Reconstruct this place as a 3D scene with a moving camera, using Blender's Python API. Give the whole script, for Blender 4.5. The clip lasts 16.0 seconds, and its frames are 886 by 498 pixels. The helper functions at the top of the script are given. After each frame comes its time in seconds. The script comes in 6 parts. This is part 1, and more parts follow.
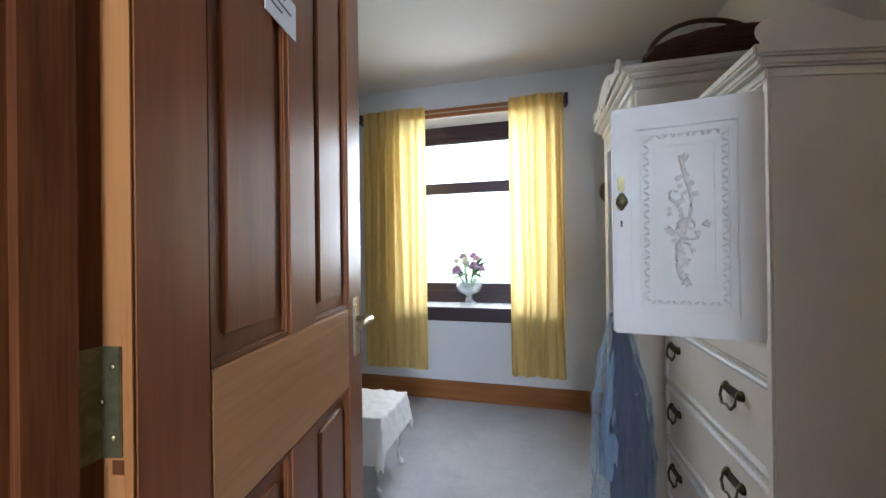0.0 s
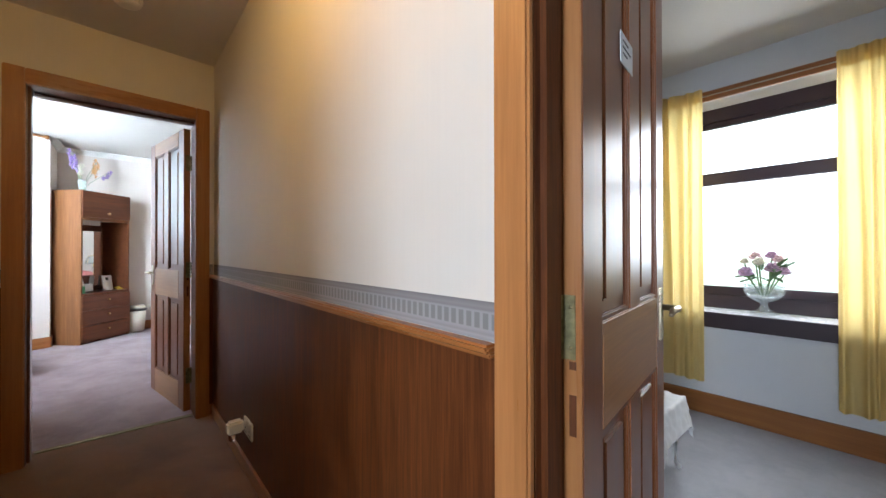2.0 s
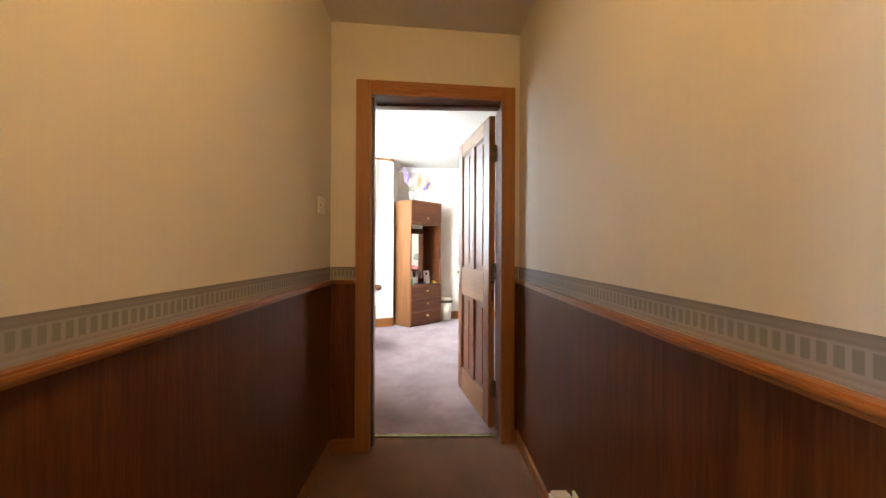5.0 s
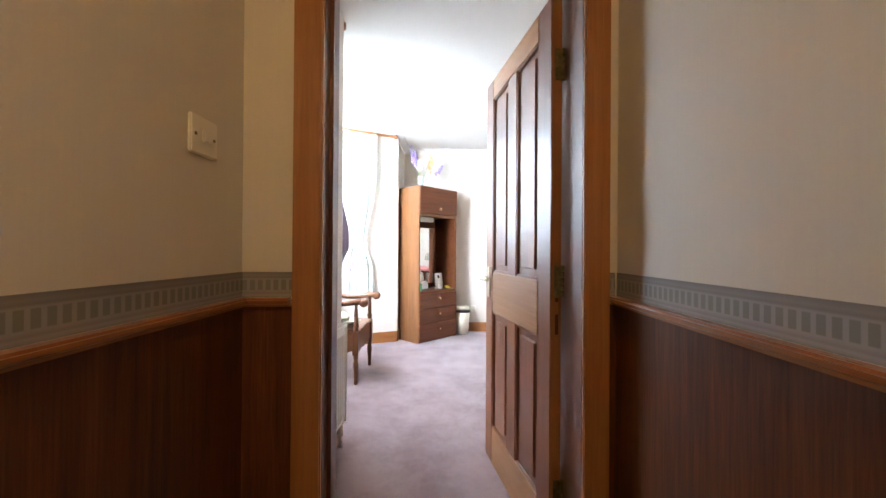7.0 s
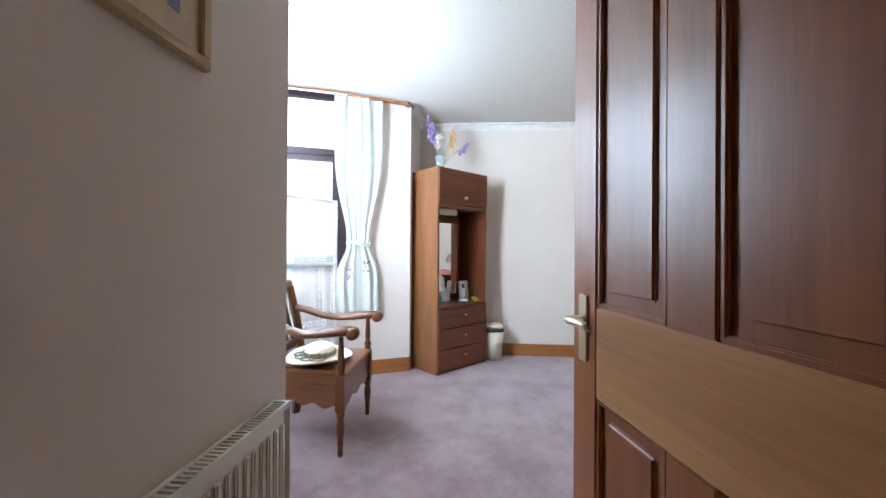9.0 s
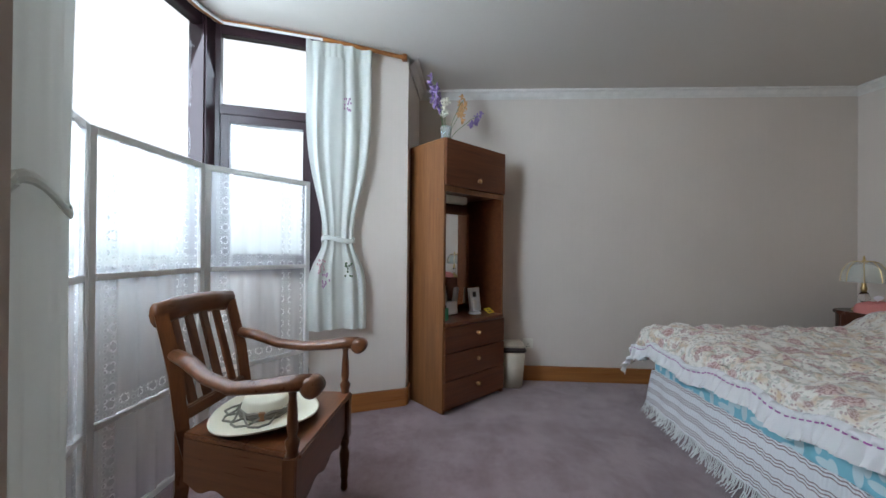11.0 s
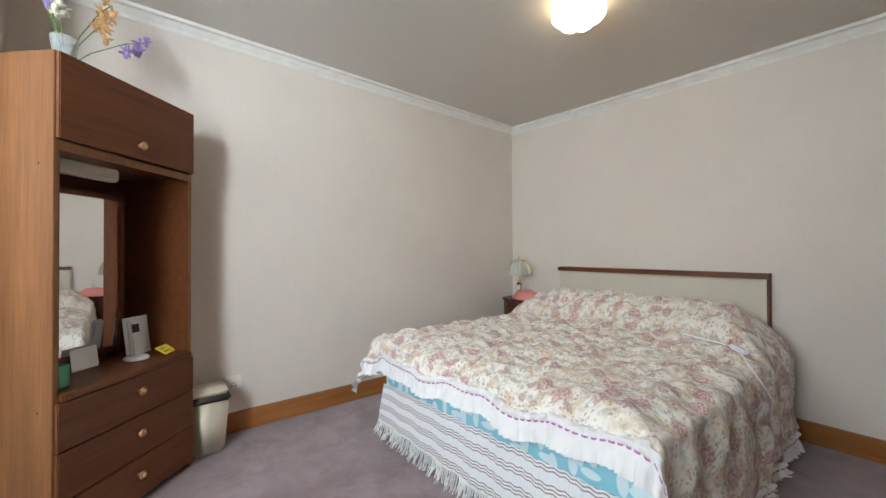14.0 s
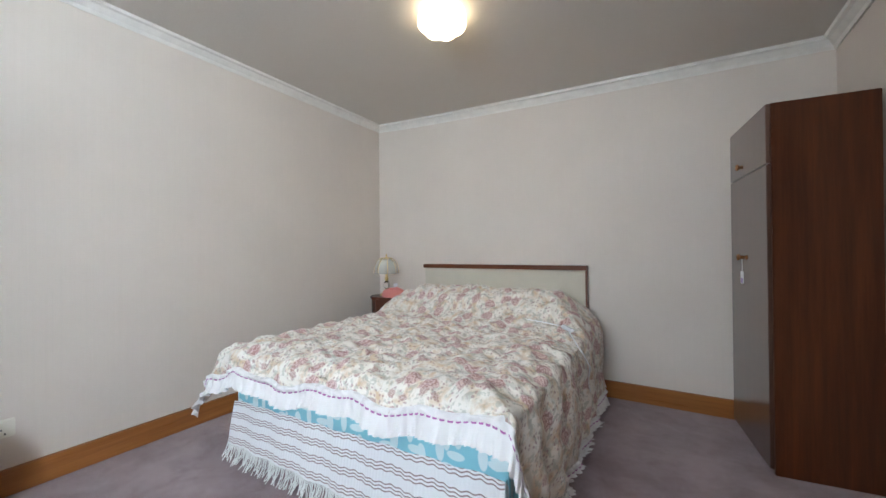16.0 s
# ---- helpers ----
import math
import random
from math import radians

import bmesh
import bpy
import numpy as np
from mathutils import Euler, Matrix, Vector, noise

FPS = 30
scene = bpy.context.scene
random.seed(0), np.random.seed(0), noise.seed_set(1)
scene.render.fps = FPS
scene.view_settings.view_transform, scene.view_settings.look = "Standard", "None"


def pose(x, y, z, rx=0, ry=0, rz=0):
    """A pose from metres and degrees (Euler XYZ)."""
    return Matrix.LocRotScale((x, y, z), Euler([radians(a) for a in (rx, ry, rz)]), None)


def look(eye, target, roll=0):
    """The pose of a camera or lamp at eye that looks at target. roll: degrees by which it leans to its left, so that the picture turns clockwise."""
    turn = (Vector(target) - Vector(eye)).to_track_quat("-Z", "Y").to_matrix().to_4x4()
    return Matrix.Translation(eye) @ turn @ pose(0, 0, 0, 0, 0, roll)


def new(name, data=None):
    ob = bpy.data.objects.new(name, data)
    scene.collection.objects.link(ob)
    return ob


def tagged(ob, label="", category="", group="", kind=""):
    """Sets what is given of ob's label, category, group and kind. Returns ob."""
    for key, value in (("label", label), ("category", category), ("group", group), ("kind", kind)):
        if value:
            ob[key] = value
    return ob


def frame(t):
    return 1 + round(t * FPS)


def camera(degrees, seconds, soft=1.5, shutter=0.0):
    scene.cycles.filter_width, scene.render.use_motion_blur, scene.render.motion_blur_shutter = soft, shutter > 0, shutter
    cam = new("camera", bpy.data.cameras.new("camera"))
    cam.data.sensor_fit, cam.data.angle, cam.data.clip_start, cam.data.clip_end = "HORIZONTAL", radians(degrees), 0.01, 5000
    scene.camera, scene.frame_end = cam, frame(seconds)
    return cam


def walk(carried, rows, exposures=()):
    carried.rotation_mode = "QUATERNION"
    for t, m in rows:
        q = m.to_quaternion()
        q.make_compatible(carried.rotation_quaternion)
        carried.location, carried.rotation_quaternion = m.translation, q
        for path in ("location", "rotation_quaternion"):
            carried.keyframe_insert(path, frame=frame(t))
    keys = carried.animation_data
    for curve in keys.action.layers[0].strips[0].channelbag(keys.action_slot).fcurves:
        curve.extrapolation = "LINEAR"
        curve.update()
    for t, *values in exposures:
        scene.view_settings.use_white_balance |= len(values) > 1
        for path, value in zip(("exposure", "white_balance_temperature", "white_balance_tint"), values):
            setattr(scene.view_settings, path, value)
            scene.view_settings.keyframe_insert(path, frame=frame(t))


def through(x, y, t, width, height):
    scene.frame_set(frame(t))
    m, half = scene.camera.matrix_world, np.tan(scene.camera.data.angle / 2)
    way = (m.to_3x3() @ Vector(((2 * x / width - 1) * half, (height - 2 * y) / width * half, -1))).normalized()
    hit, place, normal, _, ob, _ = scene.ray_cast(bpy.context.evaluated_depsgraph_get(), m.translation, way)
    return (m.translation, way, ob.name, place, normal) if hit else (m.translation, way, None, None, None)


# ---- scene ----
cam = camera(100.5, 16.0)
PATH = [
    (0, (0.292, 0.052, 1.136), (-0.208, 1.989, 1.141), -0.7),
    (0.5, (0.292, -0.06, 1.12), (-0.389, 1.82, 1.128), -0.6),
    (1, (0.28, -0.149, 1.125), (-0.659, 1.617, 1.136), -0.5),
    (1.5, (0.257, -0.209, 1.125), (-0.996, 1.351, 1.133), -0.1),
    (2, (0.22, -0.252, 1.121), (-1.296, 1.052, 1.131), -0.1),
    (2.5, (0.161, -0.274, 1.12), (-1.542, 0.775, 1.127), -0.2),
    (3, (0.073, -0.27, 1.117), (-1.763, 0.524, 1.126), -0.3),
    (3.5, (-0.038, -0.263, 1.117), (-1.961, 0.288, 1.127), -0.1),
    (4, (-0.161, -0.254, 1.113), (-2.135, 0.071, 1.125), 0.0),
    (4.5, (-0.344, -0.259, 1.123), (-2.339, -0.121, 1.127), 0.1),
    (4.7, (-0.433, -0.266, 1.125), (-2.432, -0.189, 1.131), 0.2),
    (6.8, (-1.529, -0.289, 1.099), (-3.528, -0.336, 1.108), 0.4),
    (7, (-1.628, -0.293, 1.092), (-3.628, -0.333, 1.102), 0.4),
    (7.5, (-1.925, -0.301, 1.104), (-3.924, -0.337, 1.116), 0.6),
    (8, (-2.192, -0.298, 1.099), (-4.191, -0.363, 1.111), 0.3),
    (8.5, (-2.463, -0.325, 1.115), (-4.46, -0.44, 1.123), 0.4),
    (8.7, (-2.548, -0.335, 1.112), (-4.543, -0.481, 1.12), 0.3),
    (10.8, (-3.402, -0.497, 1.111), (-5.394, -0.677, 1.118), 0.5),
    (11, (-3.461, -0.5, 1.1), (-5.456, -0.633, 1.108), 0.5),
    (11.5, (-3.633, -0.507, 1.105), (-5.633, -0.476, 1.121), 0.4),
    (12, (-3.781, -0.488, 1.105), (-5.77, -0.279, 1.122), 0.3),
    (12.5, (-3.856, -0.434, 1.093), (-5.817, -0.041, 1.118), 0.2),
    (13, (-3.93, -0.408, 1.111), (-5.82, 0.247, 1.136), 0.1),
    (13.5, (-3.99, -0.392, 1.119), (-5.739, 0.578, 1.141), -0.1),
    (14, (-4.02, -0.38, 1.123), (-5.591, 0.858, 1.14), -0.2),
    (14.5, (-4.034, -0.375, 1.114), (-5.429, 1.058, 1.133), -0.3),
    (15, (-4.043, -0.378, 1.116), (-5.283, 1.192, 1.131), -0.4),
    (15.5, (-4.045, -0.378, 1.111), (-5.163, 1.28, 1.122), -0.5),
    (16, (-4.039, -0.372, 1.11), (-5.076, 1.338, 1.12), -0.6),
]
EXPOSURES = [(0.0, 0.2, 5750, 10), (1.5, -0.2, 5900, 10), (2.5, -0.1, 6000, 10), (3.5, 0.15, 6300, 10), (4.5, 0.5, 6800, 10), (7.0, 0.45, 6100, 10), (8.0, -0.05, 5650, 10), (8.5, -0.2, 5750, 10),
             (11.0, -1.82, 6200, 10), (12.0, -1.78, 6200, 10), (13.3, -0.95, 6900, 10), (14.5, -0.9, 6600, 10), (16.0, -0.92, 6350, 10)]
walk(cam, [(t, look(eye, target, roll)) for t, eye, target, roll in PATH], EXPOSURES)

# ---- world and lights ----
world = bpy.data.worlds.new("sky")
scene.world = world
world.use_nodes = True
wn = world.node_tree.nodes
sky = wn.new("ShaderNodeTexSky")
sky.sky_type = "NISHITA"
sky.sun_disc = False
sky.sun_elevation, sky.sun_rotation = radians(38), radians(100)
world.node_tree.links.new(sky.outputs[0], wn["Background"].inputs[0])
wn["Background"].inputs[1].default_value = 0.15

sun = new("sun", bpy.data.lights.new("sun", "SUN"))
sun.data.energy, sun.data.angle, sun.data.color = 0.8, radians(12), (1, 0.96, 0.9)
sun.matrix_world = look((0, 0, 8), (-5.0, 1.0, 2.0))


def window_light(eye, target, width, height, power, color=(0.75, 0.88, 1.0)):
    """Daylight that enters by a window's opening."""
    lamp = new("window_light", bpy.data.lights.new("window_light", "AREA"))
    lamp.data.shape, lamp.data.size, lamp.data.size_y = "RECTANGLE", width, height
    lamp.data.energy, lamp.data.color = power, color
    lamp.matrix_world = look(eye, target)
    return lamp


def bulb(place, power, color, radius):
    lamp = new("bulb", bpy.data.lights.new("bulb", "POINT"))
    lamp.data.energy, lamp.data.color, lamp.data.shadow_soft_size = power, color, radius
    lamp.location = place
    return lamp


window_light((-0.18, 3.16, 1.5), (-0.2, 0, 0.0), 0.95, 1.2, 36, (0.90, 0.95, 1.0))
window_light((-4.92, -2.28, 1.75), (-4.92, 0, 0.85), 1.3, 1.3, 145)
window_light((-5.86, -1.9, 1.75), (-4.4, -1.35, 0.9), 0.55, 1.3, 30)
window_light((-3.98, -1.9, 1.75), (-6.4, 0.7, 1.0), 0.55, 1.3, 250)
window_light((0.8, -2.56, 1.6), (-0.5, 0.24, 1.1), 0.85, 1.2, 105, (0.74, 0.84, 1.0))
bulb((-5.08, 1.345, 2.34), 42, (1, 0.68, 0.38), 0.07)
bulb((-0.80, -0.2, 2.27), 17, (1, 0.56, 0.15), 0.06)


# ---- materials ----
def material(name):
    m = bpy.data.materials.new(name)
    m.use_nodes = True
    nt = m.node_tree
    return m, nt, nt.nodes["Principled BSDF"]


def add(nt, kind, **inputs):
    n = nt.nodes.new("ShaderNode" + kind)
    for key, value in inputs.items():
        n.inputs[key.replace("_", " ")].default_value = value
    return n


def coords(nt, scale=(1, 1, 1), rot=(0, 0, 0), out="Object"):
    tc = nt.nodes.new("ShaderNodeTexCoord")
    mp = add(nt, "Mapping", Scale=scale, Rotation=rot)
    nt.links.new(tc.outputs[out], mp.inputs["Vector"])
    return mp.outputs[0]


def ramp(nt, fac, stops):
    r = nt.nodes.new("ShaderNodeValToRGB")
    els = r.color_ramp.elements
    while len(els) < len(stops):
        els.new(0.5)
    for e, (p, c) in zip(els, stops):
        e.position, e.color = p, (*c, 1) if len(c) == 3 else c
    nt.links.new(fac, r.inputs[0])
    return r.outputs[0]


def mix(nt, fac, a, b, mode="MIX"):
    n = nt.nodes.new("ShaderNodeMix")
    n.data_type, n.blend_type = "RGBA", mode
    for sock, v in ((n.inputs[0], fac), (n.inputs[6], a), (n.inputs[7], b)):
        if isinstance(v, (int, float)):
            sock.default_value = v
        elif isinstance(v, tuple):
            sock.default_value = (*v, 1)
        else:
            nt.links.new(v, sock)
    return n.outputs[2]


def bump(nt, bsdf, height, strength, distance=0.002):
    b = add(nt, "Bump", Strength=strength, Distance=distance)
    nt.links.new(height, b.inputs["Height"])
    nt.links.new(b.outputs[0], bsdf.inputs["Normal"])


def noise_tex(nt, vec, scale, detail=4.0, rough=0.6):
    n = add(nt, "TexNoise", Scale=scale, Detail=detail, Roughness=rough)
    nt.links.new(vec, n.inputs["Vector"])
    return n.outputs["Fac"]


def plaster(name, color, fine=90, depth=0.25, spread=0.08):
    """Matt paint or wallpaper with a fine relief and faint patches."""
    m, nt, b = material(name)
    v = coords(nt)
    patch = ramp(nt, noise_tex(nt, v, 1.3, 5), [(0.3, tuple(c * (1 - spread) for c in color)), (0.7, color)])
    nt.links.new(patch, b.inputs["Base Color"])
    b.inputs["Roughness"].default_value = 0.85
    b.inputs["Specular IOR Level"].default_value = 0.2
    bump(nt, b, noise_tex(nt, v, fine, 3), depth)
    return m


def wallpaper(name, color, rib=320):
    """Vinyl paper with fine upright ribs."""
    m, nt, b = material(name)
    v = coords(nt)
    streak = noise_tex(nt, coords(nt, (140, 140, 1.5)), 1.0, 3)
    col = mix(nt, ramp(nt, noise_tex(nt, v, 1.1, 5), [(0.35, (0, 0, 0)), (0.7, (1, 1, 1))]), tuple(c * 0.93 for c in color), color)
    col = mix(nt, 0.06, col, streak, "MULTIPLY")
    nt.links.new(col, b.inputs["Base Color"])
    b.inputs["Roughness"].default_value = 0.6
    b.inputs["Specular IOR Level"].default_value = 0.3
    bump(nt, b, streak, 0.06, 0.001)
    return m


def timber(name, dark, light, rough=0.3, axis=2, scale=1.0, coat=0.0, streak=0.2):
    """Varnished wood with the grain along one of the object's axes."""
    m, nt, b = material(name)
    st = [26 * scale] * 3
    st[axis] = 1.4 * scale
    v = coords(nt, tuple(st))
    n1 = noise_tex(nt, v, 1.0, 6, 0.65)
    st2 = [150 * scale] * 3
    st2[axis] = 5 * scale
    n2 = noise_tex(nt, coords(nt, tuple(st2)), 1.0, 3, 0.6)
    base = ramp(nt, n1, [(0.25, dark), (0.75, light)])
    col = mix(nt, streak, base, ramp(nt, n2, [(0.35, (0.42, 0.36, 0.30)), (0.62, (1, 1, 1))]), "MULTIPLY")
    info = nt.nodes.new("ShaderNodeObjectInfo")
    hsv = add(nt, "HueSaturation")
    mr = add(nt, "MapRange", To_Min=0.9, To_Max=1.1)
    nt.links.new(info.outputs["Random"], mr.inputs["Value"])
    nt.links.new(mr.outputs[0], hsv.inputs["Value"])
    nt.links.new(col, hsv.inputs["Color"])
    nt.links.new(hsv.outputs[0], b.inputs["Base Color"])
    nt.links.new(ramp(nt, n1, [(0, (rough * 0.8,) * 3), (1, (rough * 1.3,) * 3)]), b.inputs["Roughness"])
    b.inputs["Specular IOR Level"].default_value = 0.3
    b.inputs["Coat Weight"].default_value = coat
    b.inputs["Coat Roughness"].default_value = 0.28
    bump(nt, b, n2, 0.04, 0.001)
    return m


def carpet(name, dark, light):
    m, nt, b = material(name)
    v = coords(nt)
    big = noise_tex(nt, v, 3.4, 7, 0.7)
    tuft = noise_tex(nt, v, 190, 3, 0.7)
    mid = noise_tex(nt, v, 30, 4)
    col = mix(nt, ramp(nt, big, [(0.38, (0, 0, 0)), (0.60, (1, 1, 1))]), dark, light)
    col = mix(nt, 0.5, col, ramp(nt, tuft, [(0.3, (0.55, 0.55, 0.55)), (0.7, (1, 1, 1))]), "MULTIPLY")
    col = mix(nt, 0.3, col, ramp(nt, mid, [(0.3, (0.7, 0.7, 0.7)), (0.7, (1, 1, 1))]), "MULTIPLY")
    nt.links.new(col, b.inputs["Base Color"])
    b.inputs["Roughness"].default_value = 0.95
    b.inputs["Specular IOR Level"].default_value = 0.1
    b.inputs["Sheen Weight"].default_value = 0.4
    bump(nt, b, tuft, 0.6, 0.004)
    return m


def simple(name, color, rough=0.5, metal=0.0, spread=0.12, scale=14, relief=0.0, **more):
    """Paint, plastic or metal with slight dirt."""
    m, nt, b = material(name)
    v = coords(nt)
    n = noise_tex(nt, v, scale, 5)
    nt.links.new(ramp(nt, n, [(0.3, tuple(c * (1 - spread) for c in color)), (0.7, color)]), b.inputs["Base Color"])
    nt.links.new(ramp(nt, n, [(0.2, (min(1, rough * 1.25),) * 3), (0.8, (rough * 0.85,) * 3)]), b.inputs["Roughness"])
    b.inputs["Metallic"].default_value = metal
    for key, value in more.items():
        b.inputs[key.replace("_", " ")].default_value = value
    if relief:
        bump(nt, b, noise_tex(nt, v, scale * 8, 3), relief)
    return m


def cloth(name, color, weave=500, through=0.0, spread=0.1):
    """Woven cloth; through is the share of light that passes it."""
    m, nt, b = material(name)
    v = coords(nt)
    w = noise_tex(nt, coords(nt, (1, 1, 0.25)), weave, 2)
    col = mix(nt, noise_tex(nt, v, 9, 4), tuple(c * (1 - spread) for c in color), color)
    nt.links.new(col, b.inputs["Base Color"])
    b.inputs["Roughness"].default_value = 0.9
    b.inputs["Specular IOR Level"].default_value = 0.1
    bump(nt, b, w, 0.3, 0.001)
    if through:
        t = nt.nodes.new("ShaderNodeBsdfTranslucent")
        nt.links.new(col, t.inputs[0])
        s = add(nt, "MixShader", Fac=through)
        nt.links.new(b.outputs[0], s.inputs[1])
        nt.links.new(t.outputs[0], s.inputs[2])
        nt.links.new(s.outputs[0], nt.nodes["Material Output"].inputs[0])
    return m


def glass(name, color=(1, 1, 1), rough=0.0):
    m, nt, b = material(name)
    b.inputs["Base Color"].default_value = (*color, 1)
    b.inputs["Transmission Weight"].default_value = 1.0
    b.inputs["Roughness"].default_value = rough
    b.inputs["IOR"].default_value = 1.45
    return m


def pane_glass(name):
    m, nt, b = material(name)
    t = nt.nodes.new("ShaderNodeBsdfTransparent")
    g = add(nt, "BsdfGlossy", Roughness=0.02)
    s = add(nt, "MixShader", Fac=0.06)
    nt.links.new(t.outputs[0], s.inputs[1])
    nt.links.new(g.outputs[0], s.inputs[2])
    nt.links.new(s.outputs[0], nt.nodes["Material Output"].inputs[0])
    return m


def thin_glass(name, color, body):
    """Blown glass too thin to bend the light; body is the share that it scatters."""
    m, nt, b = material(name)
    b.inputs["Base Color"].default_value = (*color, 1)
    b.inputs["Roughness"].default_value = 0.08
    t = add(nt, "BsdfTransparent", Color=(0.95, 0.97, 0.96, 1))
    s = add(nt, "MixShader", Fac=body)
    nt.links.new(t.outputs[0], s.inputs[1])
    nt.links.new(b.outputs[0], s.inputs[2])
    nt.links.new(s.outputs[0], nt.nodes["Material Output"].inputs[0])
    return m


HALL_PAPER = wallpaper("hall_paper", (0.68, 0.63, 0.54))
ROOM_PAPER = wallpaper("room_paper", (0.72, 0.64, 0.567))
BED1_PAPER = plaster("bedroom_woodchip_paper", (0.66, 0.66, 0.66), 60, 0.6)
CEILING = plaster("ceiling_paint", (0.64, 0.60, 0.545), 70, 0.45, 0.03)
HALL_CARPET = carpet("brown_carpet", (0.13, 0.052, 0.015), (0.21, 0.088, 0.027))
ROOM_CARPET = carpet("mauve_carpet", (0.225, 0.145, 0.155), (0.35, 0.25, 0.26))
BED1_CARPET = carpet("grey_carpet", (0.42, 0.41, 0.43), (0.50, 0.49, 0.50))
DOOR_WOOD = timber("mahogany_upright", (0.16, 0.050, 0.0155), (0.27, 0.092, 0.030), 0.34, 2, 1, 0.35)
RAIL_WOOD = timber("pale_mahogany_level", (0.33, 0.15, 0.055), (0.50, 0.26, 0.11), 0.32, 0, 1, 0.2)
TRIM_WOOD_Z = timber("architrave_wood", (0.29, 0.115, 0.034), (0.45, 0.20, 0.066), 0.28, 2, 1, 0.3)
TRIM_WOOD_X = timber("trim_wood_x", (0.24, 0.085, 0.022), (0.40, 0.16, 0.045), 0.28, 0, 1, 0.3)
TRIM_WOOD_Y = timber("trim_wood_y", (0.24, 0.085, 0.022), (0.40, 0.16, 0.045), 0.28, 1, 1, 0.3)
VENEER = timber("veneer_panel", (0.052, 0.013, 0.0035), (0.17, 0.054, 0.014), 0.42, 2, 1.5, 0.0, 0.6)
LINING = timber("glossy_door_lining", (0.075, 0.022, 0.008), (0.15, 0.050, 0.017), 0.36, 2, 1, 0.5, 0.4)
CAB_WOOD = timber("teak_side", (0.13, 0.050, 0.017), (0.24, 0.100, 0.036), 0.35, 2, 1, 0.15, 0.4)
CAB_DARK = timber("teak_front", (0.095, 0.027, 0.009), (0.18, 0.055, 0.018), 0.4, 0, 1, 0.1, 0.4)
CHAIR_WOOD = timber("chair_oak", (0.075, 0.024, 0.009), (0.17, 0.06, 0.02), 0.28, 2, 1.5, 0.3)
CHAIR_WOOD_X = timber("chair_oak_level", (0.085, 0.028, 0.010), (0.19, 0.068, 0.024), 0.28, 0, 1.5, 0.3)
WHITE = simple("white_paint", (0.80, 0.79, 0.76), 0.4)
CREAM = simple("cream_wood_paint", (0.68, 0.63, 0.54), 0.5, spread=0.1, scale=5)
WINDOW_BROWN = simple("brown_window_frame", (0.03, 0.013, 0.018), 0.35)
BRASS = simple("brass", (0.62, 0.45, 0.2), 0.3, 1.0)
CHROME = simple("worn_brass_plate", (0.60, 0.51, 0.36), 0.28, 1.0)
OLD_BRASS = simple("old_brass", (0.30, 0.26, 0.13), 0.45, 1.0, spread=0.55, scale=45)
PLASTIC = simple("ivory_plastic", (0.78, 0.74, 0.64), 0.35, spread=0.04)
HANDLE_BRASS = simple("blackened_brass", (0.12, 0.095, 0.05), 0.5, 1.0, spread=0.5, scale=60)
AGED_WHITE = simple("aged_white_paint", (0.74, 0.72, 0.67), 0.45, spread=0.1, scale=8)
YELLOW = cloth("yellow_cotton", (0.86, 0.66, 0.27), 600, 0.5)
PANE = pane_glass("window_pane")
WHITE_MATT = simple("matt_white_moulding", (0.78, 0.75, 0.70), 0.7)
RED_WOOD = timber("nightstand_mahogany", (0.05, 0.014, 0.008), (0.11, 0.035, 0.018), 0.25, 2)
LACQUER = timber("dark_lacquered_front", (0.06, 0.028, 0.018), (0.09, 0.042, 0.028), 0.16, 2, 1, 0.9)
# Sapele colour darkened for the weak light on the wardrobe's side.
SIDE_VENEER = timber("sapele_side", (0.036, 0.009, 0.004), (0.115, 0.034, 0.011), 0.3, 2, 0.8)
CREAM_CLOTH = cloth("cream_curtain_cloth", (0.85, 0.88, 0.83), 500, 0.42)
COTTON = cloth("white_cotton", (0.82, 0.82, 0.80), 300)
PINK = cloth("pink_cloth", (0.70, 0.26, 0.24), 300)
DARK_CLOTH = cloth("navy_clothes", (0.03, 0.04, 0.10), 300, 0, 0.5)
DENIM = cloth("pale_blue_shirt", (0.25, 0.33, 0.45), 300)
MAROON = cloth("maroon_clothes", (0.10, 0.025, 0.035), 300)
BLACK = simple("black_plastic", (0.02, 0.02, 0.022), 0.4)
PAPER = simple("white_paper", (0.82, 0.83, 0.85), 0.8, spread=0.04)
YELLOW_PAPER = simple("yellow_paper", (0.85, 0.70, 0.05), 0.7, spread=0.05)
GREEN_CARD = simple("green_card", (0.08, 0.38, 0.20), 0.6)
GREY_MARK = simple("grey_print", (0.12, 0.12, 0.14), 0.7)
STEM = simple("green_stem", (0.13, 0.22, 0.06), 0.6)
LEAF = simple("leaf_green", (0.10, 0.17, 0.07), 0.6)
LILAC = simple("lilac_petal", (0.42, 0.30, 0.62), 0.7, spread=0.3, scale=40)
MAUVE = simple("mauve_rose_petal", (0.62, 0.40, 0.58), 0.7, spread=0.35, scale=50)
PALE_PINK = simple("pale_pink_petal", (0.72, 0.50, 0.52), 0.7, spread=0.2, scale=50)
PEACH = simple("peach_petal", (0.80, 0.46, 0.20), 0.7, spread=0.3, scale=40)
CREAM_PETAL = simple("cream_petal", (0.78, 0.74, 0.60), 0.7)
GLASS = glass("clear_glass")
SHADE_GLASS = thin_glass("thin_shade_glass", (0.80, 0.84, 0.78), 0.3)
THIN_GLASS = thin_glass("thin_cut_glass", (0.78, 0.81, 0.83), 0.24)
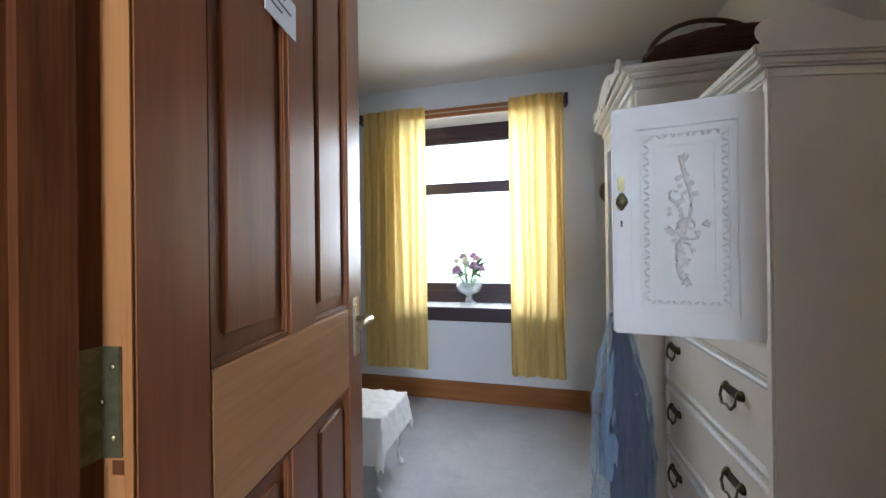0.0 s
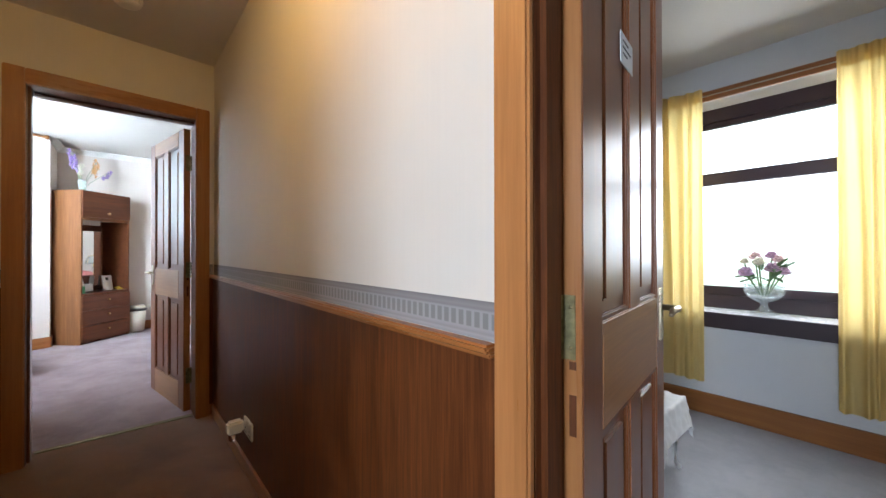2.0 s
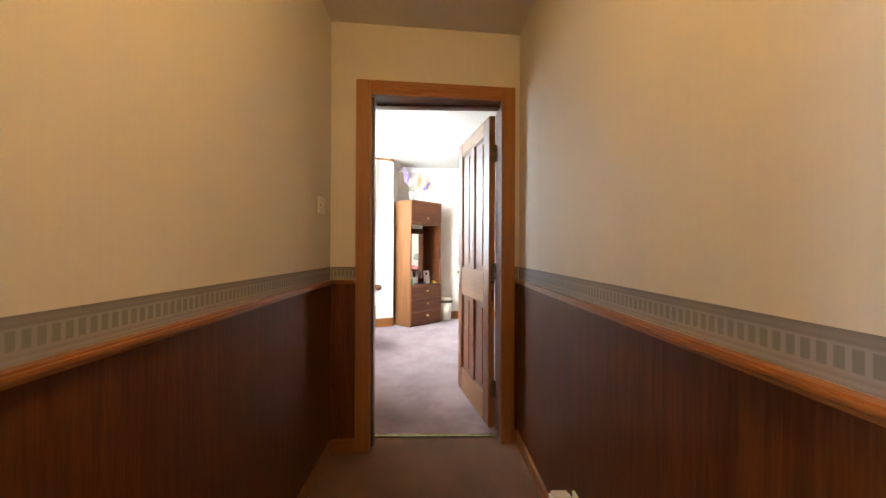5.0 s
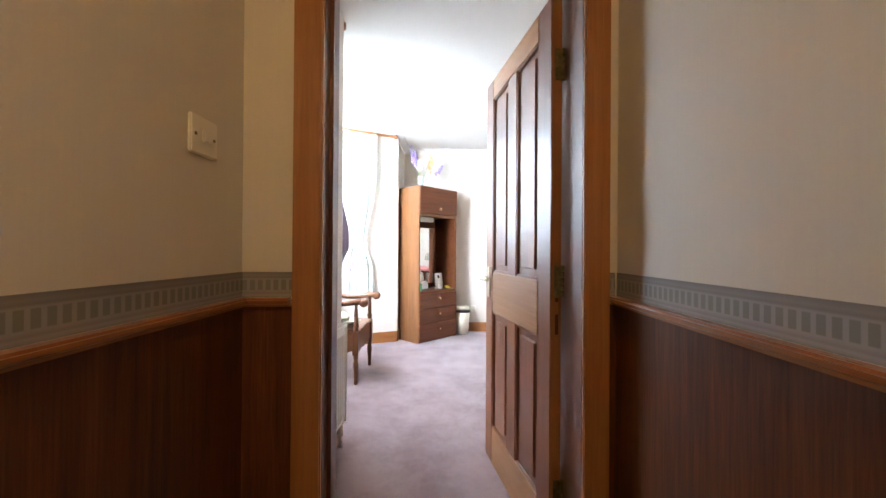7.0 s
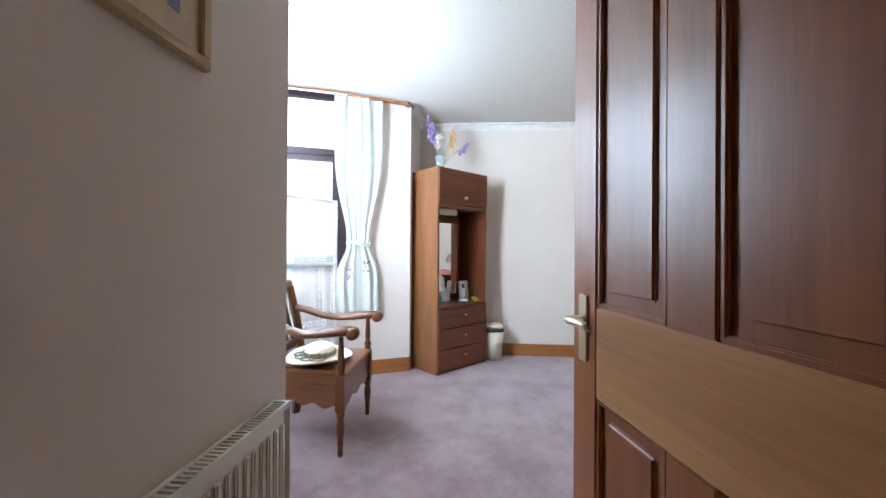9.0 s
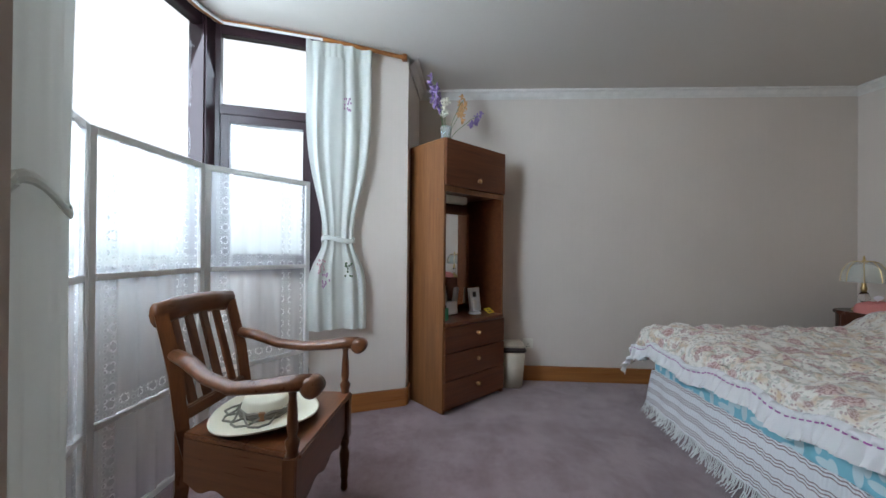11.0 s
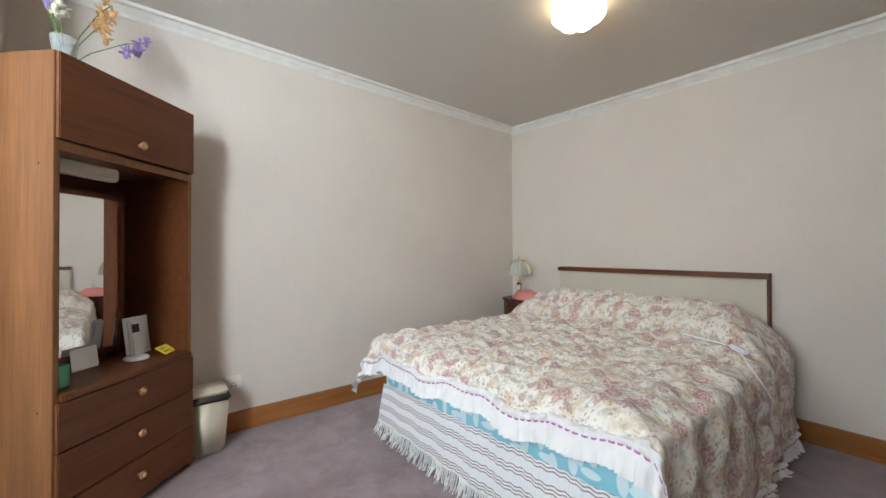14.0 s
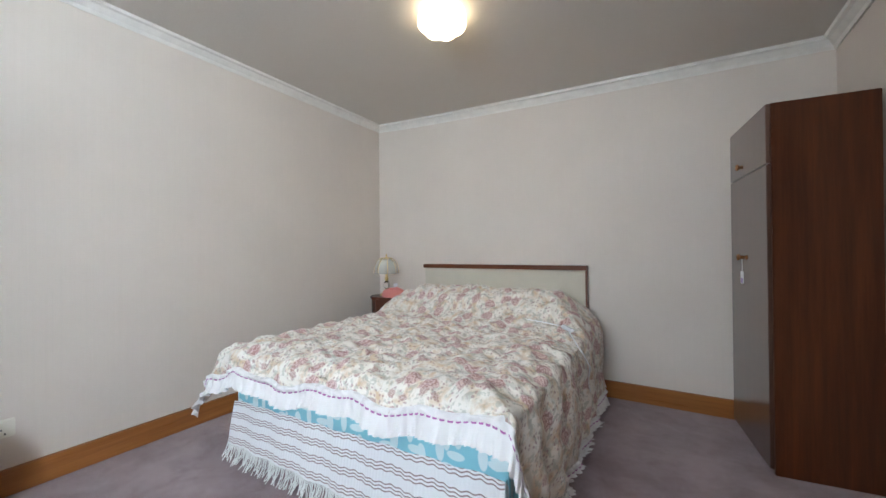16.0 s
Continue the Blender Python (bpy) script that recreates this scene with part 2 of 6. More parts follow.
WICKER = timber("brown_wicker", (0.045, 0.018, 0.009), (0.11, 0.048, 0.022), 0.6, 0, 4)
STRAW = cloth("cream_straw", (0.80, 0.74, 0.58), 260)
STRAW_BAND = cloth("twisted_grey_band", (0.28, 0.25, 0.20), 200, 0, 0.5)
TAN = simple("tan_leather", (0.35, 0.15, 0.05), 0.5)
BIN = simple("cream_bin_plastic", (0.72, 0.64, 0.50), 0.4)
BIN_DARK = simple("dark_brown_plastic", (0.05, 0.035, 0.03), 0.4)
RADIATOR = simple("white_radiator_enamel", (0.80, 0.77, 0.70), 0.3, spread=0.04)
GAP_SHADE = simple("radiator_gap_shade", (0.16, 0.15, 0.13), 0.6)
KNOB = simple("turned_copper_wood_knob", (0.45, 0.22, 0.10), 0.25, 0.3)
PUTTY = cloth("cream_headboard_cloth", (0.62, 0.57, 0.47), 300)
PICTURE_MOUNT = simple("cream_picture_mount", (0.66, 0.57, 0.40), 0.7)
FRAME_TAN = timber("pale_picture_frame", (0.40, 0.28, 0.14), (0.55, 0.40, 0.22), 0.4, 2, 2)


def mirror_glass():
    m, nt, b = material("mirror_silver")
    b.inputs["Base Color"].default_value = (0.86, 0.87, 0.86, 1)
    b.inputs["Metallic"].default_value = 1.0
    b.inputs["Roughness"].default_value = 0.02
    return m


MIRROR = mirror_glass()


def uv_coords(nt, scale=(1, 1, 1), rot=(0, 0, 0)):
    return coords(nt, scale, rot, "UV")


def math_node(nt, op, a, b=None, clamp=False):
    n = nt.nodes.new("ShaderNodeMath")
    n.operation, n.use_clamp = op, clamp
    for sock, v in zip(n.inputs, (a, b)):
        if v is None:
            continue
        if isinstance(v, (int, float)):
            sock.default_value = v
        else:
            nt.links.new(v, sock)
    return n.outputs[0]


def voronoi(nt, vec, scale, out="Distance", jitter=0.75):
    v = add(nt, "TexVoronoi", Scale=scale, Randomness=jitter)
    v.voronoi_dimensions = "2D"
    nt.links.new(vec, v.inputs["Vector"])
    return v.outputs[out]


def floral():
    """Cream quilt cotton printed with dusty roses, buds and sage leaves."""
    m, nt, b = material("floral_quilt_cotton")
    v = uv_coords(nt)
    wob = add(nt, "TexNoise", Scale=9.0, Detail=3.0)
    nt.links.new(v, wob.inputs["Vector"])
    vm = nt.nodes.new("ShaderNodeVectorMath")
    vm.operation = "MULTIPLY_ADD"
    nt.links.new(wob.outputs["Color"], vm.inputs[0])
    vm.inputs[1].default_value = (0.05, 0.05, 0.0)
    nt.links.new(v, vm.inputs[2])
    w = vm.outputs[0]
    def roses(scale, keep, core):
        """Masks and petal shading of roses scattered at one size."""
        d = voronoi(nt, w, scale, "Distance", 0.9)
        rnd = voronoi(nt, w, scale, "Color", 0.9)
        pick = math_node(nt, "GREATER_THAN", rnd, keep)
        petal = noise_tex(nt, w, scale * 5.5, 2, 0.5)
        rings = math_node(nt, "SINE", math_node(nt, "ADD", math_node(nt, "MULTIPLY", d, 30.0), math_node(nt, "MULTIPLY", petal, 24.0)))
        ragged = math_node(nt, "ADD", d, math_node(nt, "MULTIPLY", noise_tex(nt, w, scale * 4, 3), 0.28))
        on = math_node(nt, "MULTIPLY", pick, ramp(nt, ragged, [(core, (1, 1, 1)), (core + 0.07, (0, 0, 0))]))
        return on, math_node(nt, "ADD", math_node(nt, "MULTIPLY", rings, 0.5), 0.5, True), d
    on1, sh1, d1 = roses(8.6, 0.46, 0.41)
    on2, sh2, d2 = roses(15.0, 0.68, 0.36)
    leaf_n = noise_tex(nt, w, 34, 3, 0.6)
    leaf_on = math_node(nt, "MULTIPLY", ramp(nt, leaf_n, [(0.51, (0, 0, 0)), (0.56, (1, 1, 1))]), ramp(nt, d1, [(0.26, (0, 0, 0)), (0.32, (1, 1, 1)), (0.60, (1, 1, 1)), (0.75, (0, 0, 0))]))
    sprig = ramp(nt, voronoi(nt, w, 44.0), [(0.18, (1, 1, 1)), (0.26, (0, 0, 0))])
    bud_on = math_node(nt, "MULTIPLY", sprig, ramp(nt, noise_tex(nt, v, 13, 2), [(0.47, (0, 0, 0)), (0.52, (1, 1, 1))]))
    base = mix(nt, noise_tex(nt, v, 5, 4), (0.79, 0.73, 0.64), (0.87, 0.84, 0.79))
    tone = mix(nt, ramp(nt, noise_tex(nt, w, 14, 3), [(0.48, (0, 0, 0)), (0.66, (1, 1, 1))]), base, (0.66, 0.50, 0.34))
    col = mix(nt, math_node(nt, "MULTIPLY", leaf_on, 0.5), tone, mix(nt, noise_tex(nt, w, 70, 2), (0.26, 0.29, 0.24), (0.46, 0.46, 0.38)))
    col = mix(nt, math_node(nt, "MULTIPLY", bud_on, 0.6), col, (0.36, 0.20, 0.20))
    col = mix(nt, math_node(nt, "MULTIPLY", on2, 0.8), col, mix(nt, sh2, (0.36, 0.20, 0.18), (0.66, 0.50, 0.44)))
    col = mix(nt, math_node(nt, "MULTIPLY", on1, 0.85), col, mix(nt, sh1, (0.36, 0.16, 0.16), (0.72, 0.53, 0.49)))
    nt.links.new(col, b.inputs["Base Color"])
    b.inputs["Roughness"].default_value = 0.85
    b.inputs["Specular IOR Level"].default_value = 0.15
    b.inputs["Sheen Weight"].default_value = 0.2
    bump(nt, b, math_node(nt, "ADD", noise_tex(nt, v, 26, 4), math_node(nt, "MULTIPLY", noise_tex(nt, v, 400, 2), 0.1)), 0.5, 0.01)
    return m


FLORAL = floral()


def striped_throw():
    """White woven throw with groups of three wavy brown lines."""
    m, nt, b = material("white_throw_wavy_stripes")
    v = uv_coords(nt)
    sep = nt.nodes.new("ShaderNodeSeparateXYZ")
    nt.links.new(v, sep.inputs[0])
    wave = math_node(nt, "MULTIPLY", math_node(nt, "SINE", math_node(nt, "MULTIPLY", sep.outputs[0], 130.0)), 0.0035)
    y = math_node(nt, "ADD", sep.outputs[1], wave)
    group = math_node(nt, "FRACT", math_node(nt, "DIVIDE", y, 0.088))
    lines = ramp(nt, group, [(0.0, (0, 0, 0)), (0.15, (0, 0, 0)), (0.17, (1, 1, 1)), (0.22, (1, 1, 1)), (0.24, (0, 0, 0)), (0.33, (0, 0, 0)), (0.35, (1, 1, 1)), (0.40, (1, 1, 1)), (0.42, (0, 0, 0)), (0.51, (0, 0, 0)), (0.53, (1, 1, 1)), (0.58, (1, 1, 1)), (0.60, (0, 0, 0))])
    knit = noise_tex(nt, v, 320, 2)
    col = mix(nt, math_node(nt, "MULTIPLY", lines, 0.85), mix(nt, knit, (0.68, 0.68, 0.70), (0.84, 0.84, 0.84)), (0.22, 0.12, 0.12))
    nt.links.new(col, b.inputs["Base Color"])
    b.inputs["Roughness"].default_value = 0.95
    rib = math_node(nt, "SINE", math_node(nt, "MULTIPLY", sep.outputs[0], 420.0))
    bump(nt, b, math_node(nt, "ADD", rib, knit), 0.5, 0.002)
    return m


THROW = striped_throw()


def leafy_blue():
    """Turquoise valance cotton with white leaves."""
    m, nt, b = material("turquoise_leaf_cotton")
    v = uv_coords(nt, (1, 1, 1), (0, 0, 0.5))
    d = voronoi(nt, uv_coords(nt, (15, 6.5, 1), (0, 0, 0.6)), 1.0)
    d2 = voronoi(nt, uv_coords(nt, (6.5, 15, 1), (0, 0, 0.5)), 1.0)
    on = math_node(nt, "MAXIMUM", ramp(nt, d, [(0.27, (1, 1, 1)), (0.31, (0, 0, 0))]), ramp(nt, d2, [(0.22, (1, 1, 1)), (0.26, (0, 0, 0))]))
    col = mix(nt, on, mix(nt, noise_tex(nt, v, 8, 3), (0.20, 0.50, 0.60), (0.28, 0.60, 0.68)), (0.62, 0.74, 0.76))
    nt.links.new(col, b.inputs["Base Color"])
    b.inputs["Roughness"].default_value = 0.85
    bump(nt, b, noise_tex(nt, v, 300, 2), 0.2)
    return m


LEAFY = leafy_blue()


def lace():
    """Net lace: dense motifs near its borders, open mesh between."""
    m, nt, b = material("white_lace")
    v = uv_coords(nt)
    sep = nt.nodes.new("ShaderNodeSeparateXYZ")
    nt.links.new(v, sep.inputs[0])
    motif = ramp(nt, voronoi(nt, v, 38, "Distance", 0.15), [(0.16, (0, 0, 0)), (0.22, (1, 1, 1)), (0.34, (1, 1, 1)), (0.40, (0.35, 0.35, 0.35))])
    big = ramp(nt, voronoi(nt, v, 14, "Distance", 0.2), [(0.16, (0, 0, 0)), (0.2, (1, 1, 1)), (0.30, (1, 1, 1)), (0.34, (0.3, 0.3, 0.3))])
    band_x = ramp(nt, math_node(nt, "PINGPONG", sep.outputs[0], 0.27), [(0.03, (0, 0, 0)), (0.04, (1, 1, 1)), (0.10, (1, 1, 1)), (0.11, (0, 0, 0))])
    band_y = ramp(nt, math_node(nt, "FRACT", math_node(nt, "DIVIDE", sep.outputs[1], 0.54)), [(0.80, (0, 0, 0)), (0.82, (1, 1, 1)), (0.97, (1, 1, 1)), (0.99, (0, 0, 0))])
    band = math_node(nt, "MAXIMUM", band_x, band_y)
    dense = math_node(nt, "MULTIPLY", math_node(nt, "MULTIPLY", motif, big), band)
    cover = math_node(nt, "ADD", 0.40, math_node(nt, "MULTIPLY", dense, 0.58), True)
    t = add(nt, "BsdfTranslucent", Color=(0.82, 0.84, 0.86, 1))
    b.inputs["Base Color"].default_value = (0.82, 0.83, 0.84, 1)
    b.inputs["Roughness"].default_value = 0.9
    s = nt.nodes.new("ShaderNodeMixShader")
    nt.links.new(math_node(nt, "SUBTRACT", 0.55, math_node(nt, "MULTIPLY", dense, 0.45), True), s.inputs[0])
    nt.links.new(b.outputs[0], s.inputs[1])
    nt.links.new(t.outputs[0], s.inputs[2])
    tr = nt.nodes.new("ShaderNodeBsdfTransparent")
    s2 = nt.nodes.new("ShaderNodeMixShader")
    nt.links.new(cover, s2.inputs[0])
    nt.links.new(tr.outputs[0], s2.inputs[1])
    nt.links.new(s.outputs[0], s2.inputs[2])
    nt.links.new(s2.outputs[0], nt.nodes["Material Output"].inputs[0])
    return m


LACE = lace()


def border_paper():
    """Grey paper border with a row of small dark upright bars between fine lines; runs along x or y, so both are summed."""
    m, nt, b = material("paper_border")
    v = coords(nt)
    sep = nt.nodes.new("ShaderNodeSeparateXYZ")
    nt.links.new(v, sep.inputs[0])
    along = math_node(nt, "ADD", sep.outputs[0], sep.outputs[1])
    bars = ramp(nt, math_node(nt, "FRACT", math_node(nt, "DIVIDE", along, 0.021)), [(0.0, (1, 1, 1)), (0.56, (1, 1, 1)), (0.64, (0, 0, 0)), (0.94, (0, 0, 0)), (1.0, (1, 1, 1))])
    zone = ramp(nt, math_node(nt, "DIVIDE", math_node(nt, "SUBTRACT", sep.outputs[2], 0.96), 0.07), [(0.0, (0, 0, 0)), (0.27, (0, 0, 0)), (0.30, (1, 1, 1)), (0.68, (1, 1, 1)), (0.71, (0, 0, 0))])
    lines = ramp(nt, math_node(nt, "DIVIDE", math_node(nt, "SUBTRACT", sep.outputs[2], 0.96), 0.07), [(0.0, (0.26, 0.245, 0.235)), (0.10, (0.31, 0.29, 0.28)), (0.16, (0.24, 0.225, 0.22)), (0.24, (0.29, 0.275, 0.27)), (0.32, (0.29, 0.28, 0.275)), (0.72, (0.28, 0.27, 0.265)), (0.78, (0.19, 0.175, 0.17)), (0.86, (0.22, 0.205, 0.20)), (1.0, (0.17, 0.155, 0.15))])
    col = mix(nt, math_node(nt, "MULTIPLY", bars, zone), lines, (0.185, 0.182, 0.168))
    nt.links.new(col, b.inputs["Base Color"])
    b.inputs["Roughness"].default_value = 0.7
    return m


BORDER = border_paper()


def outdoor(name, strength):
    """Bright overcast sky over a pale field, far outside."""
    m, nt, b = material(name)
    v = coords(nt)
    sep = nt.nodes.new("ShaderNodeSeparateXYZ")
    nt.links.new(v, sep.inputs[0])
    h = math_node(nt, "DIVIDE", math_node(nt, "ADD", sep.outputs[2], math_node(nt, "MULTIPLY", noise_tex(nt, v, 0.6, 4), 0.5)), 8.0)
    col = ramp(nt, h, [(0.0, (0.28, 0.34, 0.27)), (0.14, (0.36, 0.42, 0.37)), (0.19, (0.70, 0.80, 0.86)), (0.30, (0.92, 0.96, 1.0)), (1.0, (0.95, 0.98, 1.0))])
    e = add(nt, "Emission", Strength=strength)
    nt.links.new(col, e.inputs[0])
    nt.links.new(e.outputs[0], nt.nodes["Material Output"].inputs[0])
    return m


OUTDOOR = outdoor("overcast_distance", 5.0)


def painting():
    """A plain flower picture: blotches of red, blue and green on cream."""
    m, nt, b = material("flower_print")
    v = coords(nt)
    n = add(nt, "TexNoise", Scale=15.0, Detail=3.0, Distortion=1.4)
    nt.links.new(v, n.inputs["Vector"])
    pet = ramp(nt, n.outputs["Fac"], [(0.36, (0.16, 0.18, 0.36)), (0.42, (0.32, 0.18, 0.32)), (0.46, (0.48, 0.14, 0.09)), (0.51, (0.16, 0.24, 0.14)), (0.55, (0.66, 0.56, 0.40))])
    nt.links.new(pet, b.inputs["Base Color"])
    b.inputs["Roughness"].default_value = 0.5
    return m


PRINT = painting()


def lamp_glass(name, color, strength):
    m, nt, b = material(name)
    b.inputs["Base Color"].default_value = (0.9, 0.88, 0.82, 1)
    b.inputs["Emission Color"].default_value = (*color, 1)
    b.inputs["Emission Strength"].default_value = strength
    return m


LAMP_GLASS = lamp_glass("lit_opal_glass", (1.0, 0.80, 0.50), 12)


def bag_plastic():
    m, nt, b = material("thin_blue_plastic")
    t = add(nt, "BsdfTransparent", Color=(0.90, 0.95, 0.98, 1))
    b.inputs["Base Color"].default_value = (0.60, 0.68, 0.78, 1)
    b.inputs["Roughness"].default_value = 0.1
    s = add(nt, "MixShader", Fac=0.2)
    nt.links.new(t.outputs[0], s.inputs[1])
    nt.links.new(b.outputs[0], s.inputs[2])
    nt.links.new(s.outputs[0], nt.nodes["Material Output"].inputs[0])
    bump(nt, b, noise_tex(nt, coords(nt, (1, 1, 0.35)), 22, 4), 1.0, 0.05)
    return m


BAG = bag_plastic()


# ---- building helpers ----
def boxes(*specs, bevel=0.0, seg=2):
    """One bmesh of boxes given as (x0, y0, z0, x1, y1, z1)."""
    bm = bmesh.new()
    for x0, y0, z0, x1, y1, z1 in specs:
        m = Matrix.Translation(((x0 + x1) / 2, (y0 + y1) / 2, (z0 + z1) / 2)) @ Matrix.Diagonal((abs(x1 - x0), abs(y1 - y0), abs(z1 - z0), 1))
        bmesh.ops.create_cube(bm, size=1, matrix=m)
    if bevel:
        bmesh.ops.bevel(bm, geom=bm.edges[:], offset=bevel, segments=seg, affect="EDGES", clamp_overlap=True)
    return bm


def lathe(profile, segs=24, origin=(0, 0, 0), cap=True):
    """A turned solid about z from (radius, height) pairs."""
    bm = bmesh.new()
    rings = []
    for r, z in profile:
        rings.append([bm.verts.new((origin[0] + r * math.cos(2 * math.pi * k / segs), origin[1] + r * math.sin(2 * math.pi * k / segs), origin[2] + z)) for k in range(segs)])
    for a, b in zip(rings, rings[1:]):
        for k in range(segs):
            bm.faces.new((a[k], a[(k + 1) % segs], b[(k + 1) % segs], b[k]))
    if cap:
        bm.faces.new(list(reversed(rings[0])))
        bm.faces.new(rings[-1])
    bmesh.ops.recalc_face_normals(bm, faces=bm.faces[:])
    return bm


def tube(points, radius, segs=8, flat=1.0):
    """A round bar along points; radius may be a list."""
    pts = [Vector(p) for p in points]
    rad = radius if isinstance(radius, (list, tuple)) else [radius] * len(pts)
    bm = bmesh.new()
    rings = []
    for i, p in enumerate(pts):
        d = (pts[min(i + 1, len(pts) - 1)] - pts[max(i - 1, 0)]).normalized()
        side = d.cross(Vector((0, 0, 1)))
        side = side.normalized() if side.length > 1e-3 else Vector((1, 0, 0))
        up = side.cross(d)
        rings.append([bm.verts.new(p + rad[i] * (math.cos(2 * math.pi * k / segs) * side + flat * math.sin(2 * math.pi * k / segs) * up)) for k in range(segs)])
    for a, b in zip(rings, rings[1:]):
        for k in range(segs):
            bm.faces.new((a[k], a[(k + 1) % segs], b[(k + 1) % segs], b[k]))
    bm.faces.new(list(reversed(rings[0])))
    bm.faces.new(rings[-1])
    bmesh.ops.recalc_face_normals(bm, faces=bm.faces[:])
    return bm


def prism(outline, z0, z1, bevel=0.0):
    """An upright solid over an outline of (x, y) points."""
    bm = bmesh.new()
    low = [bm.verts.new((x, y, z0)) for x, y in outline]
    face = bm.faces.new(low)
    top = bmesh.ops.extrude_face_region(bm, geom=[face])
    bmesh.ops.translate(bm, verts=[v for v in top["geom"] if isinstance(v, bmesh.types.BMVert)], vec=(0, 0, z1 - z0))
    bmesh.ops.recalc_face_normals(bm, faces=bm.faces[:])
    if bevel:
        bmesh.ops.bevel(bm, geom=bm.edges[:], offset=bevel, segments=2, affect="EDGES", clamp_overlap=True)
    return bm


def sheet(nu, nv, at, uv=None):
    """A surface of nu by nv cells through at(u, v), u and v from 0 to 1; uv(u, v) gives cloth metres for its pattern."""
    bm = bmesh.new()
    g = [[bm.verts.new(at(i / nu, j / nv)) for j in range(nv + 1)] for i in range(nu + 1)]
    for i in range(nu):
        for j in range(nv):
            bm.faces.new((g[i][j], g[i + 1][j], g[i + 1][j + 1], g[i][j + 1]))
    for f in bm.faces:
        f.smooth = True
    if uv:
        lay = bm.loops.layers.uv.new("UVMap")
        where = {g[i][j]: uv(i / nu, j / nv) for i in range(nu + 1) for j in range(nv + 1)}
        for f in bm.faces:
            for lo in f.loops:
                lo[lay].uv = where[lo.vert]
    return bm


def joined(*bms):
    out = bms[0]
    for b in bms[1:]:
        me = bpy.data.meshes.new("t")
        b.to_mesh(me)
        b.free()
        out.from_mesh(me)
        bpy.data.meshes.remove(me)
    return out


def moved(bm, m):
    bmesh.ops.transform(bm, matrix=m, verts=bm.verts[:])
    return bm


def smooth(bm):
    for f in bm.faces:
        f.smooth = True
    return bm


def part(name, bm, mat, parent=None, label="", at=None):
    me = bpy.data.meshes.new(name)
    bm.to_mesh(me)
    bm.free()
    me.materials.append(mat)
    ob = new(name, me)
    ob.parent = parent
    if at:
        ob.matrix_basis = at
    if label:
        tagged(ob, label)
    return ob


def thing(name, label, category, at=None, group="", kind=""):
    ob = new(name)
    if at:
        ob.matrix_basis = at
    return tagged(ob, label, category, group, kind)


def setting(name, bm, mat, label, category):
    return tagged(part(name, bm, mat), label, category, kind="structure")


# ---- walls, floors, ceilings ----
HX0, HX1, HY0, HY1, HZ = -2.64, 1.25, -0.87, 0.24, 2.40
RX0, RX1, RY0, RY1, RZ = -6.66, -2.87, -0.93, 2.65, 2.50
BX0, BX1, BY1 = -2.3, 1.22, 2.78

def west_x(y):
    """The hall's far wall runs slightly oblique."""
    return HX0 - 0.02 - 0.10 * (y + 0.65)


TAPER = Matrix.Translation((-0.155, HY1, 0)) @ Matrix.Rotation(0.0118, 4, "Z") @ Matrix.Translation((0.155, -HY1, 0))
setting("wall_hall_north", joined(prism([(-2.85, HY1 - 0.0318), (-0.155, HY1), (-0.155, 0.34), (-2.85, 0.34)], 0, HZ), boxes((0.68, HY1, 0, HX1, 0.34, HZ), (-0.155, HY1, 2.026, 0.68, 0.34, HZ))), HALL_PAPER,
        "cream ribbed wallpaper above dark wood panelling", "wall")
setting("wall_hall_south", boxes((-2.70, -0.97, 0, -0.15, HY0, HZ), (0.65, -0.97, 0, HX1, HY0, HZ), (-0.15, -0.97, 2.03, 0.65, HY0, HZ)), HALL_PAPER,
        "cream ribbed wallpaper above dark wood panelling", "wall")
setting("wall_hall_east", boxes((HX1, -0.97, 0, HX1 + 0.1, 3.1, 2.5)), HALL_PAPER, "plain cream papered end wall", "wall")
def west_piece(y0, y1, z0, z1):
    return prism([(-2.772, y0), (west_x(y0), y0), (west_x(y1), y1), (-2.772, y1)], z0, z1)


setting("wall_hall_west", joined(west_piece(-0.97, -0.665, 0, RZ), west_piece(0.115, 0.34, 0, RZ), west_piece(-0.665, 0.115, 2.015, RZ)), HALL_PAPER,
        "cream papered wall round a doorway", "wall")
setting("wall_room_east", boxes((-2.897, RY0, 0, -2.772, -0.729, RZ), (RX1, -0.729, 2.015, -2.772, -0.665, RZ), (-2.897, 0.115, 0, -2.772, 1.2, RZ), (RX1, -0.665, 2.015, -2.772, 0.115, RZ), (-3.18, 1.2, 0, -2.72, RY1, RZ)), ROOM_PAPER,
        "beige papered wall with a doorway", "wall")
setting("wall_room_west", boxes((RX0 - 0.1, -1.1, 0, RX0, RY1 + 0.1, RZ)), ROOM_PAPER, "beige papered bedroom wall", "wall")
setting("wall_room_north", boxes((RX0, RY1, 0, -2.72, RY1 + 0.1, RZ)), ROOM_PAPER, "beige papered wall behind the bed", "wall")
P0, P1, P2 = (-6.06, RY0), (-5.83, -1.46), (-5.60, -2.08)     # one side of the bay
CX = -4.92                                                      # its middle
Q0, Q1, Q2 = [(2 * CX - x, y) for x, y in (P0, P1, P2)]
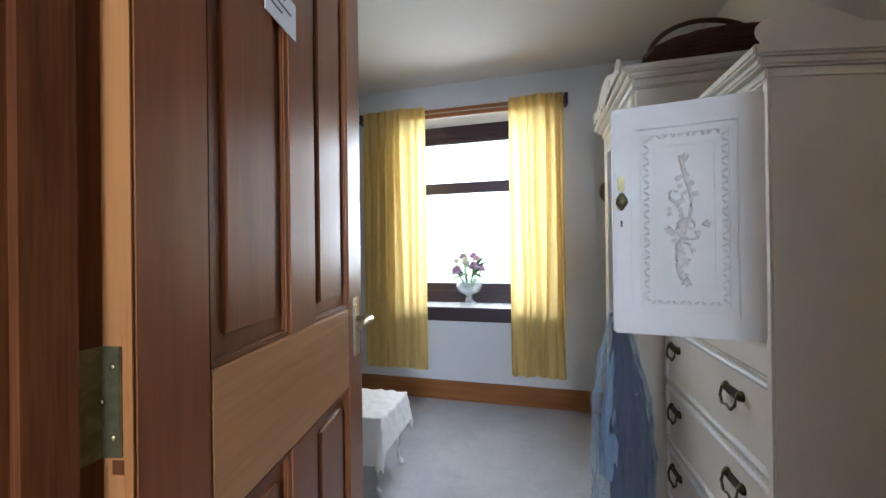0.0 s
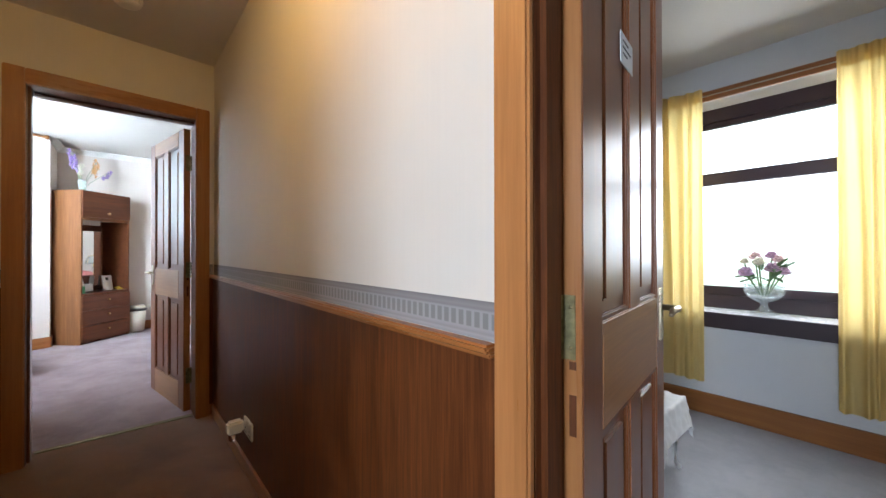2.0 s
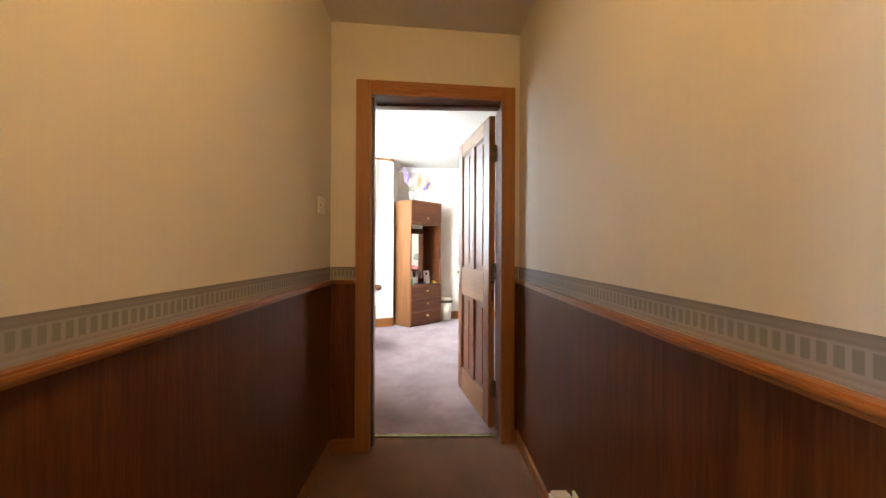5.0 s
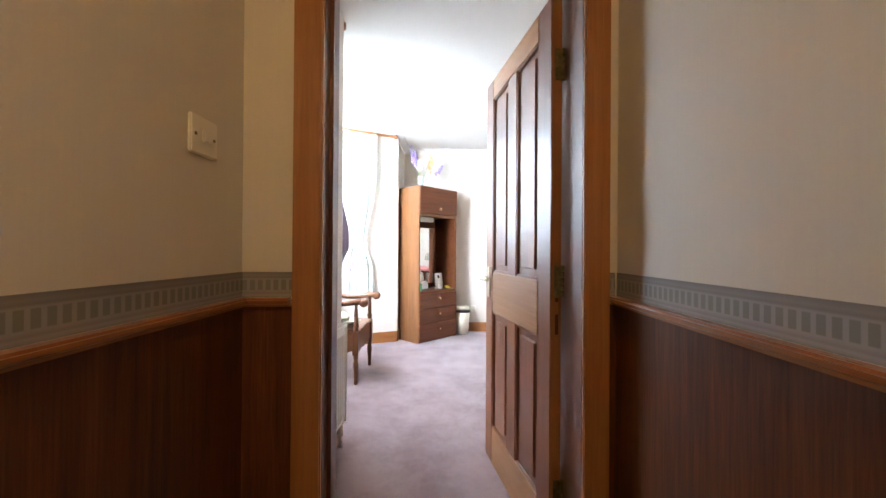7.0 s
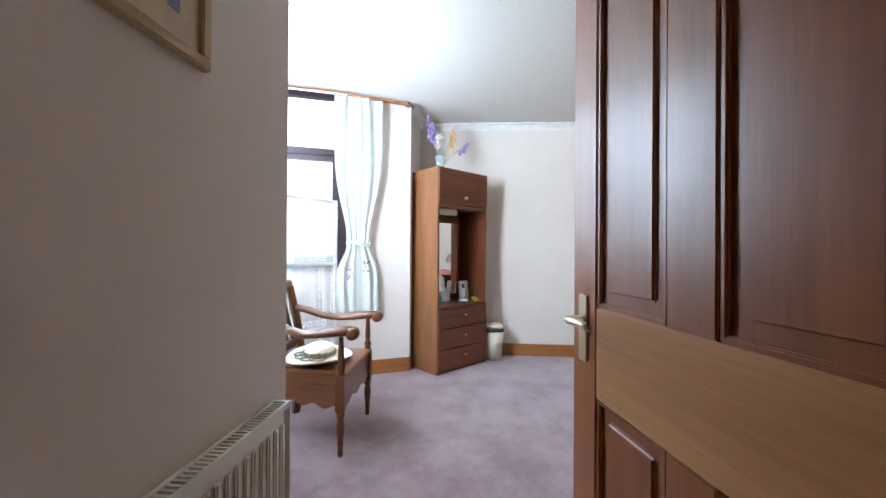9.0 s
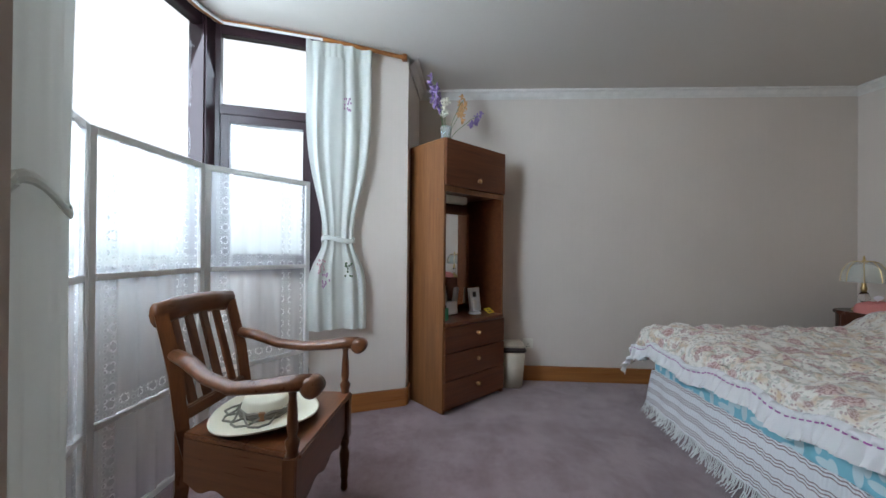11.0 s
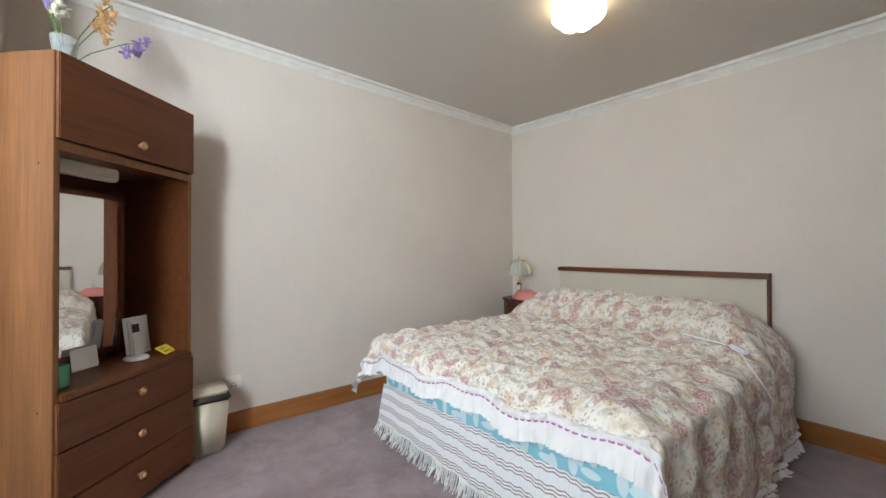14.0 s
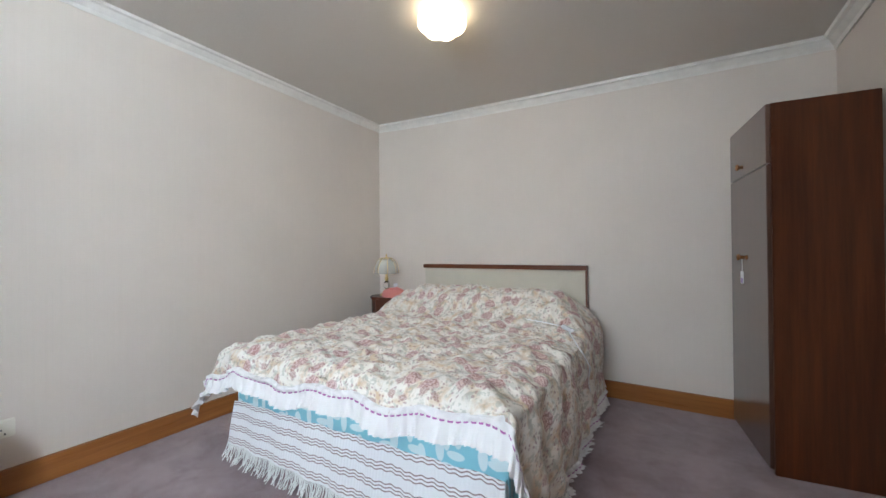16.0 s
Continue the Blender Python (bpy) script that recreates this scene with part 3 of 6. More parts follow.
setting("wall_room_south", joined(boxes((-3.78, RY0 - 0.1, 0, RX1, RY0, RZ), (RX0, RY0 - 0.1, 0, P0[0], RY0, RZ)),
                                  prism([P0, P1, (P1[0] - 0.2, P1[1] - 0.05), (P0[0] - 0.2, P0[1] - 0.1)], 0, RZ),
                                  prism([Q0, (Q0[0] + 0.2, Q0[1] - 0.1), (Q1[0] + 0.2, Q1[1] - 0.05), Q1], 0, RZ)), ROOM_PAPER,
        "beige papered wall with a bay window", "wall")
setting("wall_bay", joined(prism([P1, P2, (P2[0] - 0.15, P2[1] - 0.15), (P1[0] - 0.2, P1[1] - 0.05)], 0, 0.92),
                           prism([P2, Q2, (Q2[0] + 0.15, Q2[1] - 0.15), (P2[0] - 0.15, P2[1] - 0.15)], 0, 0.92),
                           prism([Q2, Q1, (Q1[0] + 0.2, Q1[1] - 0.05), (Q2[0] + 0.15, Q2[1] - 0.15)], 0, 0.92)), ROOM_PAPER, "low wall under the bay windows", "wall")
WX0, WX1, WZ0, WZ1 = -0.72, 0.36, 0.70, 2.16
setting("wall_bedroom_north", boxes((BX0, BY1, 0, WX0, 3.1, HZ), (WX1, BY1, 0, HX1, 3.1, HZ), (WX0, BY1, 0, WX1, 3.1, WZ0 - 0.05), (WX0, BY1, WZ1, WX1, 3.1, HZ)), BED1_PAPER,
        "white textured wall with a deep window recess", "wall")
setting("wall_bedroom_west", boxes((BX0 - 0.1, 0.34, 0, BX0, 3.1, HZ)), BED1_PAPER, "white textured bedroom wall", "wall")
setting("wall_bedroom_lining", boxes((BX0, 0.34, 0, -0.155, 0.36, HZ), (0.68, 0.34, 0, HX1, 0.36, HZ), (-0.155, 0.34, 2.026, 0.68, 0.36, HZ)), BED1_PAPER, "white textured wall beside the door", "wall")
setting("wall_side_room", boxes((-0.9, -2.5, 0, -0.8, -0.97, 2.4), (-0.9, -2.6, 0, 0.35, -2.5, 2.4), (1.25, -2.6, 0, 1.9, -2.5, 2.4), (0.35, -2.6, 0, 1.25, -2.5, 1.0), (0.35, -2.6, 2.2, 1.25, -2.5, 2.4), (1.9, -2.6, 0, 2.0, -0.97, 2.4), (HX1, -0.97, 0, 2.0, -0.87, 2.4)),
        BED1_PAPER, "plain white walls of a side room", "wall")

setting("floor_hall", boxes((RX1 + 0.02, -0.99, -0.1, HX1, 0.30, 0)), HALL_CARPET, "worn brown cut-pile carpet", "carpet")
setting("floor_room", boxes((RX0, -2.3, -0.1, RX1 + 0.02, RY1, 0)), ROOM_CARPET, "dusty mauve carpet with faded patches", "carpet")
setting("floor_bedroom", boxes((BX0, 0.30, -0.1, HX1, 3.1, 0)), BED1_CARPET, "pale grey bedroom carpet", "carpet")
setting("floor_side_room", boxes((-0.9, -2.6, -0.1, 2.0, -0.99, 0)), BED1_CARPET, "pale carpet of a side room", "carpet")
setting("ceiling_hall", boxes((-2.86, -0.97, HZ, HX1, 0.34, HZ + 0.1)), CEILING, "cream painted ceiling", "ceiling")
def room_top(x, y):
    """The old house's ceiling sinks a little to the inner corner."""
    u, v = (x - RX0) / (-2.72 - RX0), max(0.0, (y - RY0) / (RY1 - RY0))
    return (1 - v) * (2.475 - 0.02 * u) + v * (2.445 - 0.13 * u ** 0.7 if u > 0 else 2.445)


def bay_top(u, v):
    a, b = (P0[0] - 0.15) * (1 - v) + (P2[0] - 0.1) * v, (Q0[0] + 0.15) * (1 - v) + (Q2[0] + 0.1) * v
    x = a + u * (b - a)
    return (x, -1.04 - v * 1.14, room_top(x, -1.04))


setting("ceiling_room", joined(sheet(24, 24, lambda u, v: (RX0 - 0.1 + u * (-2.72 - RX0 + 0.1), -1.04 + v * (RY1 + 1.14), room_top(RX0 - 0.1 + u * (-2.72 - RX0 + 0.1), -1.04 + v * (RY1 + 1.14)))),
                                sheet(8, 6, bay_top)), CEILING, "off-white textured ceiling", "ceiling")
setting("ceiling_bedroom", boxes((BX0, 0.34, HZ, HX1, 3.1, HZ + 0.1)), CEILING, "off-white textured ceiling", "ceiling")
setting("ceiling_side_room", boxes((-0.9, -2.6, HZ, 2.0, -0.97, HZ + 0.1)), CEILING, "white ceiling of a side room", "ceiling")


# ---- doors ----
def panel_door(name, width, label, at, pin_side=1):
    """A four-panelled door, hinge edge at x = 0, leaf towards +x, thickness about y = 0, with pale middle rail."""
    d = tagged(thing(name, label, "door", at), kind="structure")
    H, T, ST, MU = 1.98, 0.04, 0.105, 0.10
    R0, R1, R2, R3 = 0.005, 0.19, 0.78, 0.985        # bottom rail, lower panels, middle rail
    for x0, x1 in ((0, ST), (width - ST, width)):
        part("stile", boxes((x0, -T / 2, R0, x1, T / 2, H), bevel=0.003), DOOR_WOOD, d)
    c0, c1 = width / 2 - MU / 2, width / 2 + MU / 2
    for z0, z1 in ((R1, R2), (R3, H - ST)):
        part("muntin", boxes((c0, -T / 2, z0, c1, T / 2, z1), bevel=0.003), DOOR_WOOD, d)
    part("bottom_rail", boxes((ST, -T / 2, R0, width - ST, T / 2, R1), bevel=0.003), RAIL_WOOD, d)
    part("middle_rail", boxes((ST, -T / 2, R2, width - ST, T / 2, R3), bevel=0.003), RAIL_WOOD, d, "paler varnished rail with level grain")
    part("top_rail", boxes((ST, -T / 2, H - ST, width - ST, T / 2, H), bevel=0.003), RAIL_WOOD, d)
    for z0, z1 in ((R1, R2), (R3, H - ST)):
        for x0, x1 in ((ST, c0), (c1, width - ST)):
            bm = boxes((x0 - 0.005, -0.007, z0 - 0.005, x1 + 0.005, 0.007, z1 + 0.005))
            bm2 = boxes((x0 + 0.035, -0.0145, z0 + 0.035, x1 - 0.035, 0.0145, z1 - 0.035), bevel=0.006, seg=3)
            part("panel", joined(bm, bm2), DOOR_WOOD, d)
            f = []
            for s in (-1, 1):
                y0, y1 = sorted((s * 0.007, s * 0.017))
                f += [(x0, y0, z0, x0 + 0.012, y1, z1), (x1 - 0.012, y0, z0, x1, y1, z1), (x0, y0, z0, x1, y1, z0 + 0.012), (x0, y0, z1 - 0.012, x1, y1, z1)]
            part("bead", boxes(*f, bevel=0.003), DOOR_WOOD, d)
    hx, hz = width - 0.055, 0.93
    for s in (-1, 1):
        h = part("handle_plate", moved(boxes((hx - 0.02, 0.0, hz - 0.08, hx + 0.02, 0.006, hz + 0.08), bevel=0.004), Matrix.Translation((0, T / 2, 0)) if s > 0 else Matrix.Diagonal((1, -1, 1, 1)) @ Matrix.Translation((0, T / 2, 0))), CHROME, d, "worn satin metal lever handle")
        y = s * (T / 2 + 0.045)
        part("lever", smooth(tube([(hx, s * T / 2, hz + 0.02), (hx, y, hz + 0.02), (hx - 0.02, y + s * 0.004, hz + 0.022), (hx - 0.07, y, hz + 0.022), (hx - 0.105, y, hz + 0.014)], [0.009, 0.009, 0.01, 0.009, 0.006], 10)), CHROME, h)
    for z in (0.25, 0.99, 1.74):
        lo, hi = sorted((-0.008 * pin_side, 0.02 * pin_side))
        h = part("hinge", boxes((-0.004, lo, z - 0.055, 0.001, hi, z + 0.055), bevel=0.001), OLD_BRASS, d, "tarnished brass butt hinge")
        part("knuckle", smooth(joined(*[lathe([(0.0065, 0.001), (0.0065, 0.021)], 10, (-0.004, 0.022 * pin_side, z - 0.055 + 0.022 * k)) for k in range(5)])), OLD_BRASS, h)
        for k in range(3):
            part("screw", smooth(moved(lathe([(0.004, 0), (0.0035, 0.0012)], 8), pose(-0.004, (0.012 if k == 1 else 0.0) * pin_side, z + 0.035 * (k - 1), 0, -90, 0))), OLD_BRASS, h)
    part("lipping", boxes((-0.0012, -T / 2 + 0.0015, R0 + 0.002, 0.0004, T / 2 - 0.0015, H - 0.002)), TRIM_WOOD_Z, d, "pale hinge edge of the door")
    for z0, z1 in ((0.805, 0.875), (0.918, 0.932)):
        part("old_mortise", boxes((-0.002, -0.009, z0, 0.0, 0.003, z1)), VENEER, d, "filled old hinge recess")
    return d


def between(a, b):
    return math.degrees(math.atan2(b[1] - a[1], b[0] - a[0]))


door_a = panel_door("door_1", 0.71, "dark mahogany four-panelled door standing open", pose(-0.115, 0.325, 0, 0, 0, between((-0.115, 0.325), (-0.21, 0.92))), 1)
door_b = panel_door("door_2", 0.745, "dark mahogany four-panelled door standing open", pose(-2.909, 0.072, 0, 0, 0, between((-2.909, 0.072), (-3.889, -0.128))), -1)


def oblique(y0, y1, z0, z1, back, proud):
    """A bar against the hall's far wall, from back behind its face to proud of it."""
    return prism([(west_x(y0) - back, y0), (west_x(y0) + proud, y0), (west_x(y1) + proud, y1), (west_x(y1) - back, y1)], z0, z1, 0.004)


fr = thing("door_frame", "varnished orange-brown door lining and architrave", "door frame", kind="structure")
part("architrave", oblique(-0.73, -0.65, 0, 2.08, 0, 0.018), TRIM_WOOD_Z, fr)
part("architrave", oblique(0.10, 0.18, 0, 2.08, 0, 0.018), TRIM_WOOD_Z, fr)
part("architrave", oblique(-0.65, 0.10, 2.0, 2.08, 0, 0.018), TRIM_WOOD_Y, fr)
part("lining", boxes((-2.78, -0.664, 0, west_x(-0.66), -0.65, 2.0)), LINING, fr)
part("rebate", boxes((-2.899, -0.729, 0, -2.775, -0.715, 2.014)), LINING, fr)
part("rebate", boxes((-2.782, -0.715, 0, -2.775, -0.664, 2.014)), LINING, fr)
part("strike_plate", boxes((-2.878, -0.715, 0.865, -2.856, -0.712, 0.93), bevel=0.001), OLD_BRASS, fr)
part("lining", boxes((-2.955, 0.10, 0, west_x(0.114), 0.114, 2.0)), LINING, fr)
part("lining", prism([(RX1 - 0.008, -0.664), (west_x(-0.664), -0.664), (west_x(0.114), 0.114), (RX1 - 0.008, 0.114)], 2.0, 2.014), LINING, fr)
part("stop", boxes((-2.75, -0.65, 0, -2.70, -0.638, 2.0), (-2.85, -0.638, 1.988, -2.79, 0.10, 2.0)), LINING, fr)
part("threshold_strip", boxes((-2.83, -0.637, 0.0, -2.795, 0.087, 0.006), bevel=0.002), OLD_BRASS, fr, "thin metal carpet strip")

fr = thing("door_frame", "varnished orange-brown door lining and architrave", "door frame", kind="structure")
for x0, x1 in ((-0.202, -0.128), (0.66, 0.74)):
    part("architrave", boxes((x0, HY1 - 0.018, 0, x1, HY1, 2.09), bevel=0.005), TRIM_WOOD_Z, fr)
part("architrave", boxes((-0.128, HY1 - 0.018, 2.01, 0.66, HY1, 2.09), bevel=0.005), TRIM_WOOD_X, fr)
part("lining", boxes((-0.154, HY1, 0, -0.128, 0.322, 2.01)), VENEER, fr)
part("lining", boxes((0.66, HY1, 0, 0.679, 0.362, 2.01)), VENEER, fr)
part("lining", boxes((-0.154, HY1, 2.01, 0.679, 0.362, 2.025)), DOOR_WOOD, fr)
for z in (0.25, 0.99, 1.74):
    part("hinge_leaf", boxes((-0.128, 0.297, z - 0.055, -0.1255, 0.321, z + 0.055), bevel=0.001), OLD_BRASS, fr, "tarnished brass hinge leaf")
part("stop", boxes((-0.128, 0.255, 0, -0.116, 0.295, 2.01), (0.648, 0.262, 0, 0.66, 0.298, 2.01)), VENEER, fr)

# ---- hall panelling ----


def panelling(name, runs, label, at=None):
    t = thing(name, label, "wall panelling", at, kind="structure")
    for axis, fixed, s, a, b in runs:
        def bar(d0, d1, z0, z1, bevel):
            lo, hi = sorted((fixed + s * d0, fixed + s * d1))
            return boxes((a, lo, z0, b, hi, z1) if axis == "x" else (lo, a, z0, hi, b, z1), bevel=bevel)
        wood = TRIM_WOOD_X if axis == "x" else TRIM_WOOD_Y
        part("panel", bar(0, 0.006, 0.07, 0.938, 0), VENEER, t)
        part("skirting", bar(0, 0.016, 0, 0.075, 0.004), wood, t)
        part("dado_rail", joined(bar(0, 0.032, 0.945, 0.96, 0.005), bar(0, 0.024, 0.936, 0.946, 0.003)), wood, t)
        part("paper_border", bar(0, 0.002, 0.96, 1.03, 0), BORDER, t, "grey patterned paper border")
    return t


panelling("panelling_north", [("x", HY1, -1, -2.85, -0.202)], "reddish veneered wall panelling under a dado rail", TAPER)
panelling("panelling_south", [("x", HY0, 1, -2.70, -0.2)], "reddish veneered wall panelling under a dado rail")
panelling("panelling_west", [("y", HX0, 1, HY0 + 0.002, -0.732), ("y", HX0, 1, 0.182, HY1 - 0.034)], "reddish veneered wall panelling beside the door",
          Matrix.Translation((HX0 - 0.02, -0.65, 0)) @ Matrix.Rotation(math.atan(0.10), 4, "Z") @ Matrix.Translation((-HX0, 0.65, 0)))

# ---- skirtings and cornice ----
def skirting(name, runs, height, label):
    t = thing(name, label, "skirting board", kind="structure")
    for a, b in runs:
        a, b = Vector((*a, 0)), Vector((*b, 0))
        bm = boxes((0, 0, 0, (b - a).length, 0.018, height), bevel=0.004)
        part("board", bm, TRIM_WOOD_X, t, at=pose(a.x, a.y, 0, 0, 0, between(a, b)))
    return t


skirting("baseboard_room", [((RX0, RY1), (RX0, RY0)), ((-3.18, RY1), (RX0 + 0.018, RY1)), ((RX0 + 0.018, RY0), P0), (P0, P1), ((-3.78, RY0), (RX1, RY0)), (Q1, Q0), ((RX1, 0.12), (RX1, 1.2))], 0.125, "orange-brown varnished wooden skirting board")
skirting("baseboard_bedroom", [((HX1, BY1), (BX0, BY1)), ((BX0, BY1), (BX0, 0.36)), ((HX1, 0.36), (HX1, BY1))], 0.145, "reddish varnished wooden skirting board")

cornice = thing("cornice", "narrow cream moulded ceiling cornice", "cornice", kind="structure")
COVE = [(0, 0), (0.0, -0.065), (0.012, -0.07), (0.018, -0.05), (0.045, -0.022), (0.065, -0.018), (0.07, 0.0)]


def cove(a, b):
    """A moulding under the ceiling from a to b, its back to the wall on the right of the way."""
    a, b = Vector(a), Vector(b)
    d = (b - a).normalized()
    nrm = Vector((-d.y, d.x))
    bm = bmesh.new()
    rings = []
    n = 12
    for i in range(n + 1):
        p = a.lerp(b, i / n)
        z = room_top(p.x, p.y)
        rings.append([bm.verts.new((p.x + nrm.x * u, p.y + nrm.y * u, z + w)) for u, w in COVE])
    for r, q in zip(rings, rings[1:]):
        for k in range(len(COVE)):
            k2 = (k + 1) % len(COVE)
            bm.faces.new((r[k], r[k2], q[k2], q[k]))
    bmesh.ops.recalc_face_normals(bm, faces=bm.faces[:])
    return bm


for a, b in (((RX0, RY1), (RX0, RY0)), ((-3.18, RY1), (RX0, RY1)), ((RX0, RY0), P0), ((-3.18, 1.2), (-3.18, RY1)), ((RX1, RY0), (RX1, 1.2))):
    part("moulding", cove(a, b), WHITE_MATT, cornice)


# ---- windows and what lies outside ----
def backdrop(name, x0, x1, y, label):
    bm = sheet(4, 2, lambda u, v: (x0 + u * (x1 - x0), y, -3 + v * 14))
    return setting(name, bm, OUTDOOR, label, "backdrop")


backdrop("backdrop_north", -12, 12, 9.0, "bright white sky over pale fields")
setting("backdrop_west", sheet(4, 2, lambda u, v: (-14, -9 + 9 * u, -3 + v * 14)), OUTDOOR, "bright white sky over pale fields", "backdrop")
backdrop("backdrop_south", -18, 8, -9.0, "bright white sky over pale fields")


def bars(name, specs, parent, mat=WINDOW_BROWN, bevel=0.004):
    for s in specs:
        part(name, boxes(s, bevel=bevel), mat, parent)


w1 = thing("window_1", "dark brown framed window in a deep white recess", "window", kind="structure")
WY = 3.03
bars("frame", [(WX0, WY, WZ0, WX0 + 0.07, WY + 0.06, WZ1), (WX1 - 0.07, WY, WZ0, WX1, WY + 0.06, WZ1), (WX0 + 0.07, WY, 2.06, WX1 - 0.07, WY + 0.06, WZ1), (WX0 + 0.07, WY, WZ0, WX1 - 0.07, WY + 0.06, 0.80)], w1)
bars("transom", [(WX0 + 0.07, WY - 0.005, 1.60, WX1 - 0.07, WY + 0.06, 1.69)], w1)
bars("sash", [(WX0 + 0.07, WY + 0.01, 0.80, WX1 - 0.07, WY + 0.05, 0.86), (WX0 + 0.07, WY + 0.01, 2.02, WX1 - 0.07, WY + 0.05, 2.06)], w1)
for z0, z1 in ((0.86, 1.60), (1.69, 2.02)):
    p = part("pane", boxes((WX0 + 0.07, WY + 0.028, z0, WX1 - 0.07, WY + 0.034, z1)), PANE, w1)
    p.visible_shadow = False
sill_paint = simple("white_gloss_sill", (0.80, 0.80, 0.80), 0.25)
part("sill", boxes((WX0, BY1 - 0.005, 0.665, WX1, WY, 0.70)), sill_paint, w1, "white glossy window board")
part("sill_front", boxes((WX0 - 0.03, BY1 - 0.03, 0.60, WX1 + 0.03, BY1 - 0.005, 0.702), bevel=0.004), WINDOW_BROWN, w1, "dark brown board edge")


def bay_window(name, a, b, split, label):
    """A window between the plan points a and b; split: whether it has a casement under a fixed light."""
    L = (Vector(b) - Vector(a)).length
    t = tagged(thing(name, label, "window", pose(a[0], a[1], 0, 0, 0, between(a, b))), kind="structure")
    z0, z1 = 0.95, 2.475
    bars("frame", [(0, -0.03, z0, 0.07, 0.03, z1), (L - 0.07, -0.03, z0, L, 0.03, z1), (0.07, -0.03, z1 - 0.07, L - 0.07, 0.03, z1), (0.07, -0.03, z0, L - 0.07, 0.03, z0 + 0.07)], t)
    lights = [(0.07, z0 + 0.07, L - 0.07, z1 - 0.07)]
    if split:
        zt = 1.95
        bars("transom", [(0.07, -0.03, zt - 0.03, L - 0.07, 0.03, zt + 0.03)], t)
        c0, c1 = z0 + 0.07, zt - 0.03
        bars("casement", [(0.07, -0.022, c0, 0.12, 0.038, c1), (L - 0.12, -0.022, c0, L - 0.07, 0.038, c1), (0.12, -0.022, c1 - 0.05, L - 0.12, 0.038, c1), (0.12, -0.022, c0, L - 0.12, 0.038, c0 + 0.05)], t)
        lights = [(0.07, zt + 0.03, L - 0.07, z1 - 0.07), (0.12, c0 + 0.05, L - 0.12, c1 - 0.05)]
    for x0, za, x1, zb in lights:
        p = part("pane", boxes((x0, -0.004, za, x1, 0.004, zb)), PANE, t)
        p.visible_shadow = False
    part("sill", boxes((-0.02, 0.0, 0.922, L + 0.02, 0.13, 0.952), bevel=0.005), TRIM_WOOD_X, t, "varnished wooden window board")
    return t


bay_window("window_2", P2, P1, True, "dark brown framed side light of the bay window")
bay_window("window_3", Q2, P2, False, "large dark brown framed front light of the bay")
bay_window("window_4", Q1, Q2, True, "dark brown framed side light of the bay window")
part("mullion", boxes((P2[0] - 0.06, P2[1] - 0.06, 0.95, P2[0] + 0.10, P2[1] + 0.05, 2.474), bevel=0.01), WINDOW_BROWN, bpy.data.objects["window_3"], at=bpy.data.objects["window_3"].matrix_basis.inverted())
part("mullion", boxes((Q2[0] - 0.10, Q2[1] - 0.06, 0.95, Q2[0] + 0.06, Q2[1] + 0.05, 2.474), bevel=0.01), WINDOW_BROWN, bpy.data.objects["window_3"], at=bpy.data.objects["window_3"].matrix_basis.inverted())

# ---- bedroom behind the first door ----
def curtain(name, a, b, z0, z1, folds, depth, mat, label, pinch=None, phase=0.0, heading=0.09):
    """A gathered curtain hung between plan points a and b; pinch: (height, share of width) where a tie gathers it."""
    a, b = Vector(a), Vector(b)
    L, d = (b - a).length, (b - a).normalized()
    n = Vector((-d.y, d.x))
    t = thing(name, label, "curtain", group="pair of yellow curtains" if name == "curtain" else "pair of bay curtains")

    def at(u, v, zlo=z0, zhi=z1):
        z = zlo + v * (zhi - zlo)
        w, amp = 1.0, 1.0
        if pinch:
            k = math.exp(-((z - pinch[0]) / (0.42 if z > pinch[0] else 0.16)) ** 2)
            below = 0.10 if z < pinch[0] else 0.0
            w = 1 - (1 - pinch[1]) * k - below * (1 - k)
            amp = 0.8 - 0.3 * k
        s = 0.5 + (u - 0.5) * w
        f = u * folds + 0.55 * noise.noise((u * folds * 0.8, v * 0.9, a.x * 3)) + phase
        top = max(0.0, (z - (z1 - 0.1)) / 0.1)
        wave = math.sin(2 * math.pi * f) * (1 - 0.35 * top) * (0.75 + 0.6 * noise.noise((u * folds * 0.6, v * 0.5, 7 + a.y))) + 0.14 * math.sin(4.3 * math.pi * f + 2 * v) * (1 - top)
        p = a + d * (L * s) + n * (depth * amp * wave)
        return (p.x, p.y, z + 0.004 * math.sin(9 * u + 3))

    part("drape", sheet(folds * 12, 40, at), mat, t)
    part("heading", sheet(folds * 14, 4, lambda u, v: Vector(at(u, 1.0 - (1 - v) * heading / (z1 - z0))) - Vector((n.x, n.y, 0)) * (0.004 + 0.006 * abs(math.sin(34 * u * folds / 4)))), mat, t, "gathered heading tape")
    return t


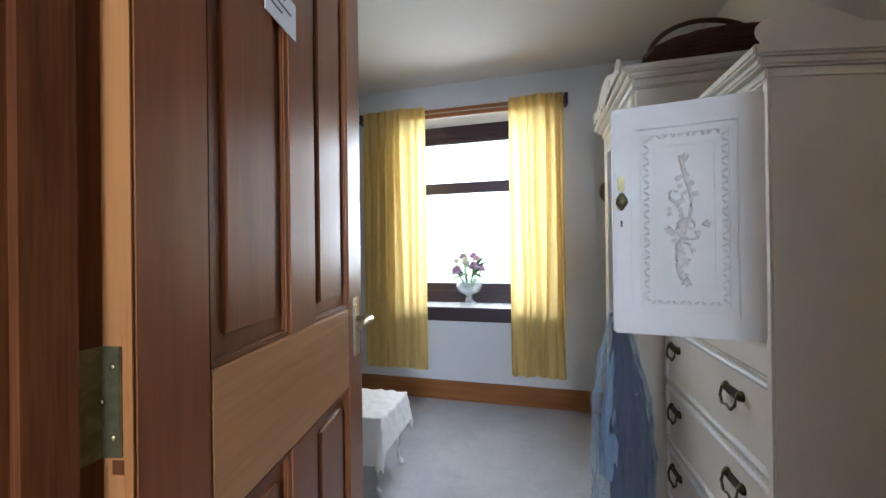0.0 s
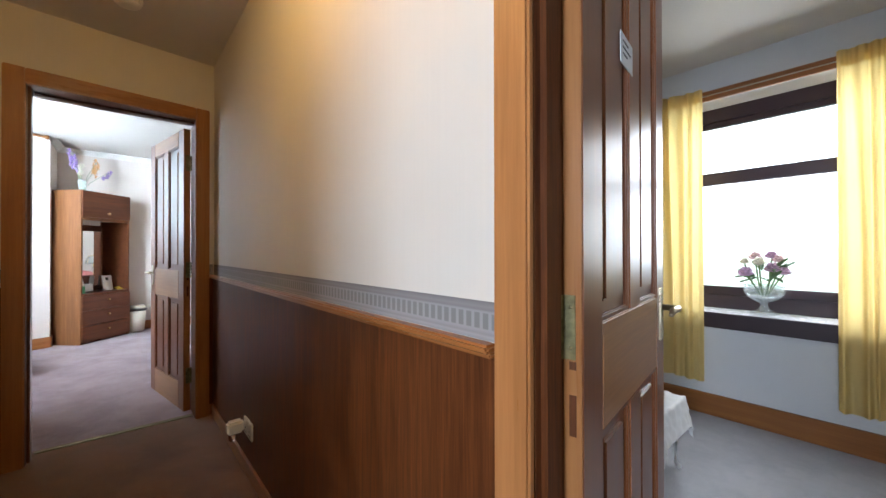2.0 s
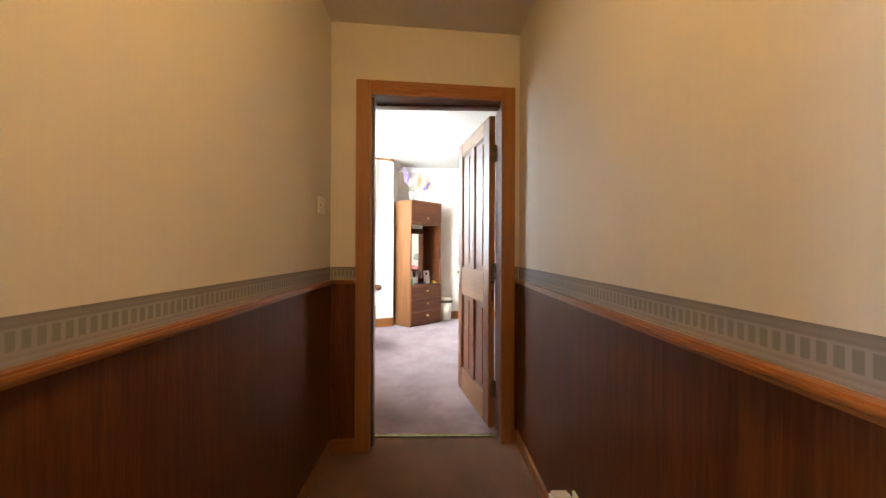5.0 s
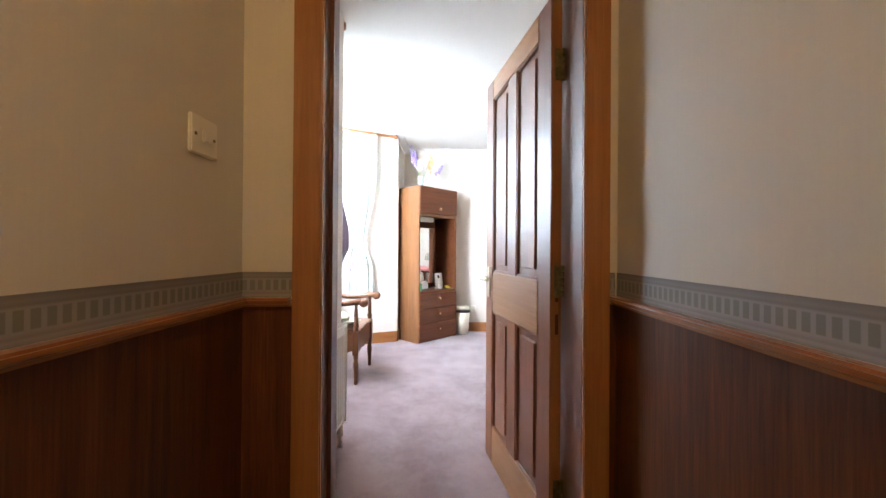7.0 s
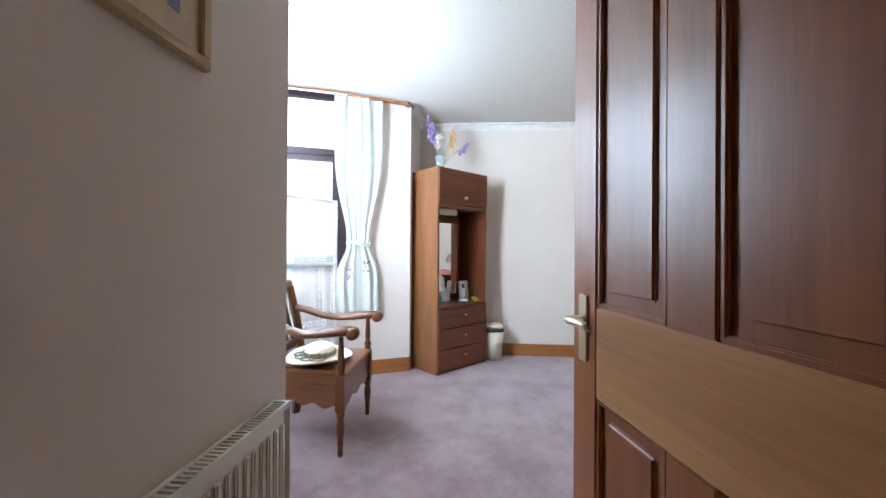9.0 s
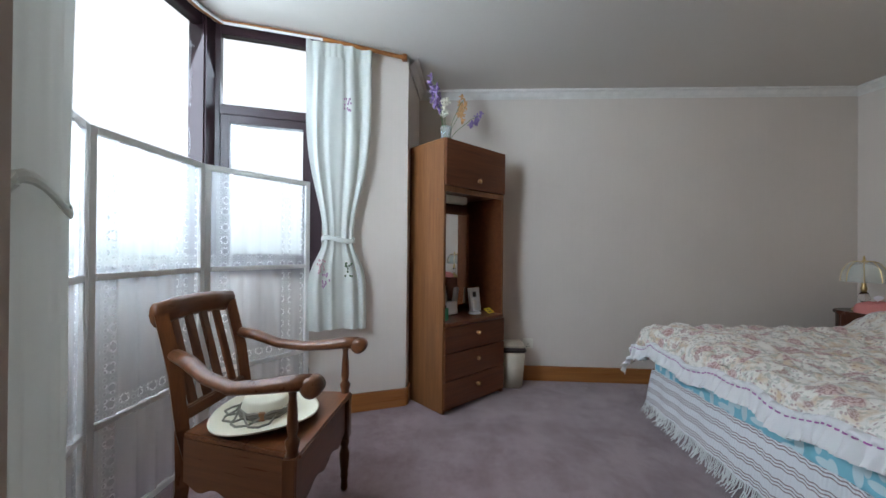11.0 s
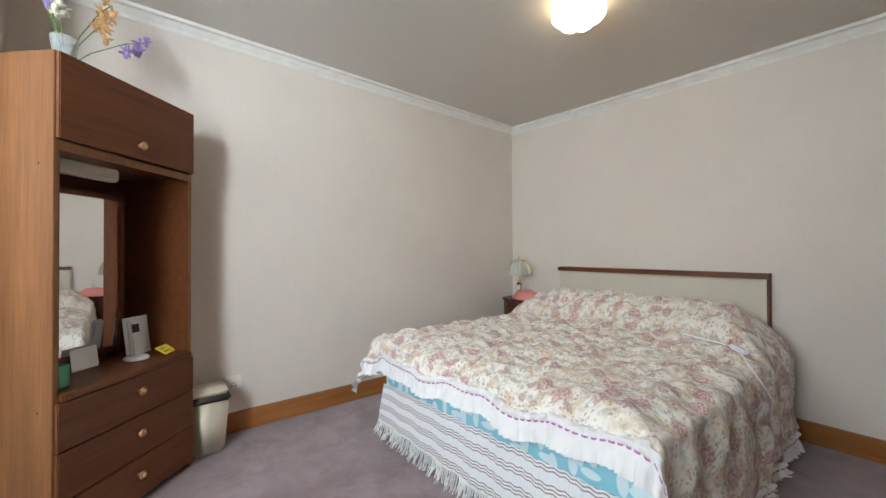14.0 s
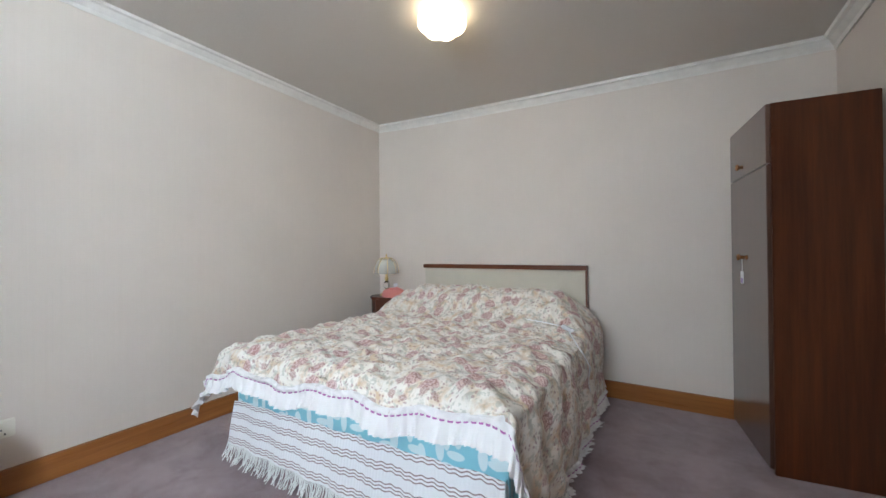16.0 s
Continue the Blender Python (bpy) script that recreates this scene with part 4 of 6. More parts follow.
curtain("curtain", (-1.02, 2.70), (-0.52, 2.70), 0.24, 2.21, 7, 0.028, YELLOW, "bright yellow cotton curtain drawn to one side")
curtain("curtain", (0.10, 2.70), (0.47, 2.70), 0.24, 2.21, 6, 0.03, YELLOW, "bright yellow cotton curtain drawn to one side", phase=0.3)
rod = thing("curtain_rod", "slim wooden curtain rail above the window", "curtain rail")
part("rail", boxes((-1.05, 2.735, 2.135, 0.49, 2.755, 2.165), (-1.05, 2.735, 2.175, 0.49, 2.75, 2.20), bevel=0.004), TRIM_WOOD_X, rod)
for x in (-1.05, 0.49):
    part("end_stop", boxes((x - 0.012, 2.70, 2.13, x + 0.012, 2.76, 2.205), bevel=0.003), WINDOW_BROWN, rod)
    part("bracket", boxes((x - 0.01, 2.755, 2.13, x + 0.01, 2.78, 2.19), bevel=0.002), OLD_BRASS, rod)


def petal_ball(r, seed, at, n=16):
    """A rose head of overlapping cupped petals."""
    rnd = random.Random(seed)
    bm = bmesh.new()
    for i in range(n):
        k = i / n
        rr, ang, up = r * (0.25 + 0.75 * k), i * 2.4, 0.95 - 0.75 * k
        m = Matrix.Translation(at) @ Matrix.Rotation(ang, 4, "Z") @ Matrix.Translation((rr * 0.55, 0, r * (up - 0.5) * 0.9)) @ Matrix.Rotation(radians(25 + 55 * k + rnd.uniform(-8, 8)), 4, "Y") @ Matrix.Diagonal((r * 0.12, r * (0.35 + 0.3 * k), r * 0.5, 1))
        bmesh.ops.create_icosphere(bm, subdivisions=1, radius=1, matrix=m)
    return smooth(bm)


def leaf(a, b, width):
    """A pointed leaf with a folded middle from a to b."""
    a, b = Vector(a), Vector(b)
    d = b - a
    side = d.cross(Vector((0, 0, 1)))
    side = (side.normalized() if side.length > 1e-4 else Vector((1, 0, 0))) * width

    def at(u, v):
        w = math.sin(math.pi * min(1, u * 0.96 + 0.03)) ** 0.8
        p = a + d * u + side * (v - 0.5) * w
        return p + Vector((0, 0, abs(v - 0.5) * width * 0.5 - 0.15 * d.length * u * u))
    return sheet(5, 2, at)


vx, vy, vz = -0.24, 2.92, 0.70
vase = thing("vase", "cut glass footed bowl of mauve roses on the window board", "vase", pose(vx, vy, vz) @ Matrix.Scale(1.6, 4))
part("bowl", smooth(lathe([(0.045, 0), (0.047, 0.006), (0.02, 0.02), (0.011, 0.04), (0.016, 0.05), (0.048, 0.065), (0.066, 0.09), (0.070, 0.122), (0.064, 0.122), (0.060, 0.09), (0.04, 0.07), (0.0, 0.062)], 20, cap=False)), THIN_GLASS, vase, "clear cut glass bowl on a foot")
for i, (dx, dy, dz, r, mt) in enumerate([(-0.055, -0.02, 0.17, 0.035, MAUVE), (0.03, -0.03, 0.19, 0.034, MAUVE), (0.06, 0.01, 0.175, 0.03, MAUVE), (-0.01, -0.035, 0.215, 0.028, CREAM_PETAL), (-0.03, 0.02, 0.235, 0.03, PALE_PINK), (0.02, 0.03, 0.24, 0.028, MAUVE), (0.045, 0.0, 0.225, 0.026, PALE_PINK), (-0.065, 0.015, 0.215, 0.022, CREAM_PETAL)]):
    f = part("rose", petal_ball(r, i, (dx, dy, dz)), mt, vase)
    part("stem", tube([(dx * 0.2, dy * 0.2, 0.08), (dx * 0.7, dy * 0.7, 0.14), (dx, dy, dz - r * 0.4)], 0.003, 6), STEM, f)
rl = random.Random(4)
for i in range(16):
    a = rl.uniform(0, 6.28)
    b0 = (0.03 * math.cos(a), 0.03 * math.sin(a), rl.uniform(0.13, 0.2))
    r = rl.uniform(0.06, 0.1)
    part("leaf", leaf(b0, (r * math.cos(a), r * math.sin(a), b0[2] + rl.uniform(-0.02, 0.09)), 0.028), LEAF, vase)

stool = thing("stool", "low white stool under a fluffy white cover", "stool", pose(-0.72, 1.77, 0))
for x in (-0.27, 0.27):
    for y in (-0.13, 0.13):
        s, q = (1 if x > 0 else -1), (1 if y > 0 else -1)
        part("leg", smooth(tube([(x, y, 0.34), (x + s * 0.015, y + q * 0.01, 0.25), (x + s * 0.004, y, 0.12), (x + s * 0.006, y + q * 0.002, 0.03), (x + s * 0.018, y + q * 0.008, 0.012), (x + s * 0.022, y + q * 0.01, 0.0)], [0.02, 0.022, 0.013, 0.010, 0.013, 0.008], 10)), WHITE, stool)
part("seat", boxes((-0.30, -0.16, 0.30, 0.30, 0.16, 0.355), bevel=0.01), WHITE, stool)


def fluff(u, v):
    s, q = (u - 0.5) * 0.92, (v - 0.5) * 0.74
    ox, oy = max(0, abs(s) - 0.31), max(0, abs(q) - 0.17)
    drop = max(ox, oy) + 0.25 * min(ox, oy)
    nz = noise.noise((s * 26, q * 26, 0)) * 0.008 + noise.noise((s * 60, q * 60, 3)) * 0.005
    return (math.copysign(min(abs(s), 0.31 + ox * 0.18), s) + nz * 0.6, math.copysign(min(abs(q), 0.17 + oy * 0.18), q) + nz * 0.6, 0.368 - drop * 0.95 + nz)


FLUFFY = cloth("white_fleece", (0.80, 0.79, 0.77), 120)
part("cover", sheet(70, 56, fluff), FLUFFY, stool, "fluffy white fleece cover")


def bail_handle(parent, at):
    """An ornate drop handle on a plate, front towards -x."""
    h = part("handle", boxes((-0.006, -0.032, -0.012, 0, 0.032, 0.014), bevel=0.004), HANDLE_BRASS, parent, "ornate dark brass drop handle", at)
    for y in (-0.034, 0.034):
        part("rosette", smooth(lathe([(0.013, 0), (0.012, 0.006), (0.006, 0.012)], 10, (0, 0, 0))), HANDLE_BRASS, h, at=pose(0, y, 0.004, 0, -90, 0))
    part("bail", smooth(tube([(-0.012, -0.034, 0.004), (-0.016, -0.036, -0.018), (-0.018, -0.02, -0.034), (-0.018, 0, -0.028), (-0.018, 0.02, -0.034), (-0.016, 0.036, -0.018), (-0.012, 0.034, 0.004)], 0.0035, 8)), HANDLE_BRASS, h)
    return h


def rope_edge(pts, r, pitch=0.012):
    """A twisted moulding along a closed line of points."""
    line, rad = [], []
    for a, b in zip(pts, pts[1:]):
        a, b = Vector(a), Vector(b)
        n = 2 * max(2, int((b - a).length / pitch))
        for i in range(n):
            line.append(a.lerp(b, i / n))
            rad.append(r * (1.0 if i % 2 else 0.55))
    line.append(Vector(pts[-1]))
    rad.append(r * 0.55)
    return smooth(tube(line, rad, 8))


chest = thing("chest_of_drawers", "cream painted chest with carved open cupboard door and drawers", "chest of drawers")
KX, KY0, KY1, KX1, KZ = 0.745, 0.875, 1.575, 1.21, 1.46
SKEW = 0.10                                                     # its near side runs slightly oblique


def near_side(x0, out, z0, z1, depth=0.022, bevel=0.004):
    return prism([(x0, KY0 - out), (KX1, KY0 + SKEW - out), (KX1, KY0 + SKEW - out + depth), (x0, KY0 - out + depth)], z0, z1, bevel)


part("side_panel", near_side(KX - 0.03, 0, 0.0, KZ), CREAM, chest)
part("side_panel", boxes((KX, KY1 - 0.022, 0.0, KX1, KY1, KZ), bevel=0.004), CREAM, chest)
part("back", boxes((KX1 - 0.012, KY0 + 0.125, 0.05, KX1, KY1 - 0.022, KZ)), CREAM, chest)
part("shelf", boxes((KX + 0.01, KY0 + 0.125, 0.925, KX1 - 0.012, KY1 - 0.022, 0.945)), CREAM, chest)
part("top", boxes((KX + 0.01, KY0 + 0.125, 1.42, KX1 - 0.012, KY1 - 0.022, 1.44)), CREAM, chest)
part("plinth", boxes((KX + 0.01, KY0 + 0.022, 0.0, KX + 0.03, KY1 - 0.022, 0.10), bevel=0.003), CREAM, chest)
part("top_moulding", joined(*[prism([(KX - o, KY0 - k), (KX1, KY0 + SKEW - k), (KX1, KY1), (KX - o, KY1)], KZ + a, KZ + b, 0.005) for o, k, a, b in ((0.062, 0.02, 0.03, 0.052), (0.05, 0.012, 0.012, 0.03), (0.036, 0.004, -0.012, 0.012))]), CREAM, chest)


def gallery(u, v):
    return (KX1 - 0.5 + u * 0.5, KY0 + 0.0 + SKEW * u, KZ + 0.05 + v * (0.045 + 0.03 * math.sin(min(u, 0.35) / 0.35 * math.pi) - 0.01 * u))


gb = sheet(24, 3, gallery)
part("gallery", joined(gb, near_side(KX1 - 0.5, -0.004, KZ + 0.05, KZ + 0.085, 0.016, 0.003)), CREAM, chest, "shaped upstand with a scrolled front")
part("scroll", smooth(moved(lathe([(0.016, -0.01), (0.022, 0), (0.016, 0.01)], 14), pose(KX1 - 0.49, KY0 + 0.01, KZ + 0.085, 90, 0, 0))), CREAM, chest)
zs = [(0.11, 0.231), (0.235, 0.444), (0.448, 0.657), (0.661, 0.87)]
part("front_rail", boxes((KX - 0.002, KY0 + 0.026, 0.868, KX + 0.03, KY1 - 0.026, 0.924), bevel=0.003), CREAM, chest)
for z0, z1 in zs:
    dr = part("drawer", boxes((KX - 0.004, KY0 + 0.026, z0, KX + 0.03, KY1 - 0.026, z1 - 0.006), bevel=0.004), CREAM, chest)
    y0, y1, xr = KY0 + 0.036, KY1 - 0.036, KX - 0.006
    part("beading", rope_edge([(xr, y0, z0 + 0.012), (xr, y1, z0 + 0.012), (xr, y1, z1 - 0.018), (xr, y0, z1 - 0.018), (xr, y0, z0 + 0.012)], 0.0095, 0.018), WHITE, dr, "white rope-twist beading")
    for y in (1.075, 1.465):
        bail_handle(dr, pose(KX - 0.004, y, (z0 + z1) / 2 + 0.022))
# the small cupboard door stands open towards the room's door
door_c = part("cupboard_door", boxes((0, -0.011, 0, 0.262, 0.011, 0.475), bevel=0.004), AGED_WHITE, chest, "open white door with carved scrollwork", pose(0.708, 0.88, 0.955, 0, 0, between((0.708, 0.88), (0.448, 0.915))))
for k, (inset, w, hgt) in enumerate(((0.034, 0.010, 0.004), (0.052, 0.006, 0.0025), (0.078, 0.004, 0.002))):
    x0, x1, z0, z1 = inset, 0.262 - inset, inset + 0.008, 0.475 - inset - 0.008
    part("moulding", moved(boxes((x0, 0, z0, x0 + w, hgt, z1), (x1 - w, 0, z0, x1, hgt, z1), (x0 + w, 0, z0, x1 - w, hgt, z0 + w), (x0 + w, 0, z1 - w, x1 - w, hgt, z1), bevel=0.0015), Matrix.Translation((0, 0.011, 0))), AGED_WHITE, door_c)
GREY_CARVE = simple("worn_cream_carving", (0.70, 0.67, 0.61), 0.6, spread=0.12, scale=60)
rc = random.Random(9)


def curl(cx, cz, r0, r1, a0, a1, thick):
    """A raised scroll that winds in from r0 to r1."""
    pts = []
    for i in range(15):
        k = i / 14
        a, q = a0 + (a1 - a0) * k, r0 + (r1 - r0) * k
        pts.append((cx + q * math.cos(a), 0.0115, cz + q * math.sin(a)))
    return tube(pts, [thick * (0.5 + 0.7 * math.sin(math.pi * min(1, 0.12 + i / 14))) for i in range(15)], 6)


def acanthus(x, z, angle, size):
    bm = bmesh.new()
    for k in (-1, 0, 1):
        a = angle + 0.55 * k
        m = Matrix.Translation((x + size * 0.6 * math.cos(a), 0.0115, z + size * 0.6 * math.sin(a))) @ Matrix.Rotation(-a, 4, "Y") @ Matrix.Diagonal((size * (0.75 if k else 1.0), 0.0022, size * 0.28, 1))
        bmesh.ops.create_icosphere(bm, subdivisions=1, radius=1, matrix=m)
    return bm


bmc = joined(tube([(0.131 + 0.016 * math.sin(2.2 * math.pi * k + 0.4) * (1 - 0.5 * k), 0.0115, 0.115 + 0.25 * k) for k in [i / 24 for i in range(25)]], 0.0035, 6),
             curl(0.124, 0.222, 0.027, 0.008, -2.2, 3.4, 0.004), curl(0.142, 0.283, 0.017, 0.005, 0.9, -3.8, 0.003), curl(0.137, 0.178, 0.014, 0.004, 2.4, -1.8, 0.0035),
             *[acanthus(0.131 + rc.uniform(-0.024, 0.024) * math.sin(math.pi * (i + 0.5) / 40), 0.122 + 0.232 * i / 39, rc.uniform(0, 6.28), rc.uniform(0.005, 0.008)) for i in range(40)],
             acanthus(0.131, 0.352, 1.57, 0.012), acanthus(0.129, 0.118, -1.57, 0.012), acanthus(0.152, 0.215, 0.2, 0.010), acanthus(0.101, 0.225, 2.9, 0.010))
part("scrollwork", smooth(bmc), GREY_CARVE, door_c, "carved leaf and scroll ornament")
bml = bmesh.new()
for i in range(28):
    for x in (0.064, 0.198):
        bmesh.ops.create_icosphere(bml, subdivisions=1, radius=1, matrix=Matrix.Translation((x, 0.0115, 0.075 + 0.325 * i / 27)) @ Matrix.Rotation(radians(35 if i % 2 else -35), 4, "Y") @ Matrix.Diagonal((0.0065, 0.0006, 0.003, 1)))
for i in range(10):
    for z in (0.068, 0.407):
        bmesh.ops.create_icosphere(bml, subdivisions=1, radius=1, matrix=Matrix.Translation((0.075 + 0.112 * i / 9, 0.0115, z)) @ Matrix.Rotation(radians(55 if i % 2 else -55), 4, "Y") @ Matrix.Diagonal((0.0065, 0.0006, 0.003, 1)))
part("leaf_band", smooth(bml), AGED_WHITE, door_c, "worn carved leaf border")
kb = part("lock_handle", moved(boxes((0.238, 0.011, 0.30, 0.252, 0.017, 0.33), bevel=0.002), Matrix.Identity(4)), OLD_BRASS, door_c, "dark brass drop pull")
part("drop", smooth(lathe([(0.004, 0.03), (0.011, 0.018), (0.012, 0.008), (0.006, 0.0), (0.002, -0.006)], 12, (0.245, 0.022, 0.265))), OLD_BRASS, kb)
part("keyhole", boxes((0.243, 0.0105, 0.225, 0.247, 0.0125, 0.238)), BLACK, door_c)

tall = thing("wardrobe", "tall cream painted wardrobe with mirrored door and carved crest", "wardrobe")
TX, TX1, TY0, TY1, TZ = 0.66, 1.21, 1.60, 2.27, 1.75
part("side_panel", boxes((TX, TY0, 0.0, TX1, TY0 + 0.022, TZ), bevel=0.004), CREAM, tall)
part("side_panel", boxes((TX, TY1 - 0.022, 0.0, TX1, TY1, TZ), bevel=0.004), CREAM, tall)
part("back", boxes((TX1 - 0.012, TY0 + 0.022, 0, TX1, TY1 - 0.022, TZ)), CREAM, tall)
part("crown", boxes((TX - 0.05, TY0 - 0.045, TZ + 0.045, TX1, TY1 + 0.045, TZ + 0.07), (TX - 0.032, TY0 - 0.03, TZ + 0.025, TX1, TY1 + 0.03, TZ + 0.045), (TX - 0.012, TY0 - 0.012, TZ - 0.01, TX1, TY1 + 0.012, TZ + 0.025), bevel=0.006), CREAM, tall)
part("plinth", boxes((TX - 0.006, TY0 + 0.022, 0, TX + 0.02, TY1 - 0.022, 0.12), bevel=0.003), CREAM, tall)
tdoor = part("wardrobe_door", boxes((TX - 0.008, TY0 + 0.026, 0.13, TX + 0.016, TY0 + 0.11, TZ - 0.015), (TX - 0.008, TY1 - 0.11, 0.13, TX + 0.016, TY1 - 0.026, TZ - 0.015), (TX - 0.008, TY0 + 0.11, 0.13, TX + 0.016, TY1 - 0.11, 0.25), (TX - 0.008, TY0 + 0.11, TZ - 0.11, TX + 0.016, TY1 - 0.11, TZ - 0.015), bevel=0.003), CREAM, tall)
part("mirror", boxes((TX - 0.001, TY0 + 0.11, 0.25, TX + 0.006, TY1 - 0.11, TZ - 0.11)), MIRROR, tdoor, "tall mirror panel")
for i in range(2):
    part("crest", sheet(30, 4, lambda u, v: (TX - 0.045 - 0.012 * i, TY0 + u * (TY1 - TY0), TZ + 0.07 + v * (0.02 + 0.085 * math.sin(math.pi * u) ** 2 + 0.045 * math.exp(-((u - 0.06) / 0.05) ** 2) + 0.045 * math.exp(-((u - 0.94) / 0.05) ** 2)))), CREAM, tall)
for y in (TY0 + 0.04, TY1 - 0.04, TY0 + 0.2, TY1 - 0.2):
    part("crest_scroll", smooth(moved(lathe([(0.012, -0.012), (0.026, 0), (0.012, 0.012)], 14), pose(TX - 0.05, y, TZ + 0.105, 0, 90, 0))), CREAM, tall)
part("door_knob", smooth(moved(lathe([(0.008, 0), (0.006, 0.015), (0.014, 0.025), (0.01, 0.035)], 12), pose(TX - 0.008, TY0 + 0.075, 0.98, 0, -90, 0))), OLD_BRASS, tdoor)

basket = thing("basket", "dark brown wicker trug basket on top of the wardrobe", "basket", pose(0.99, 1.76, TZ + 0.07, 0, 0, 12) @ Matrix.Scale(1.2, 4))


def basket_shell(u, v):
    a = 2 * math.pi * u
    r = 0.55 + 0.45 * v
    lift = 0.075 * v ** 1.3 + 0.09 * max(0, math.cos(a)) ** 3 * v * v
    weave = 0.004 * math.sin(a * 30) * math.sin(v * 40)
    return ((0.22 * r + weave) * math.cos(a), (0.15 * r + weave) * math.sin(a), lift + 0.004)


part("shell", sheet(120, 24, basket_shell), WICKER, basket)
part("base", smooth(moved(lathe([(0.02, 0.0), (0.56, 0.0), (0.57, 0.006), (0.02, 0.006)], 28), Matrix.Diagonal((0.22, 0.15, 1, 1)))), WICKER, basket)
rim = [Vector(basket_shell(i / 48, 1.0)) for i in range(49)]
for k in range(9):
    part("weave_ring", tube([Vector(basket_shell(i / 40, 0.1 + 0.1 * k)) for i in range(41)], 0.005, 6), WICKER, basket)
part("rim", tube(rim, 0.009, 8), WICKER, basket)
part("handle", smooth(tube([(0.20 * math.cos(a) - 0.02, 0.0, 0.06 + 0.13 * math.sin(a)) for a in [math.pi * i / 20 for i in range(21)]], 0.008, 8)), WICKER, basket)

bag = thing("garment_bag", "clear blue plastic cover over dark clothes on a hanger", "garment bag", pose(0.595, 1.62, 0, 0, 0, 28))


def bag_surface(u, v):
    a, z = 2 * math.pi * u, 0.06 + 0.82 * v
    wide = 0.02 + 0.095 * min(1, (1 - v) / 0.45) ** 0.8
    ridge = 0.014 * (1 - 2 * abs(noise.noise((math.cos(a) * 4, math.sin(a) * 4, z * 7 + 3)))) + 0.008 * (1 - 2 * abs(noise.noise((math.cos(a) * 9, math.sin(a) * 9, z * 15))))
    cr = ridge + 0.016 * noise.noise((math.cos(a) * 3, math.sin(a) * 3, z * 5)) + 0.009 * noise.noise((math.cos(a) * 9, math.sin(a) * 9, z * 14)) + 0.006 * math.sin(9 * a + 7 * z)
    return ((0.075 + cr) * math.cos(a) * (0.3 + 0.7 * min(1, (1 - v) / 0.45)), (wide + cr) * math.sin(a), z)


part("cover", sheet(110, 90, bag_surface), BAG, bag, "crinkled translucent blue plastic")


def garment(lo, hi, squeeze, sx, sy, folds):
    """Hanging clothes inside the cover, pleated towards the hem."""
    def at(u, v):
        p = Vector(bag_surface(u, lo + (hi - lo) * v))
        k = squeeze * (1 + 0.16 * math.sin(2 * math.pi * folds * u + 2 * v) * (1.1 - v))
        return (p.x * k + sx * (1 - v * v), p.y * k + sy * (1 - v * v), p.z)
    return sheet(96, 40, at)


part("clothes", garment(0.10, 0.95, 0.58, 0.018, -0.030, 7), DARK_CLOTH, bag, "dark navy jacket")
part("clothes", garment(0.06, 0.86, 0.30, 0.036, -0.062, 5), MAROON, bag, "maroon dress")
part("clothes", garment(0.20, 0.90, 0.34, -0.022, 0.03, 6), DENIM, bag, "pale blue shirt")
part("hanger_hook", smooth(tube([(0, 0, 0.86), (0, 0, 0.925), (0.01, 0.0, 0.965), (0.03, 0, 0.97), (0.045, 0, 0.96)], 0.003, 8)), simple("blue_hook", (0.03, 0.12, 0.5), 0.4), bag)

plate = tagged(part("wall_plate", smooth(moved(lathe([(0.01, 0.0), (0.05, 0.003), (0.085, 0.016), (0.088, 0.014), (0.05, 0.0), (0.01, -0.004)], 28), pose(0.79, 2.772, 1.52, 90, 0, 0))), simple("painted_plate_green_brown", (0.20, 0.18, 0.12), 0.3, spread=0.7, scale=30)), "small round painted green and brown wall plate", "plate")
rag = tagged(part("hanging_cloth", sheet(14, 16, lambda u, v: (0.66 + 0.10 * u * (1 - 0.75 * v), 2.30 + 0.01 * math.sin(12 * u), 0.78 + 0.55 * v)), COTTON), "white cloth hanging beside the wardrobe", "cloth")
hold = tagged(part("black_bag", smooth(boxes((0.84, 0.56, 0.0, 1.16, 0.80, 0.56), bevel=0.05, seg=4)), BLACK), "black bag standing beside the chest", "bag")
card = thing("door_notice", "small white printed card stuck on the door", "notice", door_a.matrix_basis @ pose(0.235, -0.0185, 1.533))
part("card", boxes((0, -0.002, 0, 0.10, 0, 0.068)), PAPER, card)
for i, w in enumerate((0.045, 0.065, 0.035)):
    part("print_bar", boxes((0.015, -0.0032, 0.05 - i * 0.014, 0.015 + w, -0.002, 0.053 - i * 0.014)), GREY_MARK, card)

# ---- hall ----
def wall_socket(name, at, label, width=0.145, switches=2):
    """A white socket plate, face towards -y, base line at z = 0."""
    s = thing(name, label, "socket", at)
    part("plate", boxes((-width / 2, -0.010, 0, width / 2, 0, 0.085), bevel=0.004), PLASTIC, s)
    for i in range(switches):
        x = (i - (switches - 1) / 2) * 0.07
        part("rocker", boxes((x - 0.008, -0.014, 0.058, x + 0.008, -0.009, 0.074), bevel=0.001), PLASTIC, s)
        for dx, dz, w in ((-0.011, 0.018, 0.003), (0.011, 0.018, 0.003), (0, 0.038, 0.002)):
            part("pin_slot", boxes((x + dx - w, -0.0112, dz - 0.004, x + dx + w, -0.0098, dz + 0.004)), BLACK, s)
    return s


